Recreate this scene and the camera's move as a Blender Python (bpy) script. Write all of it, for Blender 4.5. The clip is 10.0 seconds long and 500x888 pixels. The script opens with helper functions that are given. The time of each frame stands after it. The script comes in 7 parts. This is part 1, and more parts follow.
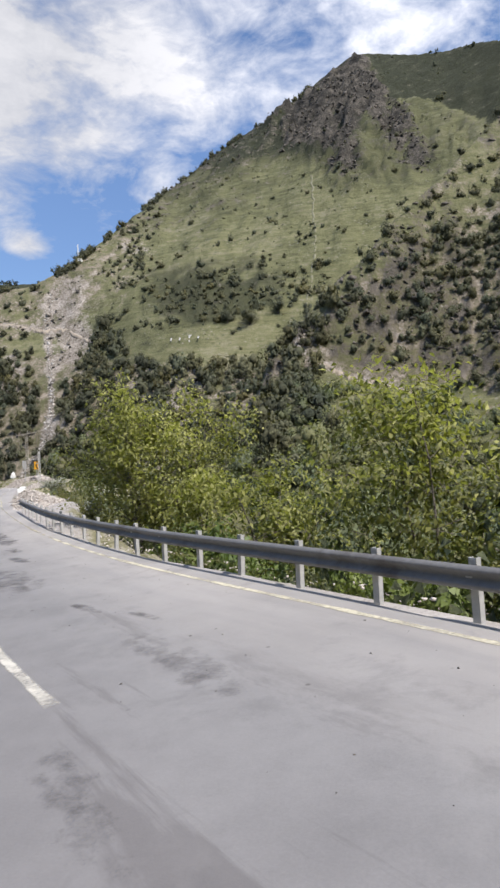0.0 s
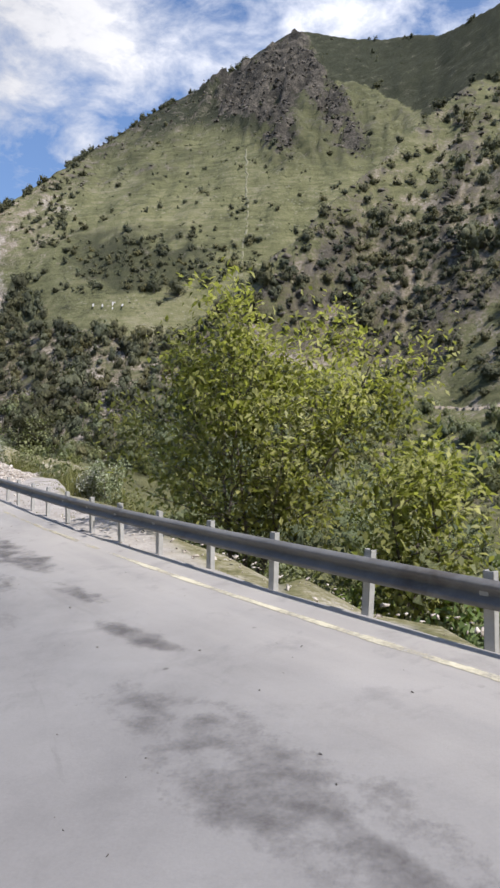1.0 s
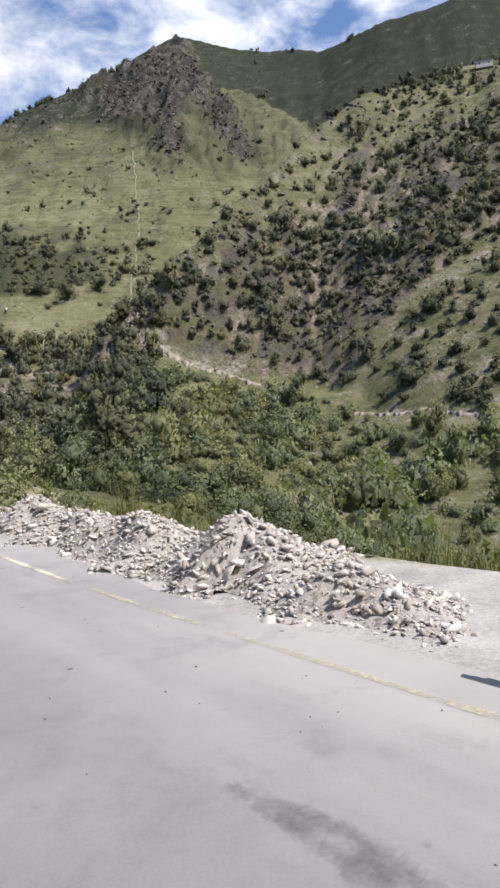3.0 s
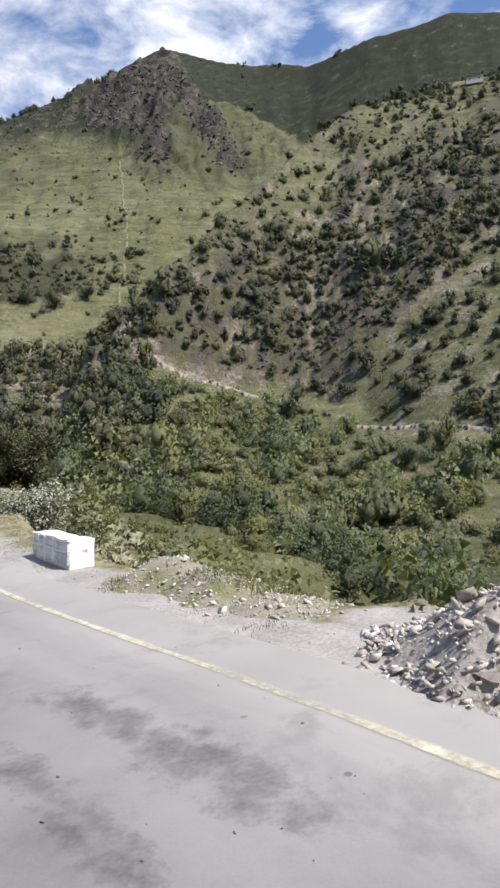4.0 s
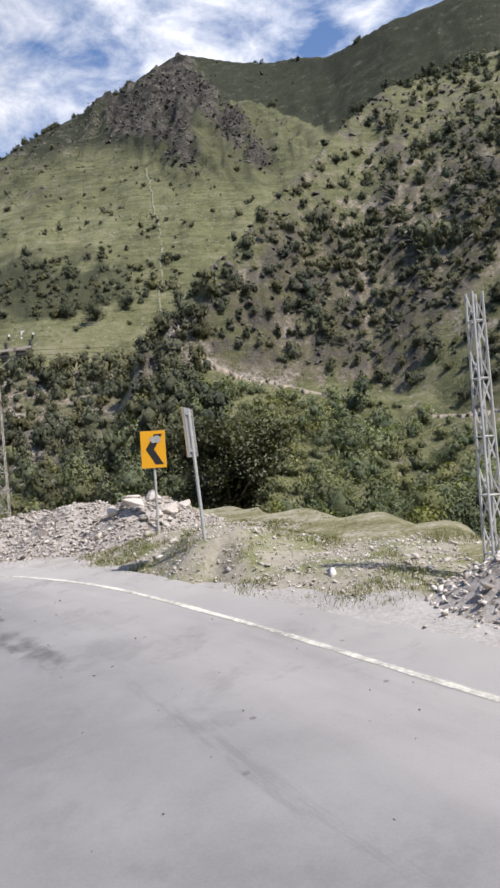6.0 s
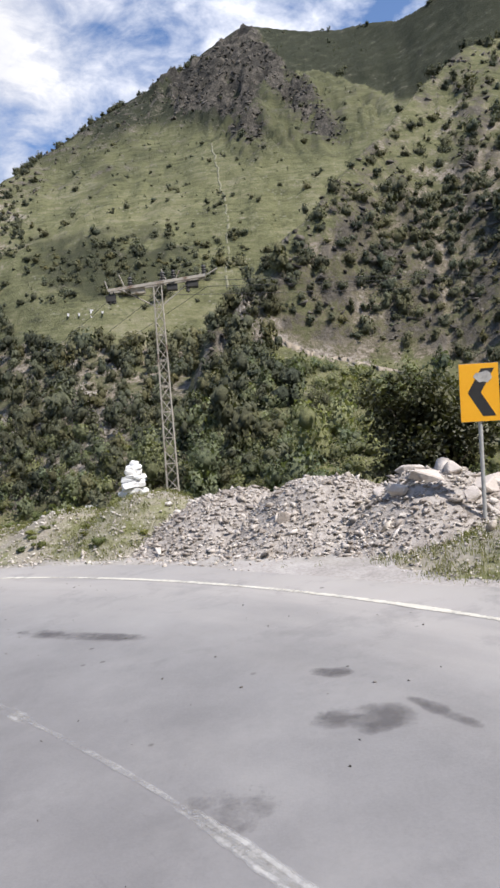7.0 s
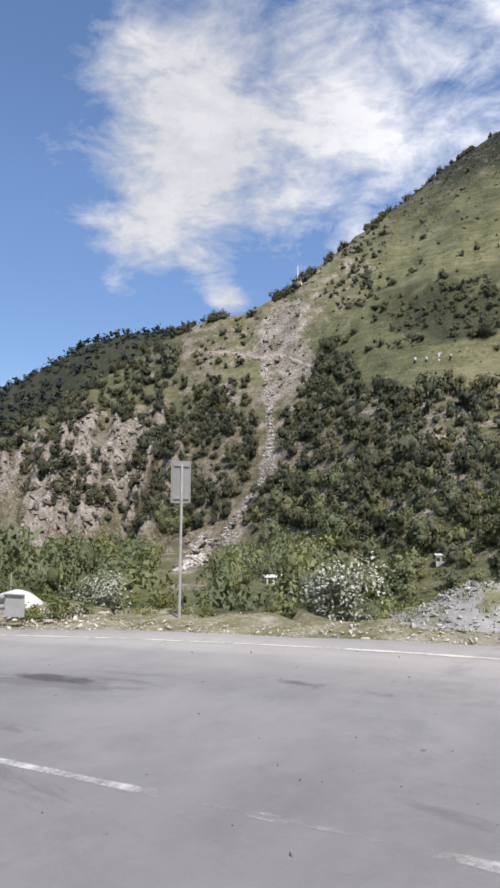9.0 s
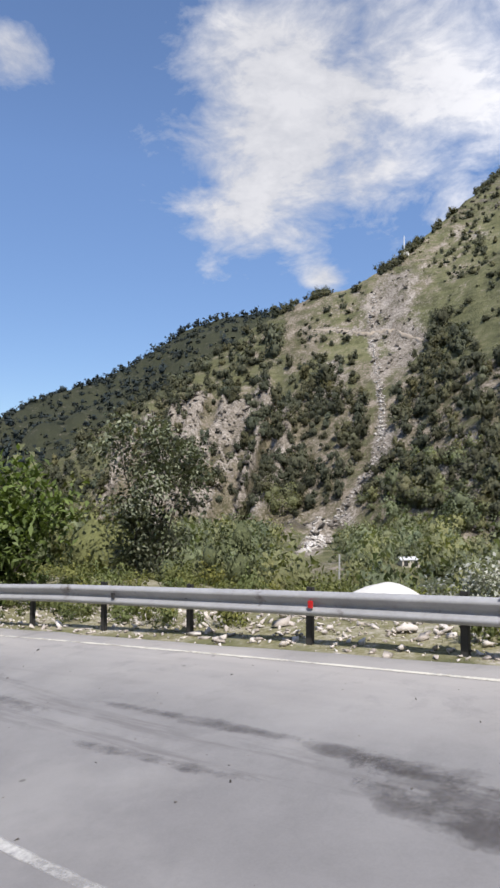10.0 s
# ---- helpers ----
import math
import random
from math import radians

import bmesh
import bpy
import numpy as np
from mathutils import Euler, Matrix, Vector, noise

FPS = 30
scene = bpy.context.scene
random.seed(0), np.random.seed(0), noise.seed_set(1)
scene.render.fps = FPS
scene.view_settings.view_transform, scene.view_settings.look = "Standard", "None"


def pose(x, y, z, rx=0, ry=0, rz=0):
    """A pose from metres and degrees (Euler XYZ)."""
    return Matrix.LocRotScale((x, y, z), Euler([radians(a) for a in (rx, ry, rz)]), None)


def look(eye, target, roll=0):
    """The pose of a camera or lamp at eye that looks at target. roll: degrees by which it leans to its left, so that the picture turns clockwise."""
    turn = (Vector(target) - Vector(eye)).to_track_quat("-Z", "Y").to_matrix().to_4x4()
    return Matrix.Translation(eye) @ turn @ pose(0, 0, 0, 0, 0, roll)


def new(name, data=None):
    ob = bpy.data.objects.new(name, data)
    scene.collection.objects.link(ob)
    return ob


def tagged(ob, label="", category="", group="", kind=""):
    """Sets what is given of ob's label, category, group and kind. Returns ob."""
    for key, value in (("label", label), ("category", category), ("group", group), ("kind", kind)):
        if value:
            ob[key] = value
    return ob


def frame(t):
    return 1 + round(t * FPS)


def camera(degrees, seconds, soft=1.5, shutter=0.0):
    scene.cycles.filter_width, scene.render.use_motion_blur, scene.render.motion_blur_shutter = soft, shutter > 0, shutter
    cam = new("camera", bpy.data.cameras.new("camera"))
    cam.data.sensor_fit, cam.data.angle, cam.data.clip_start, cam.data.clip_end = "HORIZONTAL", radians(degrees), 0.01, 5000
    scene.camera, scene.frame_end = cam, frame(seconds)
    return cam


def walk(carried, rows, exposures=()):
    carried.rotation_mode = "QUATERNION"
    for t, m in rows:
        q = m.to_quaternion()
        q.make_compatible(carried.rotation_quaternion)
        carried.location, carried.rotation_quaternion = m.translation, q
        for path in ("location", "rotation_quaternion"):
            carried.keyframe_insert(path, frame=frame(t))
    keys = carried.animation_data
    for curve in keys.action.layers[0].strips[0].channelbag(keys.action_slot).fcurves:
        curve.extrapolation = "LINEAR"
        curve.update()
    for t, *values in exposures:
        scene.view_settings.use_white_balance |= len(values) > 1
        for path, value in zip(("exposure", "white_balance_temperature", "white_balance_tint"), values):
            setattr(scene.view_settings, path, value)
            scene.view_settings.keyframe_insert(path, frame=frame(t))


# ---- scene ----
FOV = 41.0
cam = camera(FOV, 10.0, soft=2.7)
# seconds, place, yaw, pitch, roll
PATH = [
    (0.0, -0.16, -0.10, 1.74, 15.58, 1.06, -2.08),
    (0.5, -3.20, 2.94, 1.65, 12.31, 0.29, -1.79),
    (1.0, -6.19, 5.77, 1.55, 8.06, -0.83, 1.06),
    (1.5, -9.12, 8.81, 1.47, 5.19, 1.03, 1.25),
    (2.0, -11.48, 11.41, 1.42, 2.06, 0.47, -0.70),
    (2.5, -14.52, 14.83, 1.35, 1.00, -0.77, -0.50),
    (2.7, -15.71, 16.29, 1.33, -0.57, -0.37, -0.40),
    (3.8, -21.78, 24.67, 1.29, -3.29, 0.92, -0.25),
    (4.0, -22.85, 26.15, 1.28, -3.88, 1.37, -0.15),
    (4.5, -25.48, 29.73, 1.26, -4.99, 2.41, -1.35),
    (5.0, -27.72, 32.71, 1.24, -3.40, 2.61, -2.47),
    (5.2, -28.51, 33.75, 1.23, -1.57, 2.72, -3.98),
    (6.5, -33.12, 39.95, 1.19, -0.15, 0.91, -4.06),
    (7.0, -34.96, 41.86, 1.14, 4.28, 0.46, -3.68),
    (7.5, -36.73, 43.51, 1.08, 10.28, 0.71, -1.78),
    (8.0, -38.80, 44.52, 0.96, 14.61, 1.90, 0.80),
    (8.5, -40.76, 45.23, 0.82, 22.80, 4.18, 1.10),
    (9.0, -43.27, 45.80, 0.63, 31.57, 5.25, 0.55),
    (9.5, -46.81, 46.85, 0.38, 37.06, 3.16, 1.19),
    (10.0, -51.07, 47.52, 0.04, 39.93, 3.67, 0.03),
]
walk(cam, [(t, pose(x, y, z, 90 + p, 0, yaw) @ pose(0, 0, 0, 0, 0, roll)) for t, x, y, z, yaw, p, roll in PATH],
     exposures=[(0.0, 0.75, 6400, 13), (1.0, 0.78, 6400, 13), (2.0, 0.88, 6400, 13), (2.7, 0.87, 6400, 13), (4.0, 0.8, 6400, 13), (5.0, 0.75, 6400, 13), (6.5, 0.78, 6400, 13), (7.0, 0.81, 6400, 13), (8.0, 0.75, 6400, 13), (9.0, 0.71, 6400, 13), (10.0, 0.71, 6400, 13)])

# ---- light: sky with broken cloud, one sun from behind on the right ----
SUN_DIR = Vector((0.8, -0.6, 1.4)).normalized()
SUN_ELEV = math.asin(SUN_DIR.z)
SUN_ROT = math.atan2(SUN_DIR.x, SUN_DIR.y)
world = bpy.data.worlds.new("sky")
scene.world = world
world.use_nodes = True


class Nodes:
    """Short hand to lay out a node tree."""

    def __init__(self, tree, keep=False):
        self.tree = tree
        if not keep:
            tree.nodes.clear()

    def add(self, kind, **settings):
        node = self.tree.nodes.new(kind)
        for key, value in settings.items():
            if key == "ramp":
                while len(node.color_ramp.elements) < len(value):
                    node.color_ramp.elements.new(0.5)
                for e, (at, col) in zip(node.color_ramp.elements, value):
                    e.position = at
                    e.color = (*col, 1) if len(col) == 3 else col
            elif key == "blend":
                node.blend_type = value
            elif key == "op":
                node.operation = value
            elif key == "data":
                node.data_type = value
            elif key == "attr":
                node.attribute_name = value
            elif key == "feature":
                node.feature = value
            elif key == "sky":
                node.sky_type = value
            else:
                node.inputs[key.replace("_", " ")].default_value = value
        return node

    def link(self, a, b):
        self.tree.links.new(a, b)

    def math(self, op, a, b=None, c=None):
        node = self.tree.nodes.new("ShaderNodeMath")
        node.operation = op
        for i, v in enumerate((a, b, c)):
            if v is None:
                continue
            if isinstance(v, (int, float)):
                node.inputs[i].default_value = v
            else:
                self.link(v, node.inputs[i])
        return node.outputs[0]

    def noise(self, vector, scale, detail=4.0, rough=0.55, distort=0.0):
        node = self.add("ShaderNodeTexNoise", Scale=scale, Detail=detail, Roughness=rough, Distortion=distort)
        if vector is not None:
            self.link(vector, node.inputs["Vector"])
        return node.outputs["Fac"]

    def ramp(self, fac, stops):
        node = self.add("ShaderNodeValToRGB", ramp=stops)
        self.link(fac, node.inputs["Fac"])
        return node.outputs["Color"]

    def step(self, fac, low, high):
        node = self.add("ShaderNodeMapRange")
        node.inputs["From Min"].default_value, node.inputs["From Max"].default_value = low, high
        self.link(fac, node.inputs["Value"])
        return node.outputs["Result"]

    def mix(self, fac, a, b, blend="MIX"):
        node = self.tree.nodes.new("ShaderNodeMix")
        node.data_type, node.blend_type = "RGBA", blend
        for socket, v in ((node.inputs[0], fac), (node.inputs[6], a), (node.inputs[7], b)):
            if isinstance(v, (int, float)):
                socket.default_value = v
            elif isinstance(v, tuple):
                socket.default_value = (*v, 1)
            else:
                self.link(v, socket)
        return node.outputs[2]


def build_sky():
    n = Nodes(world.node_tree)
    sky = n.add("ShaderNodeTexSky", sky="NISHITA")
    sky.sun_disc, sky.sun_elevation, sky.sun_rotation = False, SUN_ELEV, SUN_ROT
    sky.altitude, sky.air_density, sky.dust_density, sky.ozone_density = 1500, 1.0, 0.05, 3.5
    coord = n.add("ShaderNodeTexCoord").outputs["Generated"]
    split = n.add("ShaderNodeSeparateXYZ")
    n.link(coord, split.inputs[0])
    # clouds lie on a flat deck: direction divided by height
    high = n.math("MAXIMUM", split.outputs[2], 0.03)
    deck = n.add("ShaderNodeCombineXYZ")
    n.link(n.math("DIVIDE", split.outputs[0], n.math("ADD", high, 0.35)), deck.inputs[0])
    n.link(n.math("DIVIDE", split.outputs[1], n.math("ADD", high, 0.35)), deck.inputs[1])
    n.link(n.math("MULTIPLY", split.outputs[2], 1.3), deck.inputs[2])
    az = n.math("MULTIPLY", n.math("ARCTAN2", n.math("MULTIPLY", split.outputs[0], -1.0), split.outputs[1]), 57.296)
    el = n.math("MULTIPLY", n.math("ARCSINE", split.outputs[2]), 57.296)

    def bank(at, up, wide, tall, weight):
        """A thickening of the cover round a direction, in degrees."""
        da = n.math("DIVIDE", n.math("SUBTRACT", az, at), wide)
        de = n.math("DIVIDE", n.math("SUBTRACT", el, up), tall)
        d = n.math("ADD", n.math("MULTIPLY", da, da), n.math("MULTIPLY", de, de))
        return n.math("MULTIPLY", n.math("POWER", 2.718, n.math("MULTIPLY", d, -1.0)), weight)

    big = n.noise(deck.outputs[0], 2.6, 2.0, 0.5, 0.2)
    fine = n.noise(deck.outputs[0], 7.0, 9.0, 0.6, 0.35)
    wisp = n.noise(deck.outputs[0], 26.0, 6.0, 0.62, 0.5)
    clear = n.math("MULTIPLY", n.step(az, 43.0, 54.0), -0.26)
    low = n.math("MULTIPLY", n.math("MULTIPLY", n.step(el, 21.0, 16.0), n.step(az, 14.0, 26.0)), -0.2)
    body = n.math("ADD", n.math("MULTIPLY", big, 0.5), n.math("ADD", n.math("MULTIPLY", fine, 0.55), n.math("MULTIPLY", wisp, 0.12)))
    for extra in (clear, low, bank(37, 28.5, 13, 6.5, 0.15), bank(22, 33, 10, 7, 0.06), bank(33.5, 17.3, 2.2, 1.6, 0.3), bank(60, 32.3, 4.8, 3.2, 0.42), bank(-9.5, 33, 2.5, 3, -0.16), bank(15, 30, 3, 3, -0.08)):
        body = n.math("ADD", body, extra)
    cover = n.step(body, 0.53, 0.73)
    shade = n.ramp(n.math("ADD", n.math("MULTIPLY", fine, 0.65), n.math("MULTIPLY", wisp, 0.35)), [(0.34, (4.5, 4.7, 5.1)), (0.5, (5.5, 5.6, 5.8)), (0.62, (6.3, 6.35, 6.45))])
    grey = n.math("SUBTRACT", 1.12, n.math("MULTIPLY", n.step(az, 6.0, 30.0), 0.42))
    dull = n.add("ShaderNodeVectorMath", op="SCALE")
    n.link(shade, dull.inputs[0])
    n.link(grey, dull.inputs["Scale"])
    # the valley's air is clear: the sky pales little towards the ridges
    calm = n.add("ShaderNodeVectorMath", op="SCALE")
    n.link(sky.outputs[0], calm.inputs[0])
    n.link(n.math("ADD", 0.58, n.math("MULTIPLY", n.step(el, 2.0, 26.0), 0.47)), calm.inputs["Scale"])
    mixed = n.mix(n.math("MULTIPLY", cover, 0.97), calm.outputs[0], dull.outputs[0])
    back = n.add("ShaderNodeBackground", Strength=0.11)
    n.link(mixed, back.inputs[0])
    out = n.add("ShaderNodeOutputWorld")
    n.link(back.outputs[0], out.inputs[0])


build_sky()
sun = new("sun", bpy.data.lights.new("sun", "SUN"))
sun.data.energy, sun.data.angle, sun.data.color = 3.6, radians(0.55), (1.0, 0.95, 0.87)
sun.matrix_world = look((0, 0, 80), Vector((0, 0, 80)) - SUN_DIR)


# ---- materials ----
def material(name, stops, scale=3.0, detail=5.0, rough=0.8, bump=0.3, bump_scale=None, spots=None, metal=0.0, coords="Object", spread=0.0, island=0.0):
    """A surface with colour varied at two scales and fine relief. spots: colour, scale, low, high of stains with edges of their own."""
    m = bpy.data.materials.new(name)
    m.use_nodes = True
    n = Nodes(m.node_tree)
    where = n.add("ShaderNodeTexCoord").outputs[coords]
    broad = n.noise(where, scale, detail, 0.6)
    fine = n.noise(where, scale * 9, 3.0, 0.6)
    mixed = n.math("ADD", n.math("MULTIPLY", broad, 0.65), n.math("MULTIPLY", fine, 0.35))
    if spread:
        info = n.add("ShaderNodeObjectInfo").outputs["Random"]
        mixed = n.math("ADD", mixed, n.math("MULTIPLY", n.math("SUBTRACT", info, 0.5), spread))
    if island:
        each = n.add("ShaderNodeNewGeometry").outputs["Random Per Island"]
        mixed = n.math("ADD", mixed, n.math("MULTIPLY", n.math("SUBTRACT", each, 0.5), island))
    col = n.ramp(mixed, stops)
    if spots:
        colour, s, low, high = spots
        col = n.mix(n.step(n.noise(where, s, 6.0, 0.65), low, high), col, colour)
    b = n.add("ShaderNodeBsdfPrincipled", Roughness=rough, Metallic=metal)
    n.link(col, b.inputs["Base Color"])
    if bump:
        bp = n.add("ShaderNodeBump", Strength=bump, Distance=0.02)
        n.link(n.noise(where, bump_scale or scale * 12, 4.0, 0.65), bp.inputs["Height"])
        n.link(bp.outputs[0], b.inputs["Normal"])
    out = n.add("ShaderNodeOutputMaterial")
    n.link(b.outputs[0], out.inputs[0])
    return m


def asphalt():
    m = bpy.data.materials.new("asphalt")
    m.use_nodes = True
    n = Nodes(m.node_tree)
    where = n.add("ShaderNodeTexCoord").outputs["Object"]
    uv = n.add("ShaderNodeAttribute", attr="along").outputs["Vector"]
    split = n.add("ShaderNodeSeparateXYZ")
    n.link(uv, split.inputs[0])
    stretch = n.add("ShaderNodeCombineXYZ")
    n.link(n.math("MULTIPLY", split.outputs[0], 0.16), stretch.inputs[0])
    n.link(split.outputs[1], stretch.inputs[1])
    grit = n.noise(where, 55.0, 3.0, 0.7)
    broad = n.noise(where, 0.8, 7.0, 0.68)
    col = n.ramp(n.math("ADD", n.math("MULTIPLY", broad, 0.78), n.math("MULTIPLY", grit, 0.22)),
                 [(0.34, (0.172, 0.168, 0.168)), (0.5, (0.215, 0.21, 0.209)), (0.66, (0.252, 0.247, 0.245))])
    # pale dust blown to the outer side, dark oil and rubber drawn out along the lane
    dust = n.math("MULTIPLY", n.step(split.outputs[1], 1.7, 0.1), n.step(n.noise(stretch.outputs[0], 1.2, 4.0, 0.6), 0.22, 0.6))
    col = n.mix(n.math("MULTIPLY", dust, 0.75), col, (0.4, 0.375, 0.35))
    oil = n.noise(stretch.outputs[0], 0.75, 8.0, 0.72, 0.6)
    lane = n.math("MULTIPLY", n.step(split.outputs[1], 0.9, 1.6), n.step(oil, 0.545, 0.6))
    col = n.mix(n.math("MULTIPLY", n.step(split.outputs[1], 1.2, 3.2), 0.3), col, (0.148, 0.14, 0.143))
    col = n.mix(n.math("MULTIPLY", lane, 0.48), col, (0.1, 0.092, 0.092))
    mottle = n.step(n.noise(where, 1.5, 7.0, 0.72, 0.3), 0.54, 0.66)
    col = n.mix(n.math("MULTIPLY", mottle, 0.32), col, (0.13, 0.126, 0.127))
    pale_patch = n.step(n.noise(where, 0.45, 6.0, 0.66), 0.53, 0.64)
    col = n.mix(n.math("MULTIPLY", pale_patch, 0.3), col, (0.3, 0.29, 0.28))
    spot = n.add("ShaderNodeTexVoronoi", Scale=2.7)
    n.link(where, spot.inputs["Vector"])
    col = n.mix(n.math("MULTIPLY", n.step(spot.outputs["Distance"], 0.075, 0.045), n.math("MULTIPLY", n.step(n.noise(where, 1.3, 2.0), 0.5, 0.56), 0.6)), col, (0.06, 0.055, 0.05))
    b = n.add("ShaderNodeBsdfPrincipled", Roughness=0.88)
    n.link(col, b.inputs["Base Color"])
    bp = n.add("ShaderNodeBump", Strength=0.2, Distance=0.01)
    n.link(n.noise(where, 70.0, 3.0, 0.7), bp.inputs["Height"])
    n.link(bp.outputs[0], b.inputs["Normal"])
    n.link(b.outputs[0], n.add("ShaderNodeOutputMaterial").inputs[0])
    return m


def terrain_material():
    m = bpy.data.materials.new("hillside")
    m.use_nodes = True
    n = Nodes(m.node_tree)
    where = n.add("ShaderNodeTexCoord").outputs["Object"]
    zone = n.add("ShaderNodeAttribute", attr="zone")
    split = n.add("ShaderNodeSeparateColor")
    n.link(zone.outputs["Color"], split.inputs[0])
    zone2 = n.add("ShaderNodeAttribute", attr="zone_near")
    near = n.add("ShaderNodeSeparateColor")
    n.link(zone2.outputs["Color"], near.inputs[0])
    wide = n.noise(where, 0.018, 5.0, 0.6)
    mid = n.noise(where, 0.11, 6.0, 0.65)
    fine = n.noise(where, 0.9, 5.0, 0.7)
    # grass in level bands worn by grazing
    pos = n.add("ShaderNodeSeparateXYZ")
    n.link(where, pos.inputs[0])
    bands = n.add("ShaderNodeCombineXYZ")
    n.link(n.math("MULTIPLY", pos.outputs[0], 0.12), bands.inputs[0])
    n.link(n.math("MULTIPLY", pos.outputs[1], 0.12), bands.inputs[1])
    n.link(n.math("MULTIPLY", pos.outputs[2], 0.75), bands.inputs[2])
    band = n.noise(bands.outputs[0], 0.55, 4.0, 0.65)
    g = n.math("ADD", n.math("MULTIPLY", wide, 0.25), n.math("ADD", n.math("MULTIPLY", mid, 0.25), n.math("ADD", n.math("MULTIPLY", fine, 0.2), n.math("MULTIPLY", band, 0.3))))
    grass = n.ramp(g, [(0.4, (0.06, 0.062, 0.036)), (0.46, (0.105, 0.108, 0.054)), (0.52, (0.147, 0.146, 0.075)), (0.59, (0.205, 0.193, 0.122))])
    soil = n.ramp(n.math("ADD", n.math("MULTIPLY", mid, 0.5), n.math("MULTIPLY", fine, 0.5)),
                  [(0.38, (0.045, 0.043, 0.025)), (0.46, (0.112, 0.1, 0.062)), (0.53, (0.185, 0.16, 0.12)), (0.58, (0.27, 0.232, 0.188)), (0.66, (0.38, 0.335, 0.29))])
    rock = n.ramp(n.math("ADD", n.math("MULTIPLY", mid, 0.45), n.math("MULTIPLY", fine, 0.55)),
                  [(0.4, (0.016, 0.015, 0.013)), (0.5, (0.048, 0.044, 0.037)), (0.6, (0.135, 0.12, 0.1))])
    pale = n.ramp(n.math("ADD", n.math("MULTIPLY", mid, 0.4), n.math("MULTIPLY", fine, 0.6)),
                  [(0.4, (0.085, 0.074, 0.055)), (0.5, (0.215, 0.188, 0.155)), (0.62, (0.4, 0.365, 0.325))])
    # dark cover: heath and undergrowth, also the cloud shade coloured onto the upper mountain
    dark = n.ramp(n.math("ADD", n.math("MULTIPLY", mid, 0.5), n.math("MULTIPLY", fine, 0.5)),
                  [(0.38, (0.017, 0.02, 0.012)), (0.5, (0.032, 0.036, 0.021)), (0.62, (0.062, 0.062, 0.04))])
    pebble = n.noise(where, 26.0, 4.0, 0.8)
    sand = n.noise(where, 1.7, 5.0, 0.65)
    gravel = n.ramp(n.math("ADD", n.math("MULTIPLY", pebble, 0.55), n.math("MULTIPLY", sand, 0.45)), [(0.34, (0.21, 0.192, 0.178)), (0.5, (0.345, 0.322, 0.303)), (0.66, (0.47, 0.445, 0.422))])
    blade = n.noise(where, 14.0, 5.0, 0.75)
    turf = n.ramp(n.math("ADD", n.math("MULTIPLY", blade, 0.5), n.math("MULTIPLY", sand, 0.5)), [(0.36, (0.085, 0.085, 0.04)), (0.47, (0.17, 0.16, 0.085)), (0.54, (0.26, 0.24, 0.165)), (0.62, (0.38, 0.355, 0.31))])
    # loose stones and tussocks strewn over the slopes
    strewn = n.add("ShaderNodeTexVoronoi", Scale=0.42)
    n.link(where, strewn.inputs["Vector"])
    stones = n.math("MULTIPLY", n.step(strewn.outputs["Distance"], 0.34, 0.16), n.step(n.noise(where, 0.07, 4.0, 0.6), 0.5, 0.62))
    tussock = n.add("ShaderNodeTexVoronoi", Scale=0.3)
    n.link(where, tussock.inputs["Vector"])
    clumps = n.math("MULTIPLY", n.step(tussock.outputs["Distance"], 0.5, 0.2), n.step(n.noise(where, 0.05, 5.0, 0.65), 0.46, 0.6))
    grass = n.mix(n.math("MULTIPLY", clumps, 0.55), grass, (0.05, 0.058, 0.028))
    grass = n.mix(n.math("MULTIPLY", stones, 0.5), grass, (0.3, 0.28, 0.24))
    soil = n.mix(n.math("MULTIPLY", clumps, 0.6), soil, (0.06, 0.062, 0.032))
    soil = n.mix(n.math("MULTIPLY", stones, 0.6), soil, (0.36, 0.32, 0.28))
    ragged = n.math("SUBTRACT", n.math("ADD", mid, n.math("MULTIPLY", fine, 0.6)), 0.8)

    def over(col, mask, extra, colour, low=0.35, high=0.65):
        fac = n.step(n.math("ADD", mask, n.math("MULTIPLY", ragged, extra)), low, high)
        return n.mix(fac, col, colour)

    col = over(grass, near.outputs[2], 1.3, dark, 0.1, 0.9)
    col = over(col, split.outputs[1], 1.6, soil)
    col = over(col, split.outputs[0], 1.8, rock)
    col = over(col, split.outputs[2], 1.2, pale)
    col = over(col, near.outputs[1], 0.8, turf)
    col = over(col, near.outputs[0], 0.5, gravel)
    b = n.add("ShaderNodeBsdfPrincipled", Roughness=0.95)
    b.inputs["Specular IOR Level"].default_value = 0.15
    n.link(col, b.inputs["Base Color"])
    bp = n.add("ShaderNodeBump", Strength=0.8, Distance=1.2)
    rough_part = n.math("SUBTRACT", 1.0, n.math("MINIMUM", n.math("ADD", near.outputs[0], near.outputs[1]), 1.0))
    n.link(n.math("ADD", n.math("MULTIPLY", rough_part, 0.74), 0.06), bp.inputs["Strength"])
    n.link(n.noise(where, 0.5, 7.0, 0.7), bp.inputs["Height"])
    n.link(bp.outputs[0], b.inputs["Normal"])
    n.link(b.outputs[0], n.add("ShaderNodeOutputMaterial").inputs[0])
    return m


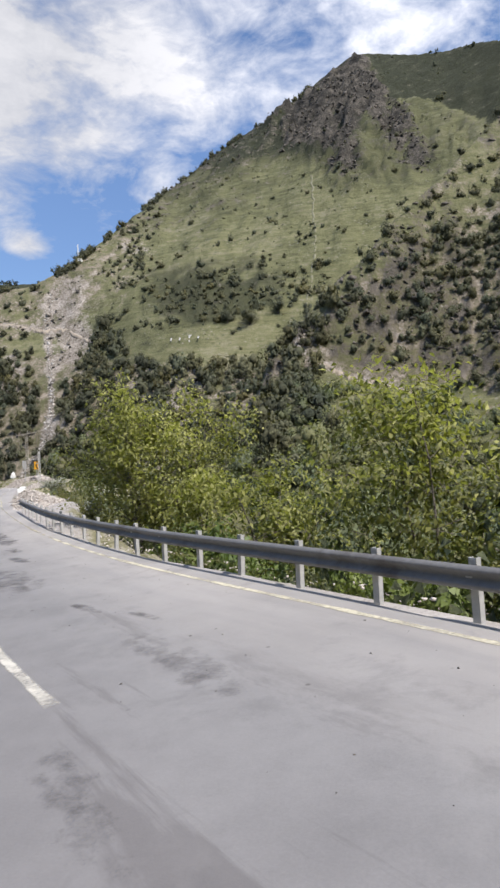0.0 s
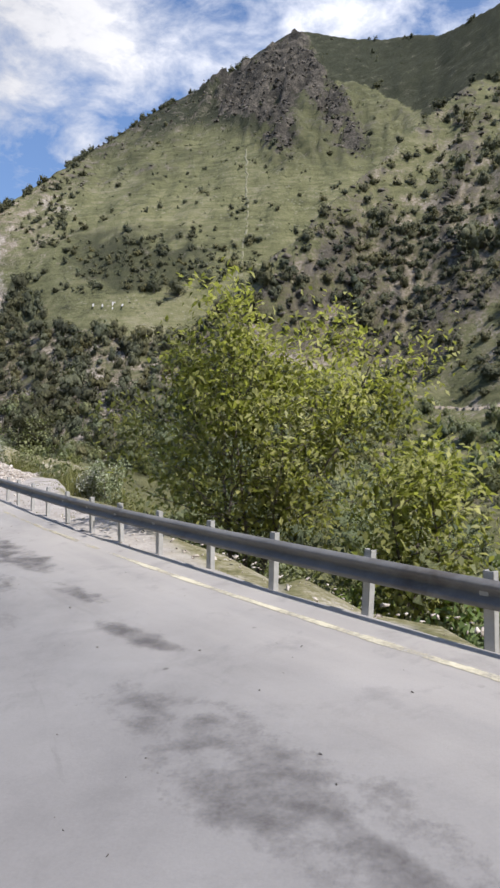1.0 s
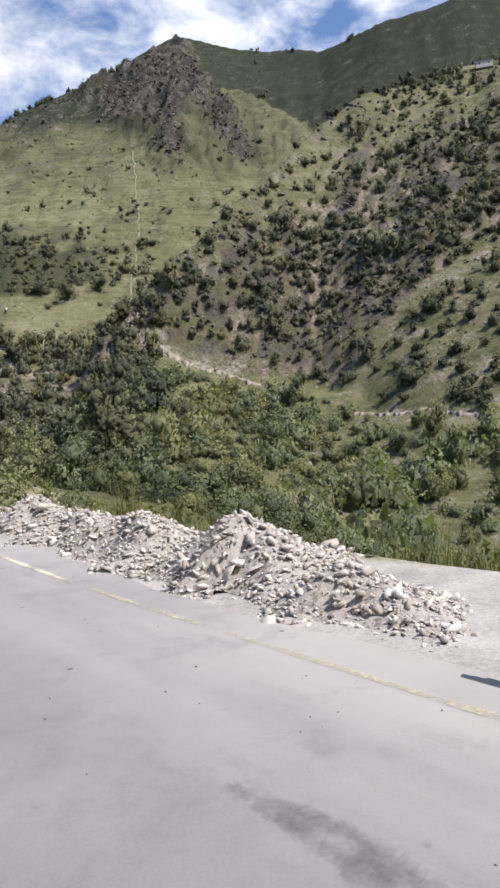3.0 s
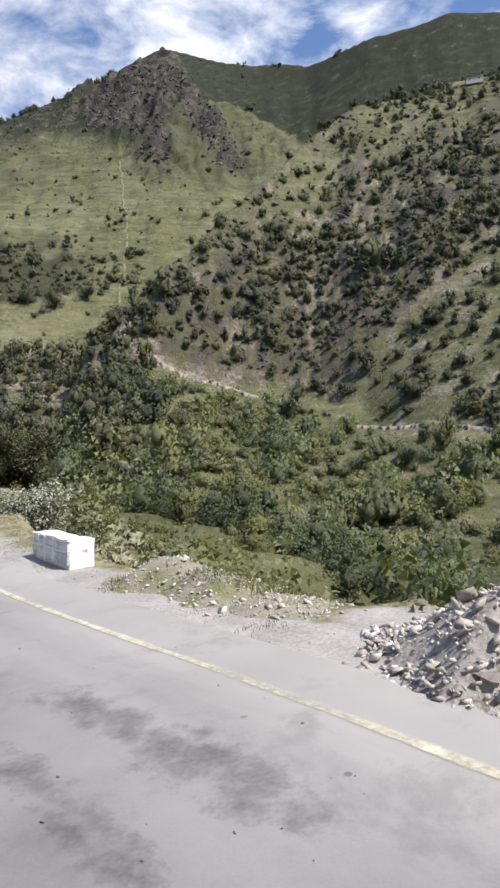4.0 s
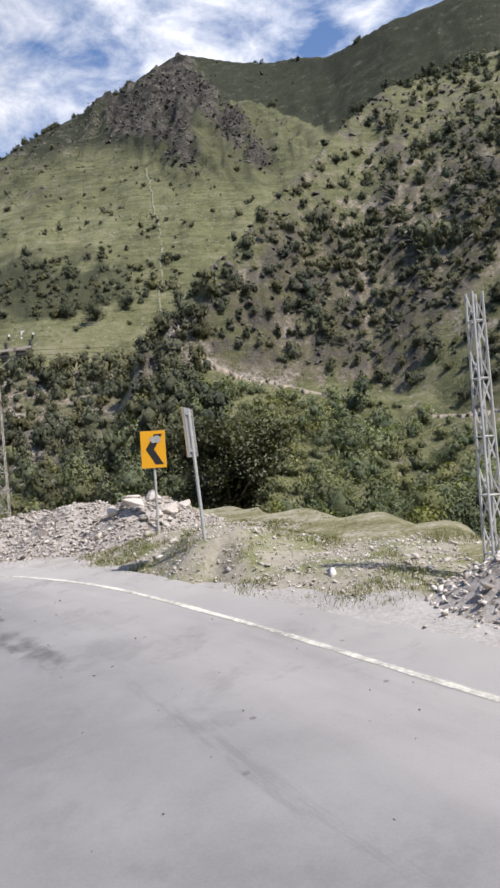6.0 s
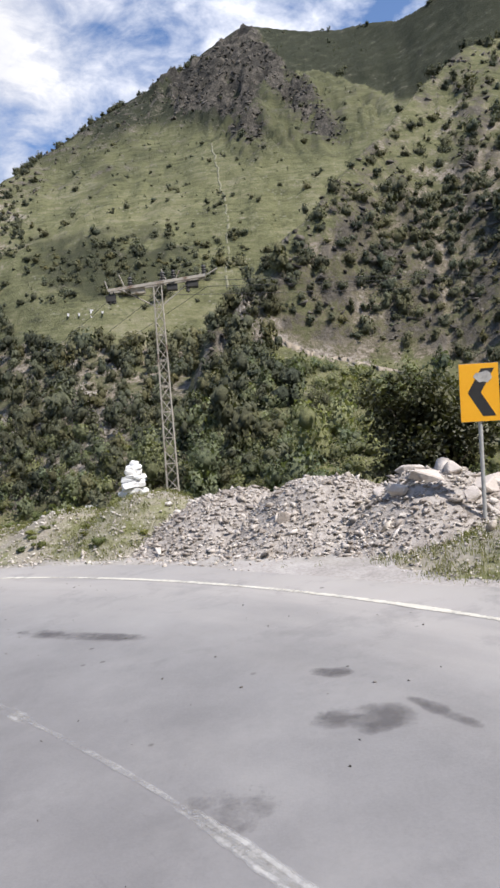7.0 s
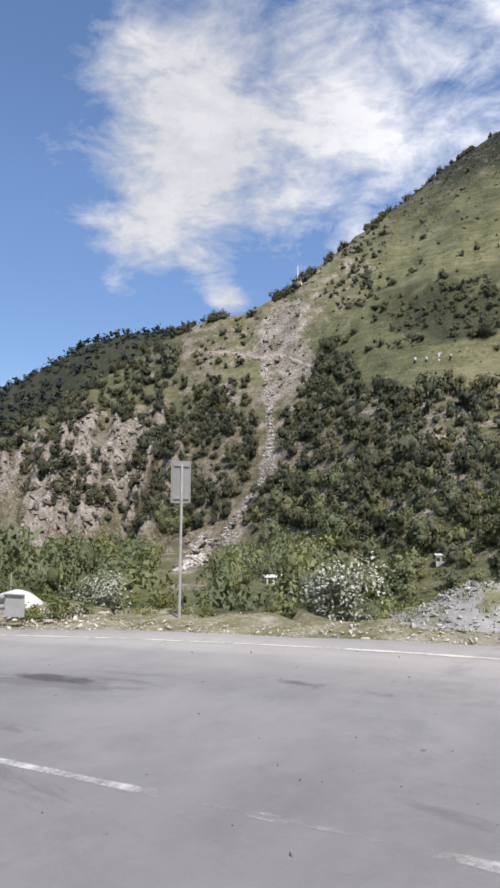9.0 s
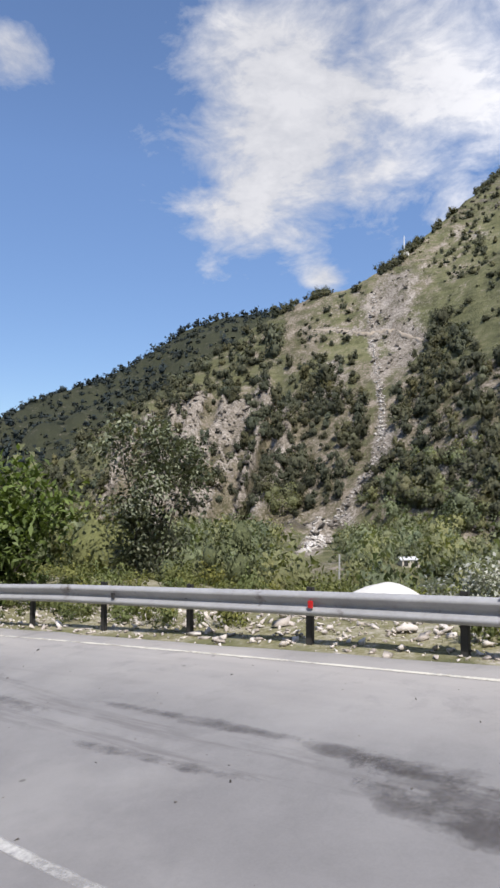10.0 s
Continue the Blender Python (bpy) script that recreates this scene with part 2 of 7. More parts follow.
def leaf_material(name, dark, light, gloss=0.5, through_light=0.35, grain=0.0):
    """Leaves: tone varies by an attribute of the mesh and from leaf to leaf; some light passes through."""
    m = bpy.data.materials.new(name)
    m.use_nodes = True
    n = Nodes(m.node_tree)
    tone = n.add("ShaderNodeAttribute", attr="tone").outputs["Fac"]
    b = n.add("ShaderNodeBsdfPrincipled", Roughness=gloss)
    if grain:
        # sprays of small leaves and the gaps between them
        where = n.add("ShaderNodeTexCoord").outputs["Object"]
        sprays = n.noise(where, grain, 5.0, 0.75)
        tone = n.math("ADD", tone, n.math("MULTIPLY", n.math("SUBTRACT", sprays, 0.5), 1.6))
        bp = n.add("ShaderNodeBump", Strength=0.6, Distance=1.0 / grain)
        n.link(sprays, bp.inputs["Height"])
        n.link(bp.outputs[0], b.inputs["Normal"])
    col = n.ramp(tone, [(0.0, dark), (1.0, light)])
    # each plant leans to a yellower or a duller green
    hue = n.add("ShaderNodeAttribute", attr="hue")
    turn = n.add("ShaderNodeSeparateColor")
    n.link(hue.outputs["Color"], turn.inputs[0])
    col = n.mix(turn.outputs[0], col, n.mix(1.0, col, (1.22, 1.08, 0.78), "MULTIPLY"))
    col = n.mix(turn.outputs[1], col, n.mix(1.0, col, (0.8, 0.9, 0.98), "MULTIPLY"))
    b.inputs["Specular IOR Level"].default_value = 0.35
    n.link(col, b.inputs["Base Color"])
    t = n.add("ShaderNodeBsdfTranslucent")
    n.link(n.mix(1.0, col, (1.0, 1.1, 0.5), "MULTIPLY"), t.inputs[0])
    mixer = n.add("ShaderNodeMixShader", Fac=through_light)
    n.link(b.outputs[0], mixer.inputs[1])
    n.link(t.outputs[0], mixer.inputs[2])
    n.link(mixer.outputs[0], n.add("ShaderNodeOutputMaterial").inputs[0])
    return m


M_ASPHALT = asphalt()
M_TERRAIN = terrain_material()
M_STEEL = material("galvanised_steel", [(0.3, (0.3, 0.3, 0.305)), (0.7, (0.42, 0.42, 0.425))], 2.5, rough=0.55, metal=0.15, bump=0.1, spots=((0.09, 0.075, 0.06), 1.6, 0.6, 0.7))
M_OLD_STEEL = material("dirty_steel", [(0.3, (0.11, 0.11, 0.112)), (0.7, (0.2, 0.198, 0.195))], 1.5, rough=0.6, metal=0.1, bump=0.1, spots=((0.06, 0.05, 0.042), 1.1, 0.55, 0.7))
M_POST = material("weathered_zinc", [(0.3, (0.34, 0.34, 0.34)), (0.7, (0.5, 0.5, 0.49))], 4.0, rough=0.6, metal=0.2, bump=0.1, spots=((0.22, 0.17, 0.12), 3.0, 0.62, 0.7))
M_WHITE = material("whitewash", [(0.3, (0.7, 0.7, 0.69)), (0.7, (0.84, 0.84, 0.82))], 2.0, rough=0.85, bump=0.4, spots=((0.3, 0.29, 0.28), 2.4, 0.62, 0.68))
M_LINE = material("worn_white_paint", [(0.3, (0.34, 0.335, 0.325)), (0.7, (0.52, 0.51, 0.49))], 9.0, rough=0.85, bump=0.2, spots=((0.24, 0.232, 0.228), 7.0, 0.5, 0.66))


def paint_material(name, stops, wear):
    """Road paint rubbed off in places, so that the asphalt shows through; wear from 0 to 1."""
    m = material(name, stops, 9.0, rough=0.85, bump=0.2)
    m_tree = m.node_tree
    n = Nodes(m_tree, True)
    where = n.add("ShaderNodeTexCoord").outputs["Object"]
    side = n.add("ShaderNodeAttribute", attr="edge").outputs["Fac"]
    rubbed = n.math("ADD", n.math("MULTIPLY", n.noise(where, 1.6, 6.0, 0.7), 0.75), n.math("MULTIPLY", n.noise(where, 24.0, 3.0, 0.6), 0.25))
    keep = n.step(n.math("SUBTRACT", rubbed, n.math("MULTIPLY", side, 0.16)), 0.22 + 0.24 * wear, 0.46 + 0.24 * wear)
    old = [q for q in m_tree.nodes if q.type == "BSDF_PRINCIPLED"][0]
    out = [q for q in m_tree.nodes if q.type == "OUTPUT_MATERIAL"][0]
    mixer = n.add("ShaderNodeMixShader")
    n.link(keep, mixer.inputs[0])
    n.link(n.add("ShaderNodeBsdfTransparent").outputs[0], mixer.inputs[1])
    n.link(old.outputs[0], mixer.inputs[2])
    n.link(mixer.outputs[0], out.inputs[0])
    return m


M_DASH = paint_material("worn_dash_paint", [(0.3, (0.42, 0.415, 0.4)), (0.7, (0.58, 0.57, 0.55))], 0.55)
M_FAINT = paint_material("faint_white_paint", [(0.3, (0.36, 0.355, 0.345)), (0.7, (0.48, 0.47, 0.455))], 0.95)
M_EDGE_PAINT = paint_material("edge_line_paint", [(0.3, (0.48, 0.46, 0.4)), (0.7, (0.64, 0.61, 0.54))], 0.36)
M_YELLOW_PAINT = paint_material("yellow_line_paint", [(0.3, (0.48, 0.445, 0.33)), (0.7, (0.6, 0.56, 0.44))], 0.42)
M_FAINT_YELLOW = paint_material("faint_yellow_paint", [(0.3, (0.42, 0.38, 0.26)), (0.7, (0.56, 0.51, 0.38))], 0.85)
M_RUBBLE = material("rubble_stone", [(0.2, (0.24, 0.208, 0.182)), (0.5, (0.425, 0.38, 0.34)), (0.8, (0.595, 0.55, 0.505))], 3.0, rough=0.9, bump=0.5, spread=0.4, island=0.55)
M_MOUND = material("mound_earth", [(0.3, (0.21, 0.186, 0.165)), (0.5, (0.34, 0.308, 0.28)), (0.7, (0.45, 0.415, 0.385))], 9.0, rough=0.95, bump=1.0, bump_scale=16.0, spots=((0.14, 0.12, 0.1), 11.0, 0.52, 0.64))
M_TURF_MOUND = material("turfed_earth", [(0.3, (0.21, 0.185, 0.14)), (0.7, (0.38, 0.35, 0.29))], 1.4, rough=0.95, bump=0.8, spots=((0.155, 0.16, 0.07), 1.5, 0.45, 0.62))
M_CRAG = material("crag_rock", [(0.25, (0.024, 0.022, 0.018)), (0.5, (0.068, 0.06, 0.05)), (0.8, (0.18, 0.158, 0.135))], 0.5, rough=0.95, bump=0.6, island=0.6)
M_RUNNEL = material("runnel_gravel", [(0.3, (0.13, 0.128, 0.078)), (0.7, (0.22, 0.212, 0.145))], 0.6, rough=0.95, bump=0.3)
M_BARK = material("bark", [(0.3, (0.06, 0.05, 0.04)), (0.7, (0.17, 0.15, 0.13))], 6.0, rough=0.9, bump=0.6)
M_SIGN_YELLOW = material("sign_yellow", [(0.3, (0.78, 0.36, 0.01)), (0.7, (0.85, 0.42, 0.015))], 3.0, rough=0.45, bump=0.03)
M_SIGN_BLACK = material("sign_black", [(0.3, (0.012, 0.012, 0.013)), (0.7, (0.025, 0.025, 0.026))], 3.0, rough=0.5, bump=0.03)
M_ALU = material("sign_back_aluminium", [(0.3, (0.33, 0.33, 0.34)), (0.7, (0.47, 0.47, 0.48))], 3.0, rough=0.5, metal=0.4, bump=0.05)
M_DARK = material("dark_iron", [(0.3, (0.015, 0.015, 0.016)), (0.7, (0.05, 0.048, 0.046))], 5.0, rough=0.6, bump=0.1)
M_RED = material("red_reflector", [(0.3, (0.4, 0.015, 0.015)), (0.7, (0.55, 0.02, 0.02))], 5.0, rough=0.3, bump=0.0)
M_RUSTY_STEEL = material("rusty_pylon_steel", [(0.3, (0.27, 0.245, 0.21)), (0.7, (0.47, 0.44, 0.39))], 2.0, rough=0.65, metal=0.2, bump=0.1, spots=((0.13, 0.07, 0.04), 2.5, 0.56, 0.66))
M_PYLON = material("pylon_steel", [(0.3, (0.4, 0.4, 0.4)), (0.7, (0.6, 0.59, 0.57))], 2.0, rough=0.6, metal=0.25, bump=0.05)
M_TRACK = material("dirt_track", [(0.3, (0.24, 0.2, 0.15)), (0.7, (0.38, 0.33, 0.27))], 0.4, rough=0.95, bump=0.3)
M_WOODS = leaf_material("dark_woods", (0.05, 0.054, 0.033), (0.16, 0.164, 0.1), 0.9, 0.18, 1.6)
# haze before the far ridge is put into this leaf colour as blue
M_FAR_WOODS = leaf_material("haze_tinted_woods", (0.022, 0.03, 0.03), (0.032, 0.042, 0.04), 1.0, 0.05)
M_GREEN = leaf_material("valley_green", (0.085, 0.098, 0.056), (0.27, 0.292, 0.162), 0.75, 0.35, 2.6)
M_GREEN_NEAR = leaf_material("bush_green", (0.085, 0.098, 0.052), (0.275, 0.295, 0.155), 0.75, 0.35, 11.0)
M_DEEP_GREEN = leaf_material("deep_green", (0.042, 0.054, 0.028), (0.145, 0.168, 0.08), 0.75, 0.18, 11.0)
M_LEAF = leaf_material("walnut_leaf", (0.13, 0.145, 0.042), (0.49, 0.485, 0.19), 0.5, 0.5)
M_PALE = leaf_material("silver_leaf", (0.16, 0.18, 0.13), (0.55, 0.55, 0.5), 0.6, 0.2)


M_DARK_LEAF = leaf_material("dark_leaf", (0.036, 0.04, 0.02), (0.13, 0.13, 0.07), 0.5, 0.25)
M_SILVER_LEAF = leaf_material("silvery_leaf", (0.03, 0.045, 0.02), (0.27, 0.29, 0.2), 0.45, 0.2)
M_SHRUB = leaf_material("shrub_leaf", (0.05, 0.068, 0.02), (0.24, 0.26, 0.095), 0.6, 0.3, 7.0)
M_BROADLEAF = leaf_material("broad_green_leaf", (0.045, 0.07, 0.018), (0.2, 0.26, 0.08), 0.5, 0.35)
M_PALE_GREEN = leaf_material("pale_seed_leaf", (0.11, 0.14, 0.06), (0.4, 0.43, 0.31), 0.6, 0.25)
M_GRASS = leaf_material("dry_grass", (0.07, 0.085, 0.02), (0.27, 0.26, 0.11), 0.8, 0.3)
M_GREY_HEAP = material("grey_gravel", [(0.3, (0.2, 0.197, 0.188)), (0.7, (0.38, 0.37, 0.355))], 2.0, rough=0.95, bump=0.7, spots=((0.15, 0.15, 0.075), 1.2, 0.5, 0.62))
M_GREY_STONE = material("grey_stone", [(0.2, (0.2, 0.195, 0.185)), (0.5, (0.37, 0.36, 0.345)), (0.8, (0.54, 0.53, 0.51))], 3.0, rough=0.9, bump=0.5, island=0.5)
M_BOULDER = material("pale_boulder", [(0.3, (0.42, 0.37, 0.33)), (0.7, (0.62, 0.56, 0.51))], 2.0, rough=0.9, bump=0.6)
M_WHITE_SAND = material("white_sand", [(0.3, (0.5, 0.49, 0.47)), (0.7, (0.66, 0.65, 0.62))], 4.0, rough=0.95, bump=0.3)


def stain_material():
    m = bpy.data.materials.new("oil_stain")
    m.use_nodes = True
    n = Nodes(m.node_tree)
    where = n.add("ShaderNodeTexCoord").outputs["Object"]
    fade = n.add("ShaderNodeAttribute", attr="fade").outputs["Fac"]
    broken = n.math("ADD", n.math("MULTIPLY", n.noise(where, 4.5, 7.0, 0.72), 1.7), -0.85)
    grit = n.math("MULTIPLY", n.math("SUBTRACT", n.noise(where, 40.0, 3.0, 0.7), 0.5), 0.5)
    fac = n.math("MULTIPLY", n.step(n.math("ADD", n.math("ADD", fade, broken), grit), 0.14, 0.8), 0.52)
    b = n.add("ShaderNodeBsdfPrincipled", Roughness=0.75)
    b.inputs["Base Color"].default_value = (0.1, 0.092, 0.094, 1)
    mixer = n.add("ShaderNodeMixShader")
    n.link(fac, mixer.inputs[0])
    n.link(n.add("ShaderNodeBsdfTransparent").outputs[0], mixer.inputs[1])
    n.link(b.outputs[0], mixer.inputs[2])
    n.link(mixer.outputs[0], n.add("ShaderNodeOutputMaterial").inputs[0])
    return m


M_STAIN = stain_material()


# ---- mesh helpers ----
def np_mesh(name, verts, faces, mat, smooth=False):
    """A mesh from arrays: verts n x 3, faces m x 3 or m x 4."""
    me = bpy.data.meshes.new(name)
    verts, faces = np.asarray(verts, np.float32), np.asarray(faces, np.int32)
    k = faces.shape[1]
    me.vertices.add(len(verts))
    me.vertices.foreach_set("co", verts.ravel())
    me.loops.add(faces.size)
    me.loops.foreach_set("vertex_index", faces.ravel())
    me.polygons.add(len(faces))
    me.polygons.foreach_set("loop_start", np.arange(0, faces.size, k, dtype=np.int32))
    if smooth:
        me.polygons.foreach_set("use_smooth", np.ones(len(faces), bool))
    me.update(calc_edges=True)
    me.materials.append(mat)
    return me


def attribute(me, name, values):
    values = np.asarray(values, np.float32)
    if values.ndim == 1:
        me.attributes.new(name, "FLOAT", "POINT").data.foreach_set("value", values)
    elif values.shape[1] == 2:
        me.attributes.new(name, "FLOAT_VECTOR", "POINT").data.foreach_set("vector", np.c_[values, np.zeros(len(values))].astype(np.float32).ravel())
    else:
        me.attributes.new(name, "FLOAT_COLOR", "POINT").data.foreach_set("color", np.c_[values, np.ones(len(values))].astype(np.float32).ravel())


def part(name, bm, mat, parent=None, label="", m=None):
    """Links a bmesh as one mesh object, under a thing or a part."""
    me = bpy.data.meshes.new(name)
    bm.to_mesh(me)
    bm.free()
    me.materials.append(mat)
    ob = new(name, me)
    if m is not None:
        ob.matrix_basis = m
    if parent is not None:
        ob.parent = parent
    if label:
        ob["label"] = label
    return ob


def empty(name, m=None):
    ob = new(name)
    ob.empty_display_size = 0.2
    if m is not None:
        ob.matrix_basis = m
    return ob


def box(bm, size, m=None, bevel=0.0):
    """A box, its edges softened, added to bm."""
    made = bmesh.ops.create_cube(bm, size=1.0, matrix=(m or Matrix()) @ Matrix.Diagonal((*size, 1)))
    if bevel:
        edges = list({e for v in made["verts"] for e in v.link_edges})
        bmesh.ops.bevel(bm, geom=edges, offset=bevel, segments=2, affect="EDGES", profile=0.6)
    return bm


def tube(bm, a, b, ra, rb=None, sides=8):
    a, b = Vector(a), Vector(b)
    m = Matrix.Translation((a + b) / 2) @ (b - a).to_track_quat("Z", "Y").to_matrix().to_4x4()
    bmesh.ops.create_cone(bm, cap_ends=True, segments=sides, radius1=ra, radius2=ra if rb is None else rb, depth=(b - a).length, matrix=m)
    return bm


def hash2(ix, iy, seed):
    h = (ix.astype(np.int64) * 374761393 + iy.astype(np.int64) * 668265263 + seed * 974711) & 0xFFFFFFFF
    h = ((h ^ (h >> 13)) * 1274126177) & 0xFFFFFFFF
    return ((h ^ (h >> 16)) & 0xFFFF) / 65535.0


def value_noise(x, y, seed=0):
    ix, iy = np.floor(x), np.floor(y)
    fx, fy = x - ix, y - iy
    fx, fy = fx * fx * (3 - 2 * fx), fy * fy * (3 - 2 * fy)
    ix, iy = ix.astype(np.int64), iy.astype(np.int64)
    a, b = hash2(ix, iy, seed), hash2(ix + 1, iy, seed)
    c, d = hash2(ix, iy + 1, seed), hash2(ix + 1, iy + 1, seed)
    return (a + (b - a) * fx) * (1 - fy) + (c + (d - c) * fx) * fy


def fbm(x, y, size, octaves=4, seed=0, ridged=False):
    """Layered noise about 0, from -1 to 1."""
    x, y = np.asarray(x, float), np.asarray(y, float)
    total, amp, norm = 0.0, 1.0, 0.0
    for k in range(octaves):
        v = value_noise(x / size + 17.3 * k, y / size - 9.1 * k, seed + k) * 2 - 1
        total = total + amp * (1 - 2 * np.abs(v) if ridged else v)
        norm += amp
        amp, size = amp * 0.5, size * 0.47
    return total / norm


def smooth(x, low, high):
    t = np.clip((x - low) / (high - low), 0, 1)
    return t * t * (3 - 2 * t)


# ---- plan: the road and the shape of the valley ----
def road_z(x, y):
    """The carriageway falls along the way and is banked up to its outer side."""
    return 0.0897 * x + 0.0601 * y


def spline(points, step=0.5):
    """An even, smooth line through the given points."""
    p = np.array(points, float)
    p = np.vstack([2 * p[0] - p[1], p, 2 * p[-1] - p[-2]])
    out = []
    for i in range(1, len(p) - 2):
        u = np.linspace(0, 1, 24, endpoint=False)[:, None]
        a, b, c, d = p[i - 1], p[i], p[i + 1], p[i + 2]
        out.append(0.5 * (2 * b + (c - a) * u + (2 * a - 5 * b + 4 * c - d) * u**2 + (3 * b - a - 3 * c + d) * u**3))
    out = np.vstack(out + [p[-2][None]])
    far = np.r_[0, np.cumsum(np.hypot(*np.diff(out, axis=0).T))]
    s = np.arange(0, far[-1], step)
    return np.c_[np.interp(s, far, out[:, 0]), np.interp(s, far, out[:, 1])]


EDGE = spline([(90, -82), (40, -32), (20, -13), (8, -1.8), (0.2, 5.05), (-5.1, 9.75), (-9.5, 14.3), (-13.3, 18.7), (-18.5, 25.1), (-22.1, 30.0),
               (-25.3, 34.2), (-29.5, 40.7), (-31.7, 44.2), (-33.6, 46.8), (-35.9, 48.95), (-38.6, 50.7), (-41.7, 52.0), (-44.7, 52.75),
               (-48.2, 53.1), (-52.5, 53.2), (-60.9, 53.1), (-80, 52.4), (-130, 47)])
CENTRE = spline([(90, -86), (40, -36), (20, -16.5), (8, -5.2), (-4.3, 5.45), (-12.5, 14.0), (-20.3, 23.4), (-28.5, 35.2), (-33.7, 42.6), (-34.66, 43.84), (-35.7, 45.02),
                 (-36.95, 46.2), (-37.9, 47.0), (-39.2, 47.72), (-40.4, 48.2), (-41.4, 48.5), (-42.5, 48.84), (-43.4, 49.04), (-44.4, 49.14), (-46.1, 49.22), (-48.5, 49.33), (-54.5, 49.55), (-70, 49.4), (-130, 43.5)])


def normals(line):
    d = np.gradient(line, axis=0)
    d /= np.hypot(d[:, 0], d[:, 1])[:, None]
    return np.c_[d[:, 1], -d[:, 0]]      # to the outer side of the bend


def offset(line, d):
    return line + normals(line) * d


def off_edge(x, y, line=None):
    """Signed distance from the outer edge line, positive away from the road, and the place along the line."""
    line = EDGE[::3] if line is None else line
    x, y = np.ravel(x), np.ravel(y)
    best, along = np.empty(len(x)), np.empty(len(x))
    nrm = normals(line)
    for i in range(0, len(x), 8000):
        dx = x[i:i + 8000, None] - line[None, :, 0]
        dy = y[i:i + 8000, None] - line[None, :, 1]
        k = np.argmin(dx * dx + dy * dy, axis=1)
        r = np.arange(len(k))
        side = dx[r, k] * nrm[k, 0] + dy[r, k] * nrm[k, 1]
        dist = np.hypot(dx[r, k], dy[r, k])
        best[i:i + 8000] = np.where(np.abs(side) > 0.9 * dist, side, np.sign(side) * dist)
        along[i:i + 8000] = k * 1.5
    return best, along


HUB = (-30.0, 32.0, 1.2)      # where the slopes are told from: degrees to the left of north, metres away
# crest of the main mountain: degrees, metres away, degrees up
CREST = np.array([(-60, 500, 32), (-26.7, 540, 32.4), (-21.8, 540, 33.2), (-19, 540, 32.7), (-15.1, 545, 32.4), (-11.2, 560, 31.3), (-9.6, 575, 30.95),
                  (-7.6, 600, 31.2), (-4.9, 615, 31.1), (-1.4, 625, 31.4), (0.8, 635, 31.8), (3.2, 640, 32.0), (6.7, 640, 30.4), (9.4, 630, 28.9),
                  (12.3, 620, 27.7), (15, 605, 26.55), (18.7, 570, 24.3), (21.1, 530, 22.9), (24.6, 480, 20.6), (28.2, 448, 18.1), (30.8, 445, 16.5),
                  (32.7, 450, 15.5), (35.1, 460, 15.3), (40.7, 470, 12.6), (42.8, 460, 10.9), (45, 450, 9.4), (48.4, 440, 7.4), (52.2, 430, 4.9), (56, 430, 1.7), (62, 430, -1)], float)
# valley floor and bench under it: degrees, floor metres, floor height, bench metres, bench height
BENCH = np.array([(-60, 110, -22, 320, 75), (-10, 100, -22, 320, 70), (3, 105, -22, 300, 60), (12, 140, -23, 285, 50), (17, 160, -24, 285, 52), (22, 175, -25, 315, 60),
                  (28, 215, -26, 385, 76), (32, 250, -26, 405, 84), (36, 280, -27, 400, 70), (41, 290, -27, 395, 36), (44.8, 290, -27, 380, 28), (48, 290, -27, 370, 16), (52, 290, -27, 370, 4), (56, 290, -27, 380, -8), (62, 300, -27, 390, -14)], float)
# the near spur: degrees, foot metres, foot height, crest metres, degrees up
SPUR = np.array([(-60, 150, 2, 400, 29), (-26.8, 172, 8, 410, 28.9), (-21.8, 180, 10, 400, 28.85), (-18.5, 189, 11, 380, 28.3), (-14.2, 205, 15, 355, 28.2),
                 (-12.3, 210, 16, 340, 27.2), (-10.3, 214, 18, 322, 26.1), (-8.8, 217, 20, 305, 24.7), (-6.3, 218, 22, 287, 22.9), (-4.4, 219, 25, 270, 21.5),
                 (-2.9, 220, 26, 260, 20.6), (-0.9, 220, 29, 250, 18), (1, 220, 31, 246, 17), (3, 220, 34, 241, 15.2), (5.4, 219, 33, 236, 12.4),
                 (7.3, 218, 31, 232, 10.5), (9, 216, 25, 228, 7.5), (11, 214, 8, 225, 3), (14, 210, -16, 222, -4)], float)
FAR = np.array([(20, 330), (36, 300), (42.4, 284), (45.6, 262), (49.6, 207), (52, 180), (57.8, 133), (60.4, 106), (70, 70), (100, 60)], float)


def softened(table, spread):
    """The table on an even grid of a quarter of a degree, its corners rounded."""
    az = np.arange(table[0, 0], table[-1, 0] + 0.01, 0.25)
    k = np.exp(-0.5 * (np.arange(-24, 25) * 0.25 / spread) ** 2)
    cols = [az]
    for c in range(1, table.shape[1]):
        v = np.pad(np.interp(az, table[:, 0], table[:, c]), 24, mode="edge")
        cols.append(np.convolve(v, k / k.sum(), "valid"))
    return np.stack(cols, 1)


CREST, BENCH, SPUR = softened(CREST, 0.45), softened(BENCH, 1.8), softened(SPUR, 0.8)


SLIDE_R, SLIDE_AZ = [158, 180, 291, 297, 309, 334, 381, 406, 440], [38.2, 37.2, 34.2, 32.3, 30.9, 30.6, 30.8, 31.05, 30.5]


def lookup(table, az, col):
    return np.interp(az, table[:, 0], table[:, col])


def along_of(line, x, y):
    return int(np.argmin((line[:, 0] - x) ** 2 + (line[:, 1] - y) ** 2)) * 0.5


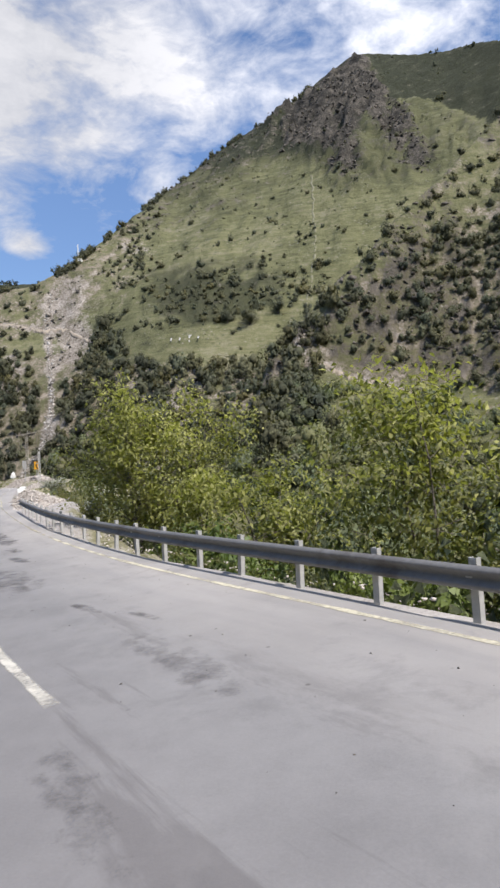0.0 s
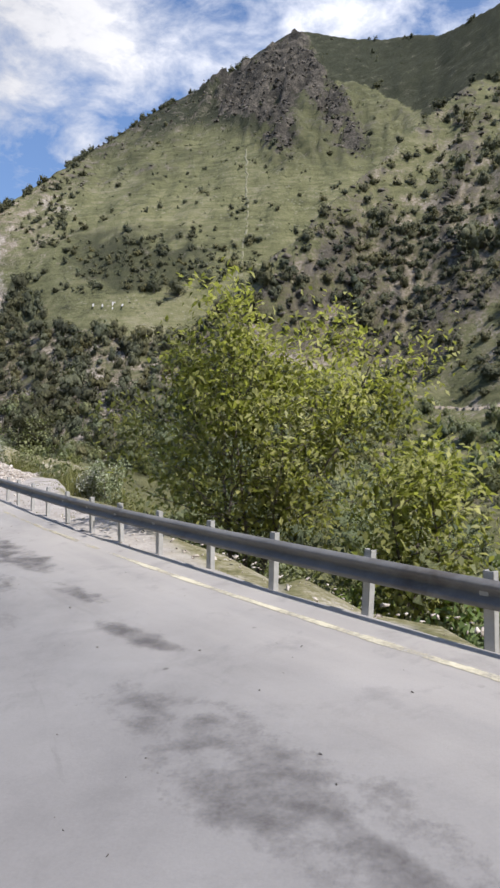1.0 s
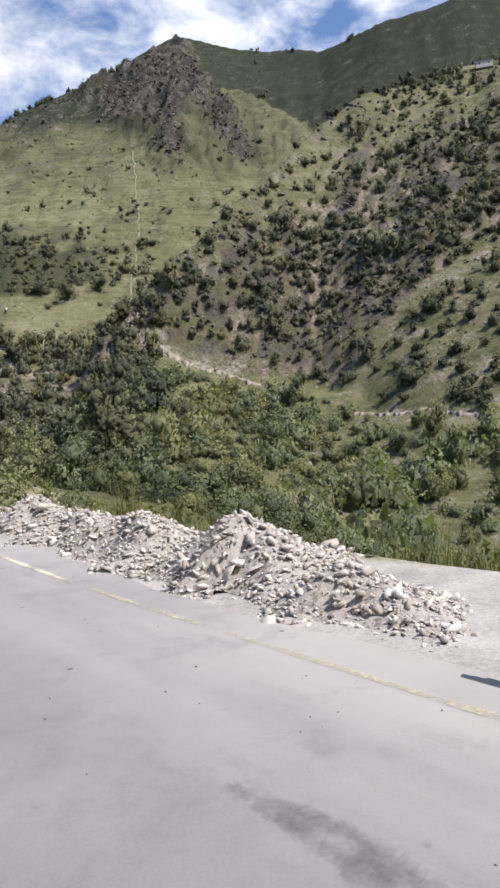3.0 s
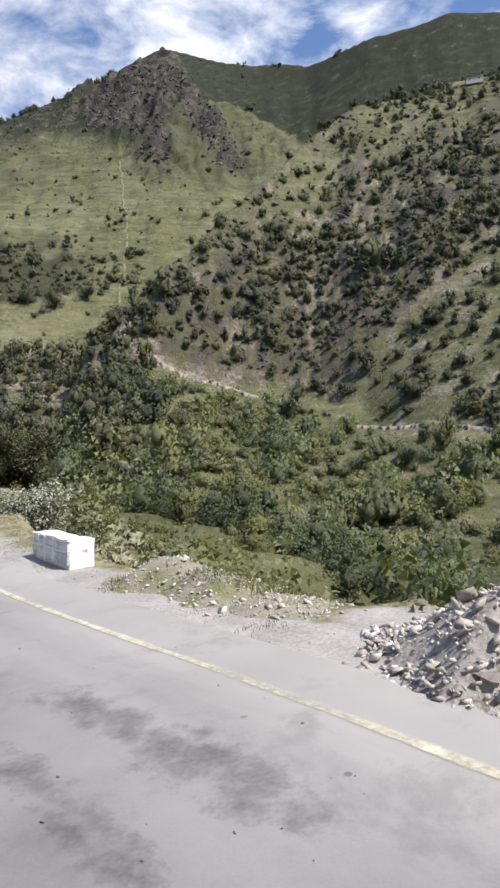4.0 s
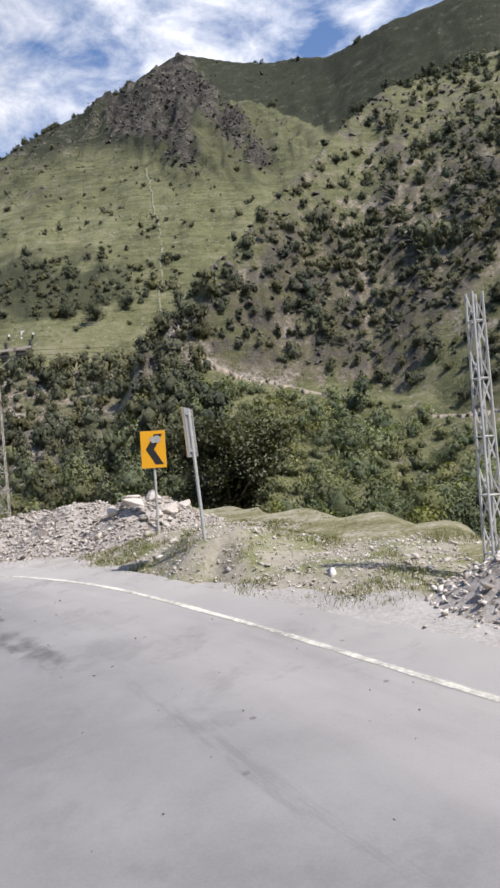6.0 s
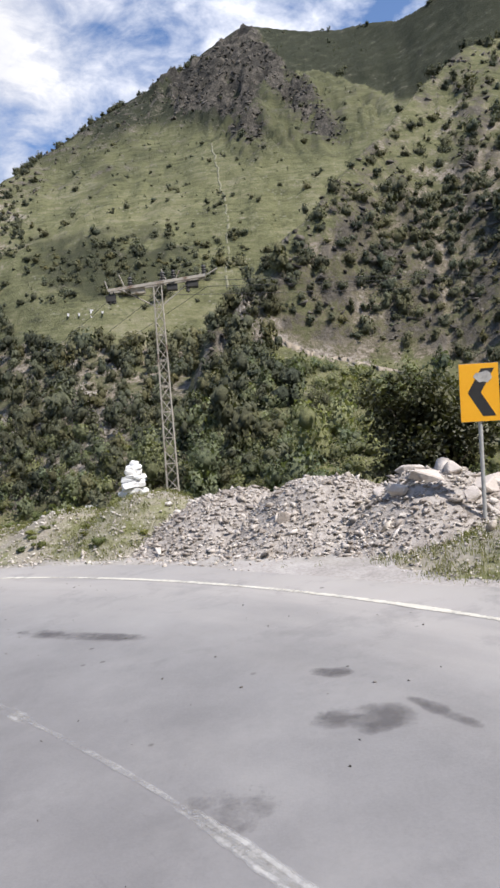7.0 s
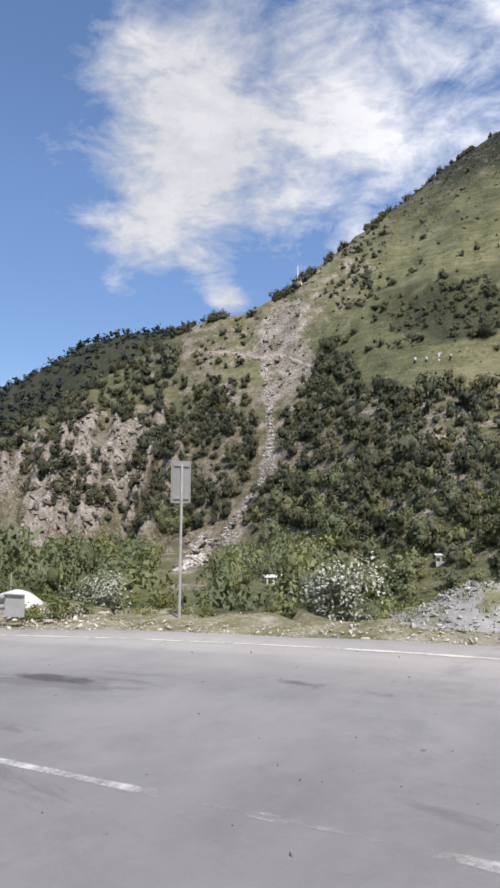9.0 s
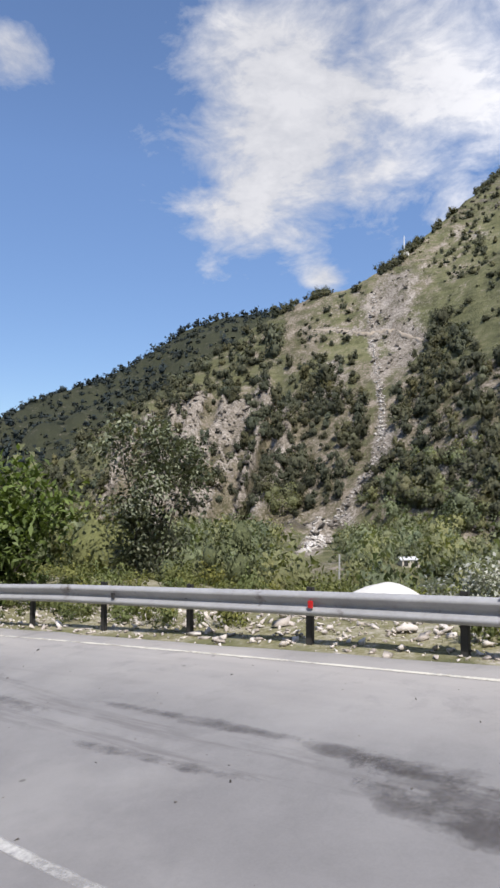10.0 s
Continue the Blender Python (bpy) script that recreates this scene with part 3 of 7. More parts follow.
# the verge along the road: a place on the edge line, the verge's width there, the fall beyond it
VERGE = [(20, -13, 1.0, 0.7), (-7.5, 12.2, 1.0, 0.7), (-11, 16, 1.7, 0.7), (-15, 21, 2.2, 0.7), (-16.8, 23.1, 2.8, 0.8), (-21.5, 29.2, 2.8, 0.9), (-23.4, 31.8, 1.8, 0.95), (-26.5, 36, 1.75, 1.0), (-28.2, 38.7, 2.1, 0.85),
         (-31, 43, 3.4, 0.55), (-36, 49, 6.5, 0.3), (-41, 51.8, 5.5, 0.3), (-45, 52.8, 3.2, 0.34), (-50, 53.1, 2.2, 0.42), (-52.5, 53.15, 2.4, 0.4), (-56, 53.2, 4, 0.25), (-80, 52.4, 9, 0.2)]
VERGE_AT = [along_of(EDGE, x, y) for x, y, _, _ in VERGE]
VERGE_WIDE, VERGE_FALL = [v[2] for v in VERGE], [v[3] for v in VERGE]


def spur_end(az, r):
    """The broken bare end of the spur above the dirt track."""
    return np.exp(-((az - 4.6) / 1.9) ** 2 - ((r - 227) / 9) ** 2)


def ground_z(x, y):
    """Height of the ground anywhere, and the masks of its cover."""
    x, y = np.ravel(np.asarray(x, float)), np.ravel(np.asarray(y, float))
    dx, dy = x - HUB[0], y - HUB[1]
    r = np.hypot(dx, dy)
    az = np.degrees(np.arctan2(-dx, dy))
    s, along = off_edge(x, y)
    wob = fbm(x, y, 95, 4, 3)
    rough = fbm(x, y, 24, 5, 11, True)
    warp = fbm(x, y, 40, 3, 13)
    # main mountain: floor, bench and crest, with runnels that wander down its face
    rc, ec = lookup(CREST, az, 1), lookup(CREST, az, 2)
    zc = HUB[2] + rc * np.tan(np.radians(ec))
    rv, zv, rb, zb = (lookup(BENCH, az, k) for k in (1, 2, 3, 4))
    t1 = np.clip((r - rv) / (rb - rv), 0, 1)
    t2 = np.clip((r - rb) / (rc - rb), 0, 1)
    main = zv + (zb - zv) * t1 ** 1.15 + (zc - zb) * t2 - np.clip(r - rc, 0, None) * 0.55
    runnel = fbm(az * 3.0 + 4 * warp, r * 0.05 + 2 * warp, 6, 4, 17, True)
    inner = np.clip(t2 * (1 - t2) * 4, 0, 1) ** 0.7
    mid1 = np.clip(t1 * (1 - t1) * 4, 0, 1)
    main = main + inner * (8 * wob + 2.4 * runnel + 1.6 * rough) + mid1 * (5 * wob + 3 * rough)
    tread = 3.4
    lift = main / tread + 0.8 * warp
    terr_face = (np.floor(lift) + smooth(lift - np.floor(lift), 0.55, 1.0) - 0.8 * warp) * tread
    main = main + (terr_face - main) * 0.7 * (t2 > 0) * (1 - smooth(t2, 0.6, 0.75)) * smooth(fbm(x, y, 50, 3, 19), -0.5, 0.1)
    # rocky crown below the peak: stepped, ribbed crag
    up = np.degrees(np.arctan2(main - HUB[2], r)) + 0.7 * warp
    foot = np.interp(az, [-10, -7, -4.4, -2.3, 0, 3, 5, 6.2, 7.5, 10, 12], [26.2, 23.7, 23.4, 23, 23, 22.8, 23.2, 25.0, 25.4, 26.5, 28])
    head = np.interp(az, [-9, -5, -0.5, 2, 3.3], [26.6, 27.7, 29, 31.5, 34])
    solid = np.interp(az, [-9, -3, 0], [0.45, 0.7, 1.0])
    crown = solid * smooth(up, foot - 0.3, foot + 0.9) * (1 - smooth(up, head - 0.5, head + 0.5)) * smooth(az, -10, -8) * (1 - smooth(az, 10.5, 12.5)) * (t2 > 0) * (1 - smooth(t2, 0.95, 1.0))
    # its parts: a cliff under the summit with its shade coloured in, paler ribs that run down to the side, a stony cone
    # between
    cliff_top = smooth(az + 0.8 * warp, 1.6, 3.0) * (1 - smooth(az + 0.8 * warp, 8.0, 10.0)) * smooth(up, 25.6, 26.8) * (t2 > 0) * (t2 < 1)
    rib_line = 30.4 + 1.08 * (az - 2.0)
    ribs_up = np.exp(-((up - rib_line - 0.4 * warp) / np.interp(az, [-7, -3, 2, 4], [1.3, 1.7, 2.0, 1.6])) ** 2) * smooth(az, -8.5, -6.5) * (1 - smooth(az, 4.0, 5.5))
    cone = np.exp(-((az - 3.4) / 1.7) ** 2 - ((up - 24.9) / 1.3) ** 2)
    crag = fbm(az * 2.2 + 4 * warp, r * 0.1 + 2.5 * rough, 2.6, 5, 23, True)
    craggy = fbm(x + 3 * warp, y, 13, 4, 24, True)
    stony_foot = np.interp(az, [5, 9, 14.6, 19, 24], [26, 24.2, 22.6, 21.8, 19.6])
    stony = smooth(up + 1.6 * warp + 0.8 * rough, stony_foot - 1.0, stony_foot + 2.2) * smooth(az, 7, 9) * (1 - smooth(az, 24, 27)) * (t2 > 0)
    main = main + crown * (crag * 9 + 5 * rough + 5 * craggy - 2) + stony * (1 - smooth(t2, 0.93, 0.99)) * (2.5 * craggy + 2 * crag)
    # broken cliffs at the valley's far end: steep ribs with gullies between
    cliffs = smooth(az + 2 * warp, 37.6, 39.6) * (1 - smooth(az + 2 * warp, 51.5, 53.5)) * smooth(r, 296, 312) * (1 - smooth(r + 25 * warp, 395, 425))
    ribs = fbm(az * 1.0 + 0.03 * r + 0.6 * warp, r * 0.012, 1.3, 4, 83, True)
    main = main + cliffs * (11 * ribs + 3.5 * craggy + 2 * rough)
    # spur
    r0, z0, r1, e1 = (lookup(SPUR, az, k) for k in (1, 2, 3, 4))
    z1 = HUB[2] + r1 * np.tan(np.radians(e1))
    u0 = np.clip((r - rv) / (r0 - rv), 0, 1)
    u1 = np.clip((r - r0) / (r1 - r0), 0, 1)
    spur = zv + (z0 - zv) * u0 ** 1.1 + (z1 - z0) * (0.9 * u1 + 0.1 * u1 * u1) - np.clip(r - r1, 0, None) * 0.8
    gully = fbm(az * 2.2 + 5 * warp, r * 0.06 + 3 * warp, 4, 5, 31, True)
    rim = np.interp(az, [-40, -27, -19, -11.5], [0.42, 0.34, 0.19, -0.03]) + 0.05 * warp
    meadow = (1 - smooth(az, -13, -11)) * (1 - smooth(u1, rim, rim + 0.05))
    spur = spur + np.clip(u1 * (1 - u1) * 4, 0, 1) ** 0.7 * (1 - 0.85 * meadow) * (gully * 4.8 + rough * 3.2 + wob * 4 + 2.2 * craggy)
    far = np.interp(az, FAR[:, 0], FAR[:, 1])
    ridge = -30 + (far + 30) * np.clip((r - 520) / 600, 0, 1) + fbm(x, y, 130, 5, 5, True) * 26 * smooth(r, 560, 800) * (1 - smooth(r, 1000, 1110)) - np.clip(r - 1120, 0, None) * 0.35
    ridge = np.where(az > 18, ridge, -40)
    hill = np.maximum(np.maximum(main, spur), ridge)
    is_spur = (spur > main) & (spur > ridge)
    is_far = (ridge > main) & (ridge > spur)
    # terraced fields at the foot of the slopes
    shelf = 2.2
    level = hill / shelf + 0.9 * fbm(x, y, 22, 3, 52)
    step = hill + shelf * (smooth(level - np.floor(level), 0.72, 1.0) - (level - np.floor(level)))
    fields = np.maximum((u1 <= 0) * smooth(-az, 8, 14) * smooth(r, 95, 120) * (1 - smooth(r, 270, 290)), np.exp(-((az - 31.5) / 4.5) ** 2) * smooth(r, 255, 280) * (1 - smooth(r, 330, 345)))
    hill = hill + (step - hill) * fields * 0.55 * smooth(fbm(x, y, 35, 3, 53), -0.3, 0.2)
    # near ground: verge, then down to the floor; on the inner side a cutting that climbs
    wide, fall = np.interp(along, VERGE_AT, VERGE_WIDE), np.interp(along, VERGE_AT, VERGE_FALL)
    base = road_z(np.clip(x, -85, 40), np.clip(y, -40, 75))
    out_drop = base - 0.05 - np.clip(s - wide, 0, None) * fall - 0.2 * smooth(s, wide - 0.2, wide + 0.5)
    bank = base - 0.05 + np.clip(-s - 9.5, 0, 140) * 0.75
    lumps = fbm(x, y, 1.6, 4, 41) * 0.07 * smooth(s, 0.5, 1.4) + fbm(x, y, 9, 3, 43) * 0.9 * smooth(s, wide + 1, wide + 10)
    z_near = np.where(s > -6, out_drop, bank) + lumps + np.where(s < -9.5, fbm(x, y, 9, 4, 47) * 1.6 * smooth(-s, 9.5, 16), 0)
    terr = fbm(x, y, 14, 3, 51)
    out = np.where(s > -6, np.maximum(z_near, hill + terr * smooth(r, 60, 120)), np.maximum(z_near, -30))
    # cover
    cliffs = cliffs * ~is_far
    broken = smooth(crag + 0.7 * craggy + 0.3 * rough, -0.25, 0.35)
    high = crown * np.clip(1.15 * ribs_up + 0.75 * cone + 0.8 * cliff_top + 0.12, 0, 1) * (0.25 + 0.75 * broken)
    rock = high + np.where(is_spur, (0.02 + 0.5 * smooth(gully + 0.6 * craggy, 0.1, 0.6)) * (1 - 0.2 * smooth(u1, 0.55, 0.8)) * smooth(u1, 0.02, 0.1) * (1 - meadow), 0)
    rock = rock + stony * (0.14 + 0.45 * craggy) + cliffs * (0.25 + 0.4 * smooth(ribs, 0.0, 0.5))
    wooded = smooth(az, 2, 5) * (1 - smooth(az, 40, 43)) * smooth(t1, 0.12, 0.2) * (1 - smooth(t1, 0.86, 0.95)) * ~is_spur
    soil = np.where(is_spur & (u1 > 0), 0.55 * (1 - 0.42 * smooth(u1, 0.45, 0.75)) + 0.16 * wob + 0.12 * gully, 0.1)
    soil = soil * (1 - 0.45 * meadow) + wooded * (0.45 + 0.25 * wob) + stony * 0.16
    soil = soil + 0.2 * smooth(az, 33, 37) * ~is_far + 0.55 * cliffs + 0.33 * np.exp(-((az - 25.5) / 4.0) ** 2) * smooth(t2, 0.2, 0.4) * (t2 < 0.95)
    soil = soil + 0.55 * fields * smooth(level - np.floor(level), 0.74, 0.9) + 0.34 * smooth(az, 26, 29) * (az < 38) * smooth(t2, 0.02, 0.2) * (t2 < 1)
    scar = np.exp(-((az - 29.0 + 1.8 * warp) / 2.9) ** 2) * smooth(r, 352, 372) * (1 - smooth(r, 430, 446)) * (0.08 + 0.62 * smooth(rough + 0.9 * craggy + 0.5 * warp, -0.3, 0.5))
    scar = np.maximum(scar, 0.75 * np.exp(-((az - 34.4 + 1.2 * warp) / 0.9) ** 2) * smooth(r, 352, 364) * (1 - smooth(r, 392, 405)))
    slide_az = np.interp(r, SLIDE_R, SLIDE_AZ)
    slide = np.exp(-((az - slide_az) / np.interp(r, [200, 292, 310, 334, 381, 440], [1.0, 0.95, 0.55, 0.32, 0.22, 0.26])) ** 2) * smooth(r, 154, 164) * (1 - smooth(r, 425, 440))
    tracks = np.exp(-((r - np.interp(az, [-8.4, -4, -0.9, 4.2], [212, 219, 220.5, 220.5])) / 1.1) ** 2) * 0.75 * smooth(az, -9, -8.2) * (1 - smooth(az, 4, 5))
    tracks = tracks + np.exp(-((r - np.interp(az, [-27.5, -22.5, -19, -15.5], [172, 180, 187, 193])) / 1.2) ** 2) * (1 - smooth(az, -16, -15)) * 0.8
    tracks = tracks + np.exp(-((r - np.interp(az, [25.8, 27.4, 29.2, 31, 33.4, 35.6], [361, 379, 396, 405, 417, 427])) / 2.2) ** 2) * smooth(az, 25.4, 26.2) * (1 - smooth(az, 35, 36.5))
    bare = 0.62 * spur_end(az, r) * smooth(craggy + rough + 0.8 * warp, -0.5, 0.5)
    bare = bare + 0.5 * np.exp(-((az - 23.0) / 2.2) ** 2 - ((up - 19.0) / 1.0) ** 2) * smooth(craggy + rough, -0.4, 0.4) * (t2 > 0)
    bare = bare + 0.6 * wooded * smooth(fbm(x, y, 30, 3, 84) + 0.4 * craggy, 0.3, 0.6)
    pale = np.clip(bare + scar + tracks + 1.2 * slide + cliffs * (0.04 + 0.25 * warp + 0.75 * smooth(ribs + 0.4 * craggy, 0.05, 0.55)), 0, 1)
    # cloud shade over the summit slopes and crag is painted in with the heath
    heath_and_shade = ((up > head) | (az < -9)) * smooth(up, 25.5, 26.5) * (az < 4) * (t2 > 0) * ~is_spur * ~is_far + 0.9 * is_far
    heath_and_shade = heath_and_shade + 0.35 * stony + 0.95 * cliff_top + 0.8 * smooth(az, 4, 6) * smooth(up + 2.4 * warp + 1.2 * wob + 0.8 * rough, 21.8, 28.5) * (1 - smooth(az, 20, 26)) * (t2 > 0) * ~is_spur * ~is_far
    heath_and_shade = heath_and_shade + (0.5 + 0.15 * warp) * crown + 0.35 * crown * (1 - broken) * smooth(up, 25, 27)
    low_heath = smooth(up + 1.2 * warp, 12.8, 14) * (1 - smooth(up + 1.2 * warp, 16.8, 18.2)) * smooth(az, 7.5, 10) * (1 - smooth(az, 19, 24)) * (t2 > 0)
    under = smooth(s, wide + 4, wide + 12) * (1 - smooth(r, 150, 230)) * (hill < 5) * (0.02 + 0.3 * warp) * (1 - 0.6 * fields)
    heath_and_shade = np.clip(heath_and_shade + 0.72 * low_heath * smooth(craggy + rough + warp, -0.6, 0.3) + 0.3 * wooded + under + 0.38 * smooth(az, 35, 38) * (t1 > 0.1) * ~is_far * (1 - cliffs), 0, 1)
    reach = np.interp(along, VERGE_AT[:9], [0.4, 0.42, 0.72, 0.8, 0.8, 0.75, 0.6, 0.45, 0.4])
    gravel = (s > 0) * (1 - smooth(s + 0.8 * fbm(x, y, 2.0, 3, 77), wide * reach, wide * (reach + 0.35))) * np.interp(along, VERGE_AT, [1, 1, 1, 1, 1, 1, 1, 1, 0.9, 0.75, 0.7, 0.6, 0.45, 0.35, 0.32, 0.3, 0.4])
    turf = smooth(s, 0.3, 0.9) * (1 - smooth(s, wide + 4, wide + 9)) * 0.8
    masks = np.c_[np.clip(rock, 0, 1), np.clip(soil, 0, 1), pale], np.c_[gravel, turf, heath_and_shade]
    return out, masks


def place_z(x, y):
    return float(ground_z([x], [y])[0][0])


def build_ground():
    az = np.unique(np.r_[np.arange(-180, -34, 1.4), np.arange(-34, 64, 0.24), np.arange(64, 180.01, 1.2), 180.0])
    r = np.r_[np.geomspace(0.6, 30, 70), np.arange(30.4, 60, 0.8), np.arange(60, 130, 1.8), np.arange(130, 460, 2.1), np.arange(460, 680, 2.9), np.geomspace(685, 2600, 40)]
    a, rr = np.meshgrid(np.radians(az), r, indexing="ij")
    x, y = HUB[0] - np.sin(a) * rr, HUB[1] + np.cos(a) * rr
    z, (m1, m2) = ground_z(x, y)
    na, nr = len(az), len(r)
    i, j = np.meshgrid(np.arange(na - 1), np.arange(nr - 1), indexing="ij")
    q = (i * nr + j).ravel()
    faces = np.c_[q, q + 1, q + nr + 1, q + nr]
    faces = faces[:, ::-1]
    me = np_mesh("ground", np.c_[x.ravel(), y.ravel(), z], faces, M_TERRAIN, True)
    attribute(me, "zone", m1)
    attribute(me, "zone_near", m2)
    tagged(new("ground", me), "green grassy mountain valley with rocky slopes and gravel verge", "ground", kind="structure")


build_ground()


def build_road():
    cols = np.r_[-0.45, -0.2, 0.0, 0.5, 1, 2, 3, 4, 5, 6, 7, 8.2]
    rows = [offset(EDGE, -c) for c in cols]
    n = len(EDGE)
    wob = fbm(np.arange(n) * 0.5, np.zeros(n), 1.4, 3, 7) * 0.14
    far = np.arange(n) * 0.5
    apron = np.interp(far, [along_of(EDGE, *w) for w in ((-10, 15), (-19, 25.7), (-23, 31), (-28, 38.5), (-33, 46), (-40, 51.3), (-50, 53.1), (-58, 53.1))], [0.36, 0.45, 0.6, 0.7, 0.6, 0.6, 0.5, 0.45])
    rows[0] = EDGE + normals(EDGE) * (apron + wob)[:, None]
    v, uv = [], []
    for c, row in zip(cols, rows):
        v.append(np.c_[row, road_z(*row.T) + (0.0 if c > -0.3 else -0.01)])
        uv.append(np.c_[far, np.full(n, max(c, 0))])
    base = EDGE + normals(EDGE) * (apron + 0.08 + wob)[:, None]
    v.insert(0, np.c_[base, road_z(*base.T) - 0.075])
    uv.insert(0, np.c_[np.arange(n) * 0.5, np.zeros(n)])
    v, uv = np.vstack(v), np.vstack(uv)
    i, j = np.meshgrid(np.arange(len(cols)), np.arange(n - 1), indexing="ij")
    q = (i * n + j).ravel()
    me = np_mesh("road", v, np.c_[q, q + 1, q + n + 1, q + n], M_ASPHALT)
    attribute(me, "along", uv)
    tagged(new("road", me), "grey worn asphalt mountain road with dark oil stains", "road", kind="structure")


build_road()


def marking(name, line, start, stop, width, mat, label):
    """A painted line between two places along its guide line, its ends and sides worn."""
    far = np.r_[0, np.cumsum(np.hypot(*np.diff(line, axis=0).T))]
    s = np.arange(start, stop, 0.12)
    mid = np.c_[np.interp(s, far, line[:, 0]), np.interp(s, far, line[:, 1])]
    nrm = normals(mid)
    a = width / 2 + 0.012 * fbm(s, s * 0, 0.35, 2, 5)
    rows = [mid + nrm * (a * k)[:, None] for k in (1, 0.6, -0.6, -1)]
    n = len(s)
    v = np.vstack([np.c_[row, road_z(*row.T) + 0.004] for row in rows])
    i, j = np.meshgrid(np.arange(3), np.arange(n - 1), indexing="ij")
    q = (i * n + j).ravel()
    me = np_mesh(name, v, np.c_[q, q + 1, q + n + 1, q + n], mat)
    ends = np.maximum(0, 1 - np.minimum(s - start, stop - s) / 0.3)
    attribute(me, "edge", np.concatenate([np.maximum(ends, k) for k in (1.0, 0.0, 0.0, 1.0)]))
    tagged(new(name, me), label, "road marking", kind="structure")


marking("centre_dash", CENTRE, along_of(CENTRE, -3.0, 4.3), along_of(CENTRE, -4.95, 6.0), 0.12, M_EDGE_PAINT, "broad white centre dash painted on the asphalt")
for a, b in [((-33.0, 41.7), (-35.8, 45.1)), ((-36.85, 46.1), (-37.05, 46.3)), ((-37.4, 46.6), (-39.15, 47.7)), ((-40.4, 48.2), (-41.3, 48.45)),
             ((-42.3, 48.75), (-43.05, 48.95)), ((-43.45, 49.0), (-44.7, 49.05)), ((-44.85, 49.05), (-45.35, 49.1)), ((-46.1, 49.2), (-48.1, 49.3)), ((-48.5, 49.35), (-49.8, 49.4)), ((-49.9, 49.4), (-50.6, 49.43)), ((-53.5, 49.55), (-55.6, 49.55)),
             ((-59, 49.6), (-61.5, 49.6)), ((-65, 49.5), (-67.5, 49.4))]:
    marking("centre_dash", CENTRE, along_of(CENTRE, *a), along_of(CENTRE, *b), 0.105, M_DASH, "worn white centre dash painted on the asphalt")
marking("centre_line", CENTRE, along_of(CENTRE, -34.8, 44.0), along_of(CENTRE, -46, 49.3), 0.045, M_FAINT, "faint rubbed centre line on the asphalt")
A0, A1, A2, A3 = (along_of(EDGE, *p) for p in ((20, -13), (-8.0, 12.6), (-29.5, 40.7), (-75, 52.6)))
AY, AZ = along_of(EDGE, -25.8, 34.9), along_of(EDGE, -27.2, 37.2)
AF, AG = along_of(EDGE, -9.3, 14.0), along_of(EDGE, -19.0, 25.8)
marking("edge_line", EDGE, A0, AF, 0.085, M_YELLOW_PAINT, "worn pale yellow edge line along the road")
marking("edge_line", EDGE, AF + 0.1, AG - 0.1, 0.08, M_FAINT_YELLOW, "pale edge line almost rubbed off beside the rail")
for a, b in (((-10.0, 14.75), (-10.75, 15.65)), ((-11.1, 16.05), (-11.5, 16.5)), ((-12.6, 17.9), (-13.0, 18.4))):
    marking("edge_dash", offset(EDGE, 0.02), along_of(EDGE, *a), along_of(EDGE, *b), 0.08, M_YELLOW_PAINT, "short stretch of yellow edge line left on the asphalt")
marking("edge_line", EDGE, AG, AY, 0.085, M_YELLOW_PAINT, "worn pale yellow edge line along the road")
marking("edge_line", EDGE, AY + 0.1, AZ - 0.1, 0.085, M_FAINT_YELLOW, "faint rubbed yellow edge line along the road")
marking("edge_line", EDGE, AZ, A2 + 0.3, 0.085, M_YELLOW_PAINT, "pale yellow edge line before the bend")
marking("edge_line", EDGE, A2 + 0.6, A3, 0.075, M_EDGE_PAINT, "worn white edge line round the bend")


# ---- guard rails ----
BEAM = [(0.0, 0.155), (0.03, 0.15), (0.085, 0.118), (0.092, 0.095), (0.085, 0.072), (0.015, 0.022), (0.008, 0.0),
        (0.015, -0.022), (0.085, -0.072), (0.092, -0.095), (0.085, -0.118), (0.03, -0.15), (0.0, -0.155)]


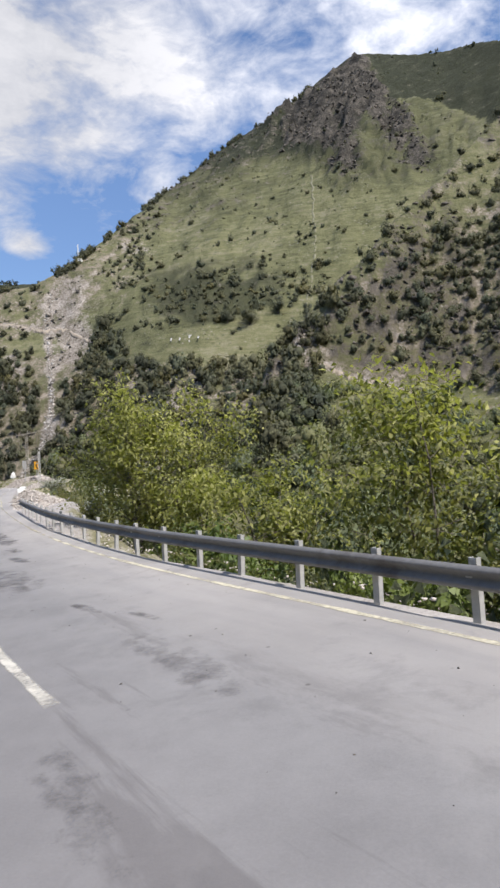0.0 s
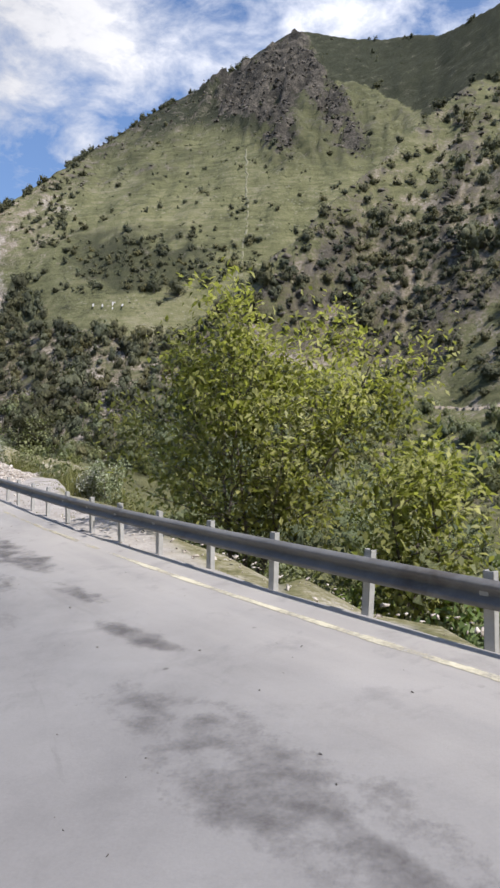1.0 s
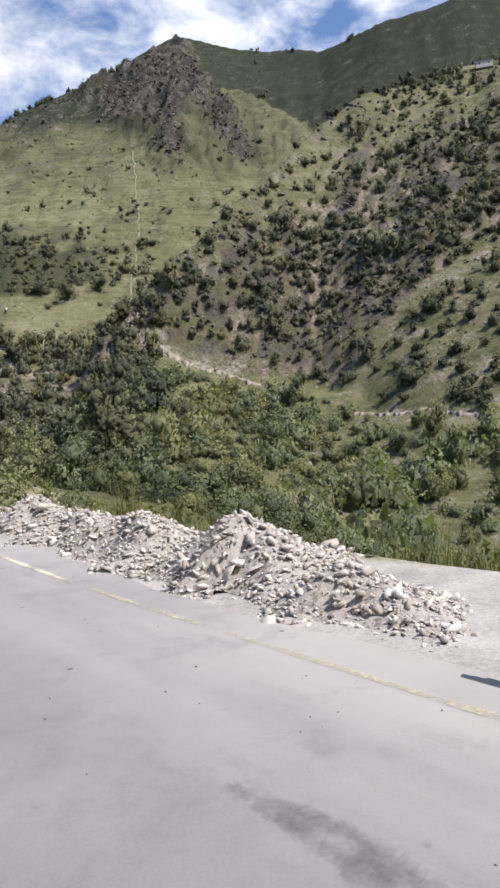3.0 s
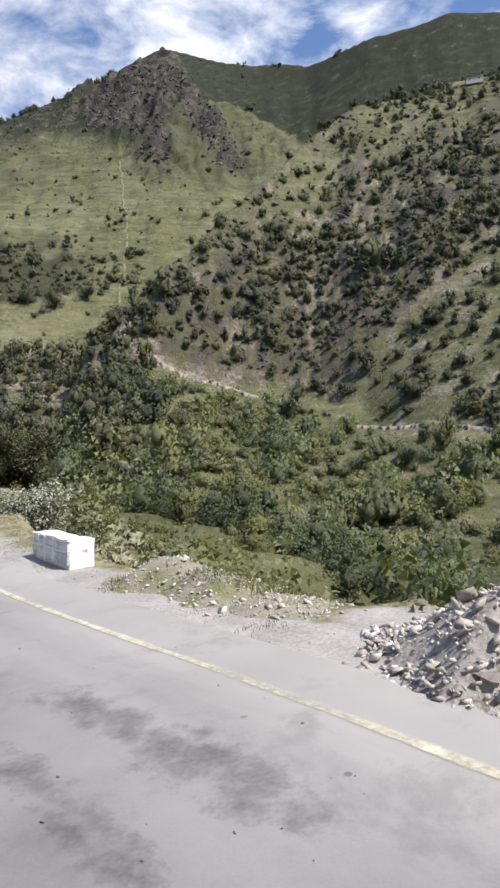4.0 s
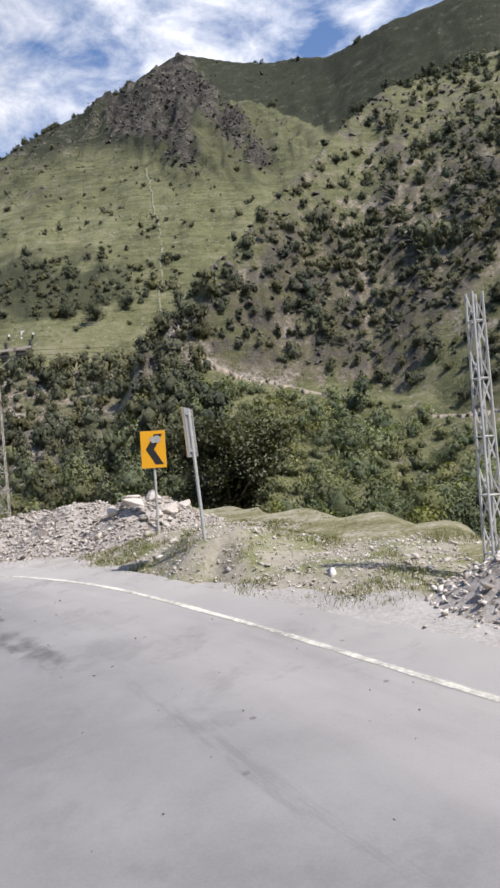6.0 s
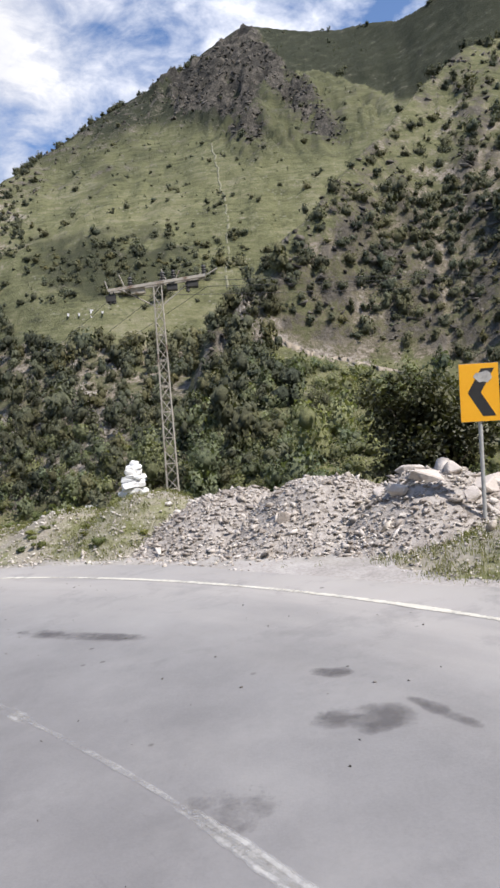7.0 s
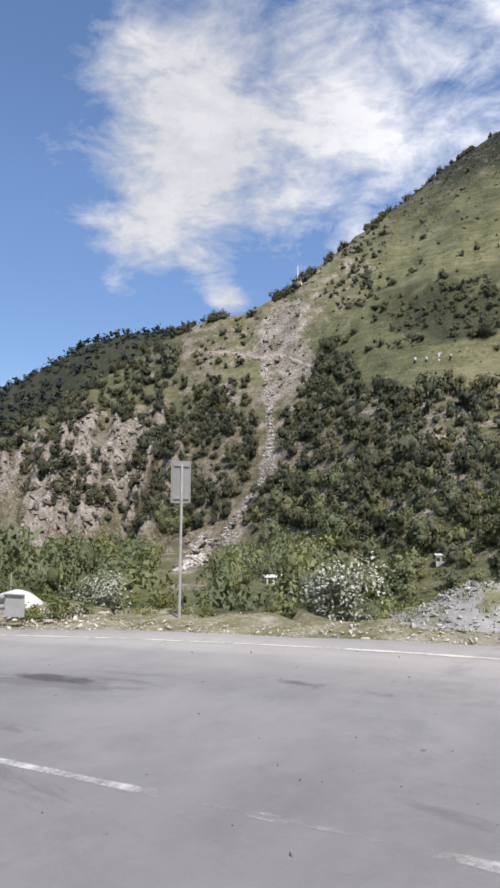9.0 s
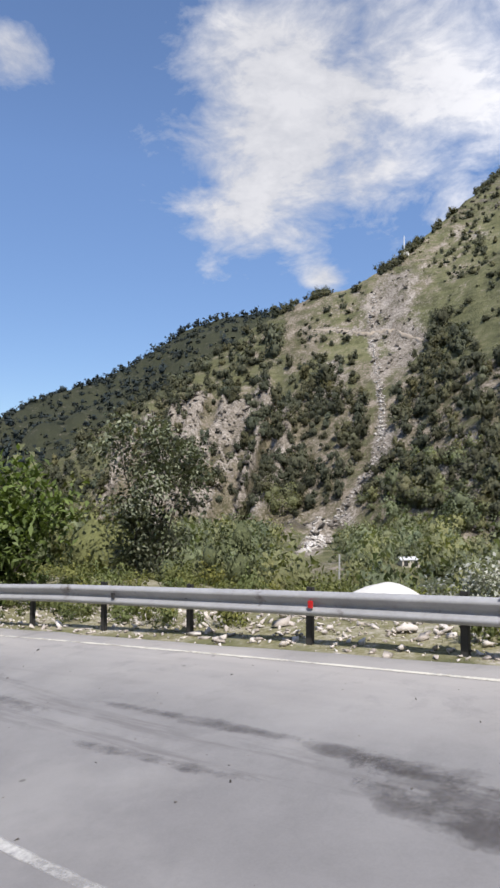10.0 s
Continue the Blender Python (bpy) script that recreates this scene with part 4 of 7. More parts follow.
def guard_rail(start, stop, gap, spacing, label, post_mat, beam_mat, top=0.58, tall=1.0, poke=0.03, first=0.45):
    """A corrugated beam on posts behind it, between two places along the edge line. top: its height at either end."""
    tops = top if isinstance(top, tuple) else (top, top)
    top = tops[0]
    far = np.r_[0, np.cumsum(np.hypot(*np.diff(EDGE, axis=0).T))]

    def at(s):
        line = EDGE + normals(EDGE) * (np.interp(far, [start, stop], gap) if isinstance(gap, tuple) else gap)[..., None]
        return np.interp(s, far, line[:, 0]), np.interp(s, far, line[:, 1])

    s = np.arange(start, stop + 0.01, 0.3)
    x, y = at(s)
    mid = np.c_[x, y]
    nrm = normals(mid)
    x0, y0 = x[len(x) // 2], y[len(y) // 2]
    thing = empty("guard_rail", Matrix.Translation((x0, y0, road_z(x0, y0))))
    tagged(thing, label, "guard rail")
    rows = []
    sway = fbm(s, s * 0, 6.0, 2, 3) * 0.012
    for off, h in BEAM + [(a - 0.006, b) for a, b in reversed(BEAM)]:
        p = mid - nrm * off * tall
        rows.append(np.c_[p[:, 0] - x0, p[:, 1] - y0, road_z(*mid.T) + np.interp(s, [start, start + 7], tops) - 0.155 * tall + h * tall + sway - road_z(x0, y0)])
    v = np.vstack(rows)
    n, k = len(s), len(rows)
    i, j = np.meshgrid(np.arange(k), np.arange(n - 1), indexing="ij")
    a, b = (i * n + j).ravel(), (((i + 1) % k) * n + j).ravel()
    beam = new("beam", np_mesh("beam", v, np.c_[a, a + 1, b + 1, b], beam_mat, True))
    beam.parent = thing
    beam["label"] = "corrugated steel beam"
    # post: an open channel
    bm = bmesh.new()
    stand = top + poke + 0.23
    box(bm, (0.08, 0.008, stand), Matrix.Translation((0, -0.02, stand / 2 - 0.23)), 0.002)
    box(bm, (0.008, 0.06, stand), Matrix.Translation((-0.036, 0.006, stand / 2 - 0.23)), 0.002)
    box(bm, (0.008, 0.06, stand), Matrix.Translation((0.036, 0.006, stand / 2 - 0.23)), 0.002)
    box(bm, (0.07, 0.06, 0.2 * tall), Matrix.Translation((0, -0.05, top - 0.155 * tall)), 0.006)
    me = bpy.data.meshes.new("post")
    bm.to_mesh(me)
    bm.free()
    me.materials.append(post_mat)
    rng = random.Random(4)
    for q in np.arange(start + first, stop - 0.2, spacing):
        q = q + rng.uniform(-0.05, 0.05)
        px, py = at(q)
        ux, uy = at(q + 0.2)
        turn = math.degrees(math.atan2(uy - py, ux - px))
        ob = new("post", me)
        nx, ny = (uy - py) / 0.2, -(ux - px) / 0.2
        px, py = px + nx * 0.08, py + ny * 0.08
        ob.matrix_basis = pose(px - x0, py - y0, road_z(px, py) - road_z(x0, y0) + np.interp(q, [start, start + 7], tops) - top, rng.uniform(-2, 2), rng.uniform(-2, 2), turn + 180)
        ob.parent = thing
    return thing, at


R1_END = along_of(EDGE, -15.6, 21.6) + 0.8
rail_one, at_one = guard_rail(along_of(EDGE, 14, -7), R1_END, (0.2, 0.47), 1.19, "grey steel guard rail on pale posts beside the road", M_POST, M_OLD_STEEL, 0.46, 0.64, 0.04, 0.73)
R2_START = along_of(EDGE, -53.42, 53.2)
rail_two, at_two = guard_rail(R2_START, R2_START + 24, (0.72, 0.78), 1.86, "grey steel guard rail with dark posts and a flared end", M_DARK, M_STEEL, (0.55, 0.67), 0.9)


def rail_extras(thing, at, start, top):
    """Terminal plate at the near end and small reflectors along the beam."""
    base = thing.matrix_basis.translation
    x, y = at(start - 0.18)
    x2, y2 = at(start + 0.2)
    turn = math.degrees(math.atan2(y2 - y, x2 - x))
    bm = bmesh.new()
    box(bm, (0.42, 0.012, 0.4), Matrix.Translation((0, 0, top - 0.2)), 0.004)
    box(bm, (0.42, 0.05, 0.02), Matrix.Translation((0, 0.02, top - 0.005)), 0.004)
    part("end_plate", bm, M_POST, thing, "pale flat end plate", pose(x - base.x, y - base.y, road_z(x, y) - base.z, 0, 0, turn + 14))
    for k, s in enumerate((2.15, 5.6, 9.6)):
        x, y = at(start + s)
        bm = bmesh.new()
        box(bm, (0.06, 0.03, 0.085), Matrix.Translation((0, 0, 0)), 0.008)
        part("reflector", bm, M_RED if k == 0 else M_DARK, thing, "red reflector" if k == 0 else "dark reflector bracket",
             pose(x - base.x, y - base.y - 0.085, road_z(x, y) + top + 0.017 * s - 0.14 - base.z, 0, 0, turn))


rail_extras(rail_two, at_two, R2_START, 0.55)


# ---- whitewashed parapet blocks ----
def parapet_block(corner, along_to, depth, height, label):
    """A masonry block between two ground corners of its road face, whitewashed, its stones showing through."""
    a, b = Vector((*corner, road_z(*corner))), Vector((*along_to, road_z(*along_to)))
    run = b - a
    turn = math.atan2(run.y, run.x)
    slope = math.atan2(run.z, math.hypot(run.x, run.y))
    thing = empty("parapet_block", Matrix.Translation(a) @ Euler((0, -slope, turn)).to_matrix().to_4x4())
    tagged(thing, label, "parapet block", "parapet blocks along the verge")
    length = run.length
    bm = bmesh.new()
    box(bm, (length, depth, height + 0.1), Matrix.Translation((length / 2, depth / 2, height / 2 - 0.05)), 0.03)
    bmesh.ops.subdivide_edges(bm, edges=bm.edges[:], cuts=5, use_grid_fill=True)
    for v in bm.verts:
        v.co += Vector(noise.noise_vector(v.co * 3.1 + a)) * 0.018
    part("core", bm, M_WHITE, thing)
    rng = random.Random(int(abs(corner[0]) * 10))
    cuts = [0.0]
    while cuts[-1] < length - 0.34:
        cuts.append(cuts[-1] + rng.uniform(0.17, 0.34))
    cuts[-1] = length
    bed = height * 0.55
    for x0, x1 in zip(cuts, cuts[1:]):
        mid = bed + rng.uniform(-0.025, 0.025)
        for z0, z1 in ((0.0, mid), (mid, height - 0.03)):
            bm = bmesh.new()
            box(bm, (x1 - x0 - 0.03, 0.04, z1 - z0 - 0.03), Matrix.Translation(((x0 + x1) / 2, -0.003, (z0 + z1) / 2)), 0.012)
            bmesh.ops.subdivide_edges(bm, edges=bm.edges[:], cuts=1, use_grid_fill=True)
            for v in bm.verts:
                v.co += Vector(noise.noise_vector(v.co * 9 + a)) * 0.014
            part("stone", bm, M_BLOCK_FACE, thing, "grey stone showing through the whitewash")

    def ribbon(p0, p1, thick):
        bm = bmesh.new()
        last = None
        for k in range(7):
            q = Vector(p0).lerp(Vector(p1), k / 6) + Vector((rng.uniform(-0.012, 0.012), 0, rng.uniform(-0.012, 0.012)))
            if last is not None:
                tube(bm, last, q, thick * rng.uniform(0.75, 1.1), thick * rng.uniform(0.75, 1.1), 6)
            last = q
        part("mortar_joint", bm, M_WHITE, thing, "raised white mortar joint")

    for x0 in cuts[1:-1]:
        ribbon((x0, -0.014, 0.0), (x0, -0.014, height - 0.02), 0.034)
    ribbon((0.02, -0.014, bed), (length - 0.02, -0.014, bed), 0.028)
    ribbon((0.01, -0.008, height - 0.02), (length - 0.01, -0.008, height - 0.02), 0.03)
    return thing


M_BLOCK_FACE = material("thinly_whitewashed_stone", [(0.3, (0.46, 0.46, 0.47)), (0.55, (0.62, 0.62, 0.63)), (0.75, (0.78, 0.78, 0.77))], 2.5, rough=0.9, bump=0.6, spots=((0.74, 0.74, 0.73), 4.0, 0.48, 0.58), spread=0.3)
parapet_block((-25.33, 36.12), (-24.61, 35.04), 0.36, 0.345, "whitewashed stone parapet block on the gravel verge")
parapet_block((-27.88, 40.16), (-26.91, 38.57), 0.32, 0.315, "long whitewashed parapet block beside the road")


# ---- signs ----
def sign(name, x, y, z, height, width, tall, turn, lean, front, label, category):
    """A panel on a post: turn is the way that the panel faces, in degrees from +x."""
    thing = empty(name, pose(x, y, z, lean[0], lean[1], turn + 90))
    tagged(thing, label, category)
    bm = bmesh.new()
    tube(bm, (0, 0.03, -0.3), (0, 0.03, height - 0.05), 0.024, sides=12)
    part("post", bm, M_POST, thing)
    bm = bmesh.new()
    box(bm, (width, 0.006, tall), Matrix.Translation((0, -0.004, height - tall / 2)), 0.002)
    panel = part("panel", bm, front, thing)
    for dx in (-width / 2 + 0.02, width / 2 - 0.02):
        bm = bmesh.new()
        box(bm, (0.025, 0.03, tall - 0.01), Matrix.Translation((dx, 0.016, height - tall / 2)), 0.004)
        part("edge_rib", bm, M_ALU, panel)
    for dz in (0.08, tall - 0.08):
        bm = bmesh.new()
        box(bm, (width - 0.08, 0.022, 0.035), Matrix.Translation((0, 0.013, height - dz)), 0.003)
        part("brace", bm, M_ALU, panel)
    bm = bmesh.new()
    box(bm, (width + 0.004, 0.004, tall + 0.004), Matrix.Translation((0, 0.003, height - tall / 2)), 0.001)
    part("back", bm, M_ALU, panel)
    return thing, panel


def chevron(panel, width, tall, height):
    """Black arrow head that points to the panel's left as seen from the front."""
    w, t = width * 0.42, tall * 0.42
    pts = [(-w * 0.72, 0), (w * 0.15, t * 0.98), (w * 0.95, t * 0.98), (w * 0.08, 0), (w * 0.95, -t * 0.98), (w * 0.15, -t * 0.98)]
    bm = bmesh.new()
    vs = [bm.verts.new((px, -0.0085, height - tall / 2 + pz)) for px, pz in pts]
    bm.faces.new((vs[0], vs[3], vs[2], vs[1]))
    bm.faces.new((vs[0], vs[5], vs[4], vs[3]))
    bmesh.ops.recalc_face_normals(bm, faces=bm.faces[:])
    ob = part("chevron", bm, M_SIGN_BLACK, panel, "black chevron arrow")
    bm = bmesh.new()
    rng = random.Random(5)
    ring = [bm.verts.new((0.045 + 0.1 * math.cos(k) * rng.uniform(0.65, 1.15), -0.0105, height - tall * 0.24 + 0.07 * math.sin(k) * rng.uniform(0.6, 1.2))) for k in np.linspace(0, 6.0, 11)]
    bm.faces.new(ring)
    part("scuff", bm, M_LINE, panel, "pale patch where the paint is scraped off")
    return ob


thing, panel = sign("chevron_sign", -32.9, 49.68, 0.27, 1.68, 0.44, 0.66, -90, (1, 0.5), M_SIGN_YELLOW, "yellow road sign with black chevron on a steel post", "road sign")
chevron(panel, 0.44, 0.66, 1.68)
thing, panel = sign("bend_sign", -31.94, 46.62, 0.48, 1.56, 0.42, 0.66, 168, (3.5, 0), M_SIGN_YELLOW, "road sign seen edge-on upon a leaning grey post", "road sign")
thing, panel = sign("back_of_sign", -50.28, 54.95, -1.2, 2.58, 0.44, 0.72, 171, (0, 0), M_SIGN_YELLOW, "grey back of a road sign on a tall post", "road sign")


# ---- lattice pylons ----
def pylon(x, y, z, height, foot, head, turn, arm, lean, label, steel):
    thing = empty("pylon", pose(x, y, z, *lean, turn))
    tagged(thing, label, "pylon", "power line pylons")
    def corner(i, h):
        w = foot + (head - foot) * h / height
        return Vector(((-w, w, w, -w)[i] / 2, (-w, -w, w, w)[i] / 2, h))
    for i in range(4):
        bm = bmesh.new()
        tube(bm, corner(i, -0.4), corner(i, height), 0.015, 0.012, 6)
        part("leg", bm, steel, thing)
    levels = np.linspace(0, height, int(height / 0.26) + 1)
    for side in range(4):
        for k, (h0, h1) in enumerate(zip(levels, levels[1:])):
            a, b = (side, (side + 1) % 4) if k % 2 else ((side + 1) % 4, side)
            bm = bmesh.new()
            tube(bm, corner(a, h0), corner(b, h1), 0.009, sides=5)
            part("lacing_bar", bm, steel, thing)
            if k % 2 == 0:
                bm = bmesh.new()
                tube(bm, corner(a, h0), corner(b, h0), 0.009, sides=5)
                part("lacing_bar", bm, steel, thing)
    if arm:
        tilt = 0.1
        for dy in (-head / 2, head / 2):
            bm = bmesh.new()
            box(bm, (arm, 0.05, 0.06), Matrix.Translation((0, dy, height)) @ Matrix.Rotation(-tilt, 4, "Y"), 0.004)
            part("cross_arm", bm, steel, thing)
        for dx, up in ((-0.98, 0), (-0.9, 0), (-0.55, 1), (0.12, 1), (0.34, 1), (0.62, 0), (0.97, 1)):
            bm = bmesh.new()
            at_arm = height + dx * arm / 2 * tilt
            for k in range(4):
                h = at_arm + (0.06 + 0.05 * k if up else -0.08 - 0.05 * k)
                bmesh.ops.create_cone(bm, cap_ends=True, segments=10, radius1=0.055, radius2=0.03, depth=0.04, matrix=Matrix.Translation((dx * arm / 2, 0, h)))
            tube(bm, (dx * arm / 2, 0, at_arm - 0.28 if not up else at_arm), (dx * arm / 2, 0, at_arm if not up else at_arm + 0.24), 0.012, sides=6)
            part("insulator", bm, M_DARK, thing)
        for dx, w, drop in ((-0.96, 0.2, 0.16), (-0.4, 0.3, 0.08), (0.3, 0.22, 0.12), (0.72, 0.24, 0.12)):
            bm = bmesh.new()
            box(bm, (w, 0.12, 0.13), Matrix.Translation((dx * arm / 2, 0, height + dx * arm / 2 * tilt - drop)), 0.015)
            part("switch_box", bm, M_RUSTY_STEEL if dx == -0.4 else M_DARK, thing)
        for dx, tx, tz in ((0.05, 0.06, 0.26), (0.2, -0.1, 0.28), (0.35, 0.12, 0.22), (0.95, 0.3, 0.16), (0.8, 0.12, 0.1), (-0.65, -0.12, 0.3), (-1.0, -0.06, 0.22)):
            bm = bmesh.new()
            tube(bm, (dx, 0, height + dx * tilt), (dx + tx, 0, height + dx * tilt + tz), 0.012, sides=6)
            part("pin", bm, steel, thing)
        for side in (-1, 1):
            bm = bmesh.new()
            tube(bm, (side * 0.75, 0, height + side * 0.75 * tilt), (side * head / 2, 0, height - 0.45), 0.012, sides=6)
            part("arm_strut", bm, steel, thing)
    return thing


pylon(-37.6, 55.4, -0.1, 4.75, 0.24, 0.16, 8, 2.0, (0, -0.8), "tall rusty lattice pylon with a cross-arm and insulators", M_RUSTY_STEEL)
pylon(-29.0, 44.1, -0.9, 3.62, 0.15, 0.11, 15, 0, (0, 0), "slim pale lattice pole behind the verge", M_PYLON)


# ---- woods and scrub, scattered over the slopes ----
def ball():
    """Points and faces of a low sphere of radius 1."""
    bm = bmesh.new()
    bmesh.ops.create_icosphere(bm, subdivisions=1, radius=1)
    v = np.array([q.co[:] for q in bm.verts])
    f = np.array([[q.index for q in face.verts] for face in bm.faces])
    bm.free()
    return v, f


BALL_V, BALL_F = ball()


def clump(rng, leaves, size, cores, fill):
    """One bush about 1 m in radius: leaf tufts over a cluster of uneven lobes, each large lobe with a core toned dark
    as its inner shade.
    """
    n = 11
    lobes = rng.normal(0, 0.4, (n, 3)) * (1.0, 1.0, 0.8)
    lobes[:, 2] = np.abs(lobes[:, 2]) * 1.25 + 0.36
    lobes[0] = (rng.normal(0, 0.1), rng.normal(0, 0.1), 0.5)
    radius = rng.uniform(0.2, 0.46, n)
    radius[0] = rng.uniform(0.5, 0.62)
    order = np.r_[0, 1 + np.argsort(-radius[1:])]
    lobes, radius = lobes[order], radius[order]
    k = rng.choice(n, leaves, p=radius ** 2 / (radius ** 2).sum())
    d = rng.normal(size=(leaves, 3))
    d /= np.linalg.norm(d, axis=1)[:, None]
    c = lobes[k] + d * (radius[k] * rng.uniform(0.78, 1.2, leaves))[:, None]
    c[:, 2] = np.abs(c[:, 2])
    nrm = d + rng.normal(0, 0.45, (leaves, 3)) + (0, 0, 0.2)
    nrm /= np.linalg.norm(nrm, axis=1)[:, None]
    u = np.cross(nrm, rng.normal(size=(leaves, 3)))
    u /= np.linalg.norm(u, axis=1)[:, None]
    w = np.cross(nrm, u)
    s = size * rng.uniform(0.55, 1.5, leaves)[:, None]
    v = np.stack([c - u * s - w * s * 0.5, c + u * s - w * s * 0.5, c + w * s * 0.9 + nrm * s * 0.3], 1).reshape(-1, 3)
    out = c - (0, 0, 0.4)
    out /= np.linalg.norm(out, axis=1)[:, None]
    soft = d * 0.35 + out * 0.8 + nrm * 0.35 + (0, 0, 0.05)
    soft /= np.linalg.norm(soft, axis=1)[:, None]
    normal = np.repeat(soft, 3, 0)
    light = np.repeat(np.clip(0.5 + rng.normal(0, 0.14, leaves), 0, 1), 3)
    faces = [np.arange(leaves * 3).reshape(-1, 3)]
    # cores get a lower tone than the leaves: the bush's inner shade, painted
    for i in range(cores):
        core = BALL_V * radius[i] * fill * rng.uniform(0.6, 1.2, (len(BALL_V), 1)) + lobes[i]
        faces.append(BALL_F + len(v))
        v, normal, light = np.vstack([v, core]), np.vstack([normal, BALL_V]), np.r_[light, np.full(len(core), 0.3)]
    return v, normal, light, np.vstack(faces)


def scatter(name, spots, mat, label, leaves=90, size=0.2, seed=1, kind="stuff", category="woods", cores=4, fill=0.86):
    """Many bushes in one mesh. spots: rows of x, y, z, radius, height stretch, tone."""
    rng = np.random.default_rng(seed)
    kinds = [clump(rng, leaves, size, cores, fill) for _ in range(14)]
    vs, ns, tones, hues, fs, count = [], [], [], [], [], 0
    for x, y, z, r, tallness, tone in spots:
        p, nrm, light, f = kinds[rng.integers(14)]
        a, squash = rng.uniform(0, 6.283), rng.uniform(0.75, 1.2)
        c, s = math.cos(a), math.sin(a)
        vs.append(np.c_[(p[:, 0] * c - p[:, 1] * s * squash) * r + x, (p[:, 0] * s + p[:, 1] * c * squash) * r + y, p[:, 2] * r * tallness + z])
        ns.append(np.c_[nrm[:, 0] * c - nrm[:, 1] * s, nrm[:, 0] * s + nrm[:, 1] * c, nrm[:, 2]])
        tones.append(np.clip(light + tone, 0, 1))
        h = rng.normal(0, 0.45)
        hues.append(np.tile((max(0.0, min(1.0, h)), max(0.0, min(1.0, -h)), 0.0), (len(p), 1)))
        fs.append(f + count)
        count += len(p)
    me = np_mesh(name, np.vstack(vs), np.vstack(fs), mat, True)
    attribute(me, "tone", np.concatenate(tones))
    attribute(me, "hue", np.vstack(hues))
    me.attributes.new("custom_normal", "FLOAT_VECTOR", "POINT").data.foreach_set("vector", np.vstack(ns).astype(np.float32).ravel())
    return tagged(new(name, me), label, category, kind=kind)


def spots_in(n, az_range, r_range, size, rule, seed, tallness=(0.9, 1.3), apart=0.0):
    """Random places on the slopes where rule(az, r, x, y) gives a chance above the draw."""
    rng = np.random.default_rng(seed)
    az, r = rng.uniform(*az_range, n), np.sqrt(rng.uniform(r_range[0] ** 2, r_range[1] ** 2, n))
    x, y = HUB[0] - np.sin(np.radians(az)) * r, HUB[1] + np.cos(np.radians(az)) * r
    keep = rng.random(n) < rule(az, r, x, y)
    az, r, x, y = az[keep], r[keep], x[keep], y[keep]
    if apart:
        cells, free = {}, []
        for i, (px, py) in enumerate(zip(x, y)):
            c = (int(px // apart), int(py // apart))
            near = (cells.get((c[0] + a, c[1] + b)) for a in (-1, 0, 1) for b in (-1, 0, 1))
            if all(o is None or (o[0] - px) ** 2 + (o[1] - py) ** 2 > apart * apart for o in near):
                cells[c] = (px, py)
                free.append(i)
        az, r, x, y = az[free], r[free], x[free], y[free]
    z = ground_z(x, y)[0]
    m = len(x)
    rad = rng.uniform(*size, m) * np.exp(rng.normal(0, 0.24, m))
    return np.c_[x, y, z - 0.25 * rad, rad, rng.uniform(*tallness, m), rng.normal(0, 0.2, m)]


def slide_clear(az, r):
    return smooth(np.abs(az - np.interp(r, SLIDE_R, SLIDE_AZ)), np.interp(r, [200, 300, 320, 340, 380], [1.3, 1.6, 1.2, 0.8, 0.55]), np.interp(r, [200, 300, 320, 340, 380], [2.0, 2.3, 1.7, 1.2, 0.85]))


def spur_rule(az, r, x, y):
    r0, r1 = lookup(SPUR, az, 1), lookup(SPUR, az, 3)
    u = (r - r0) / (r1 - r0)
    edge = 0.12 * fbm(x, y, 30, 3, 60)
    on_track = (az > -9.5) & (az < 8) & (np.abs(r - r0) < 4.5)
    belt = ~on_track * smooth(u, -0.02, 0.06) * (1 - smooth(u + edge, np.interp(az, [-30, -14, -8], [0.34, 0.4, 0.5]), np.interp(az, [-30, -14, -8], [0.48, 0.54, 0.62]))) * (1 - 0.93 * (1 - smooth(az, -13, -11)) * (1 - smooth(u + 0.5 * edge, np.interp(az, [-40, -27, -19, -11.5], [0.42, 0.34, 0.19, -0.03]), np.interp(az, [-40, -27, -19, -11.5], [0.46, 0.38, 0.23, 0.02]))))
    thin = 0.16 * smooth(u, 0.3, 0.45) * (1 - 0.6 * smooth(u, 0.65, 0.75)) * (1 - smooth(u, 1.0, 1.04))
    top = 1.0 * smooth(u, 0.93, 0.97) * (1 - smooth(u, 1.03, 1.08)) * smooth(-az, 15, 17)
    return np.where(az < 8, (belt * (1 - 0.55 * spur_end(az, r)) * (0.95 + 0.8 * fbm(x, y, 14, 3, 61)) + thin * (0.7 + fbm(x, y, 18, 3, 62)) + top), 0)


def wood_rule(az, r, x, y):
    rv, rb = lookup(BENCH, az, 1), lookup(BENCH, az, 3)
    u = (r - rv) / (rb - rv)
    top = 0.9 + 0.2 * smooth(az, 22.5, 24.5) * (1 - smooth(az, 26, 27.5)) + 0.05 * fbm(x, y, 40, 2, 64) - 0.2 * smooth(az, 27.5, 28.5) * (1 - smooth(az, 33.5, 35))
    left = smooth(az, 2, 5) * (1 - smooth(az, 40, 42)) * smooth(u, 0.18, 0.26) * (1 - smooth(u, top - 0.05, top + 0.02))
    return left * slide_clear(az, r) * (0.95 + 0.75 * fbm(x, y, 26, 3, 63))


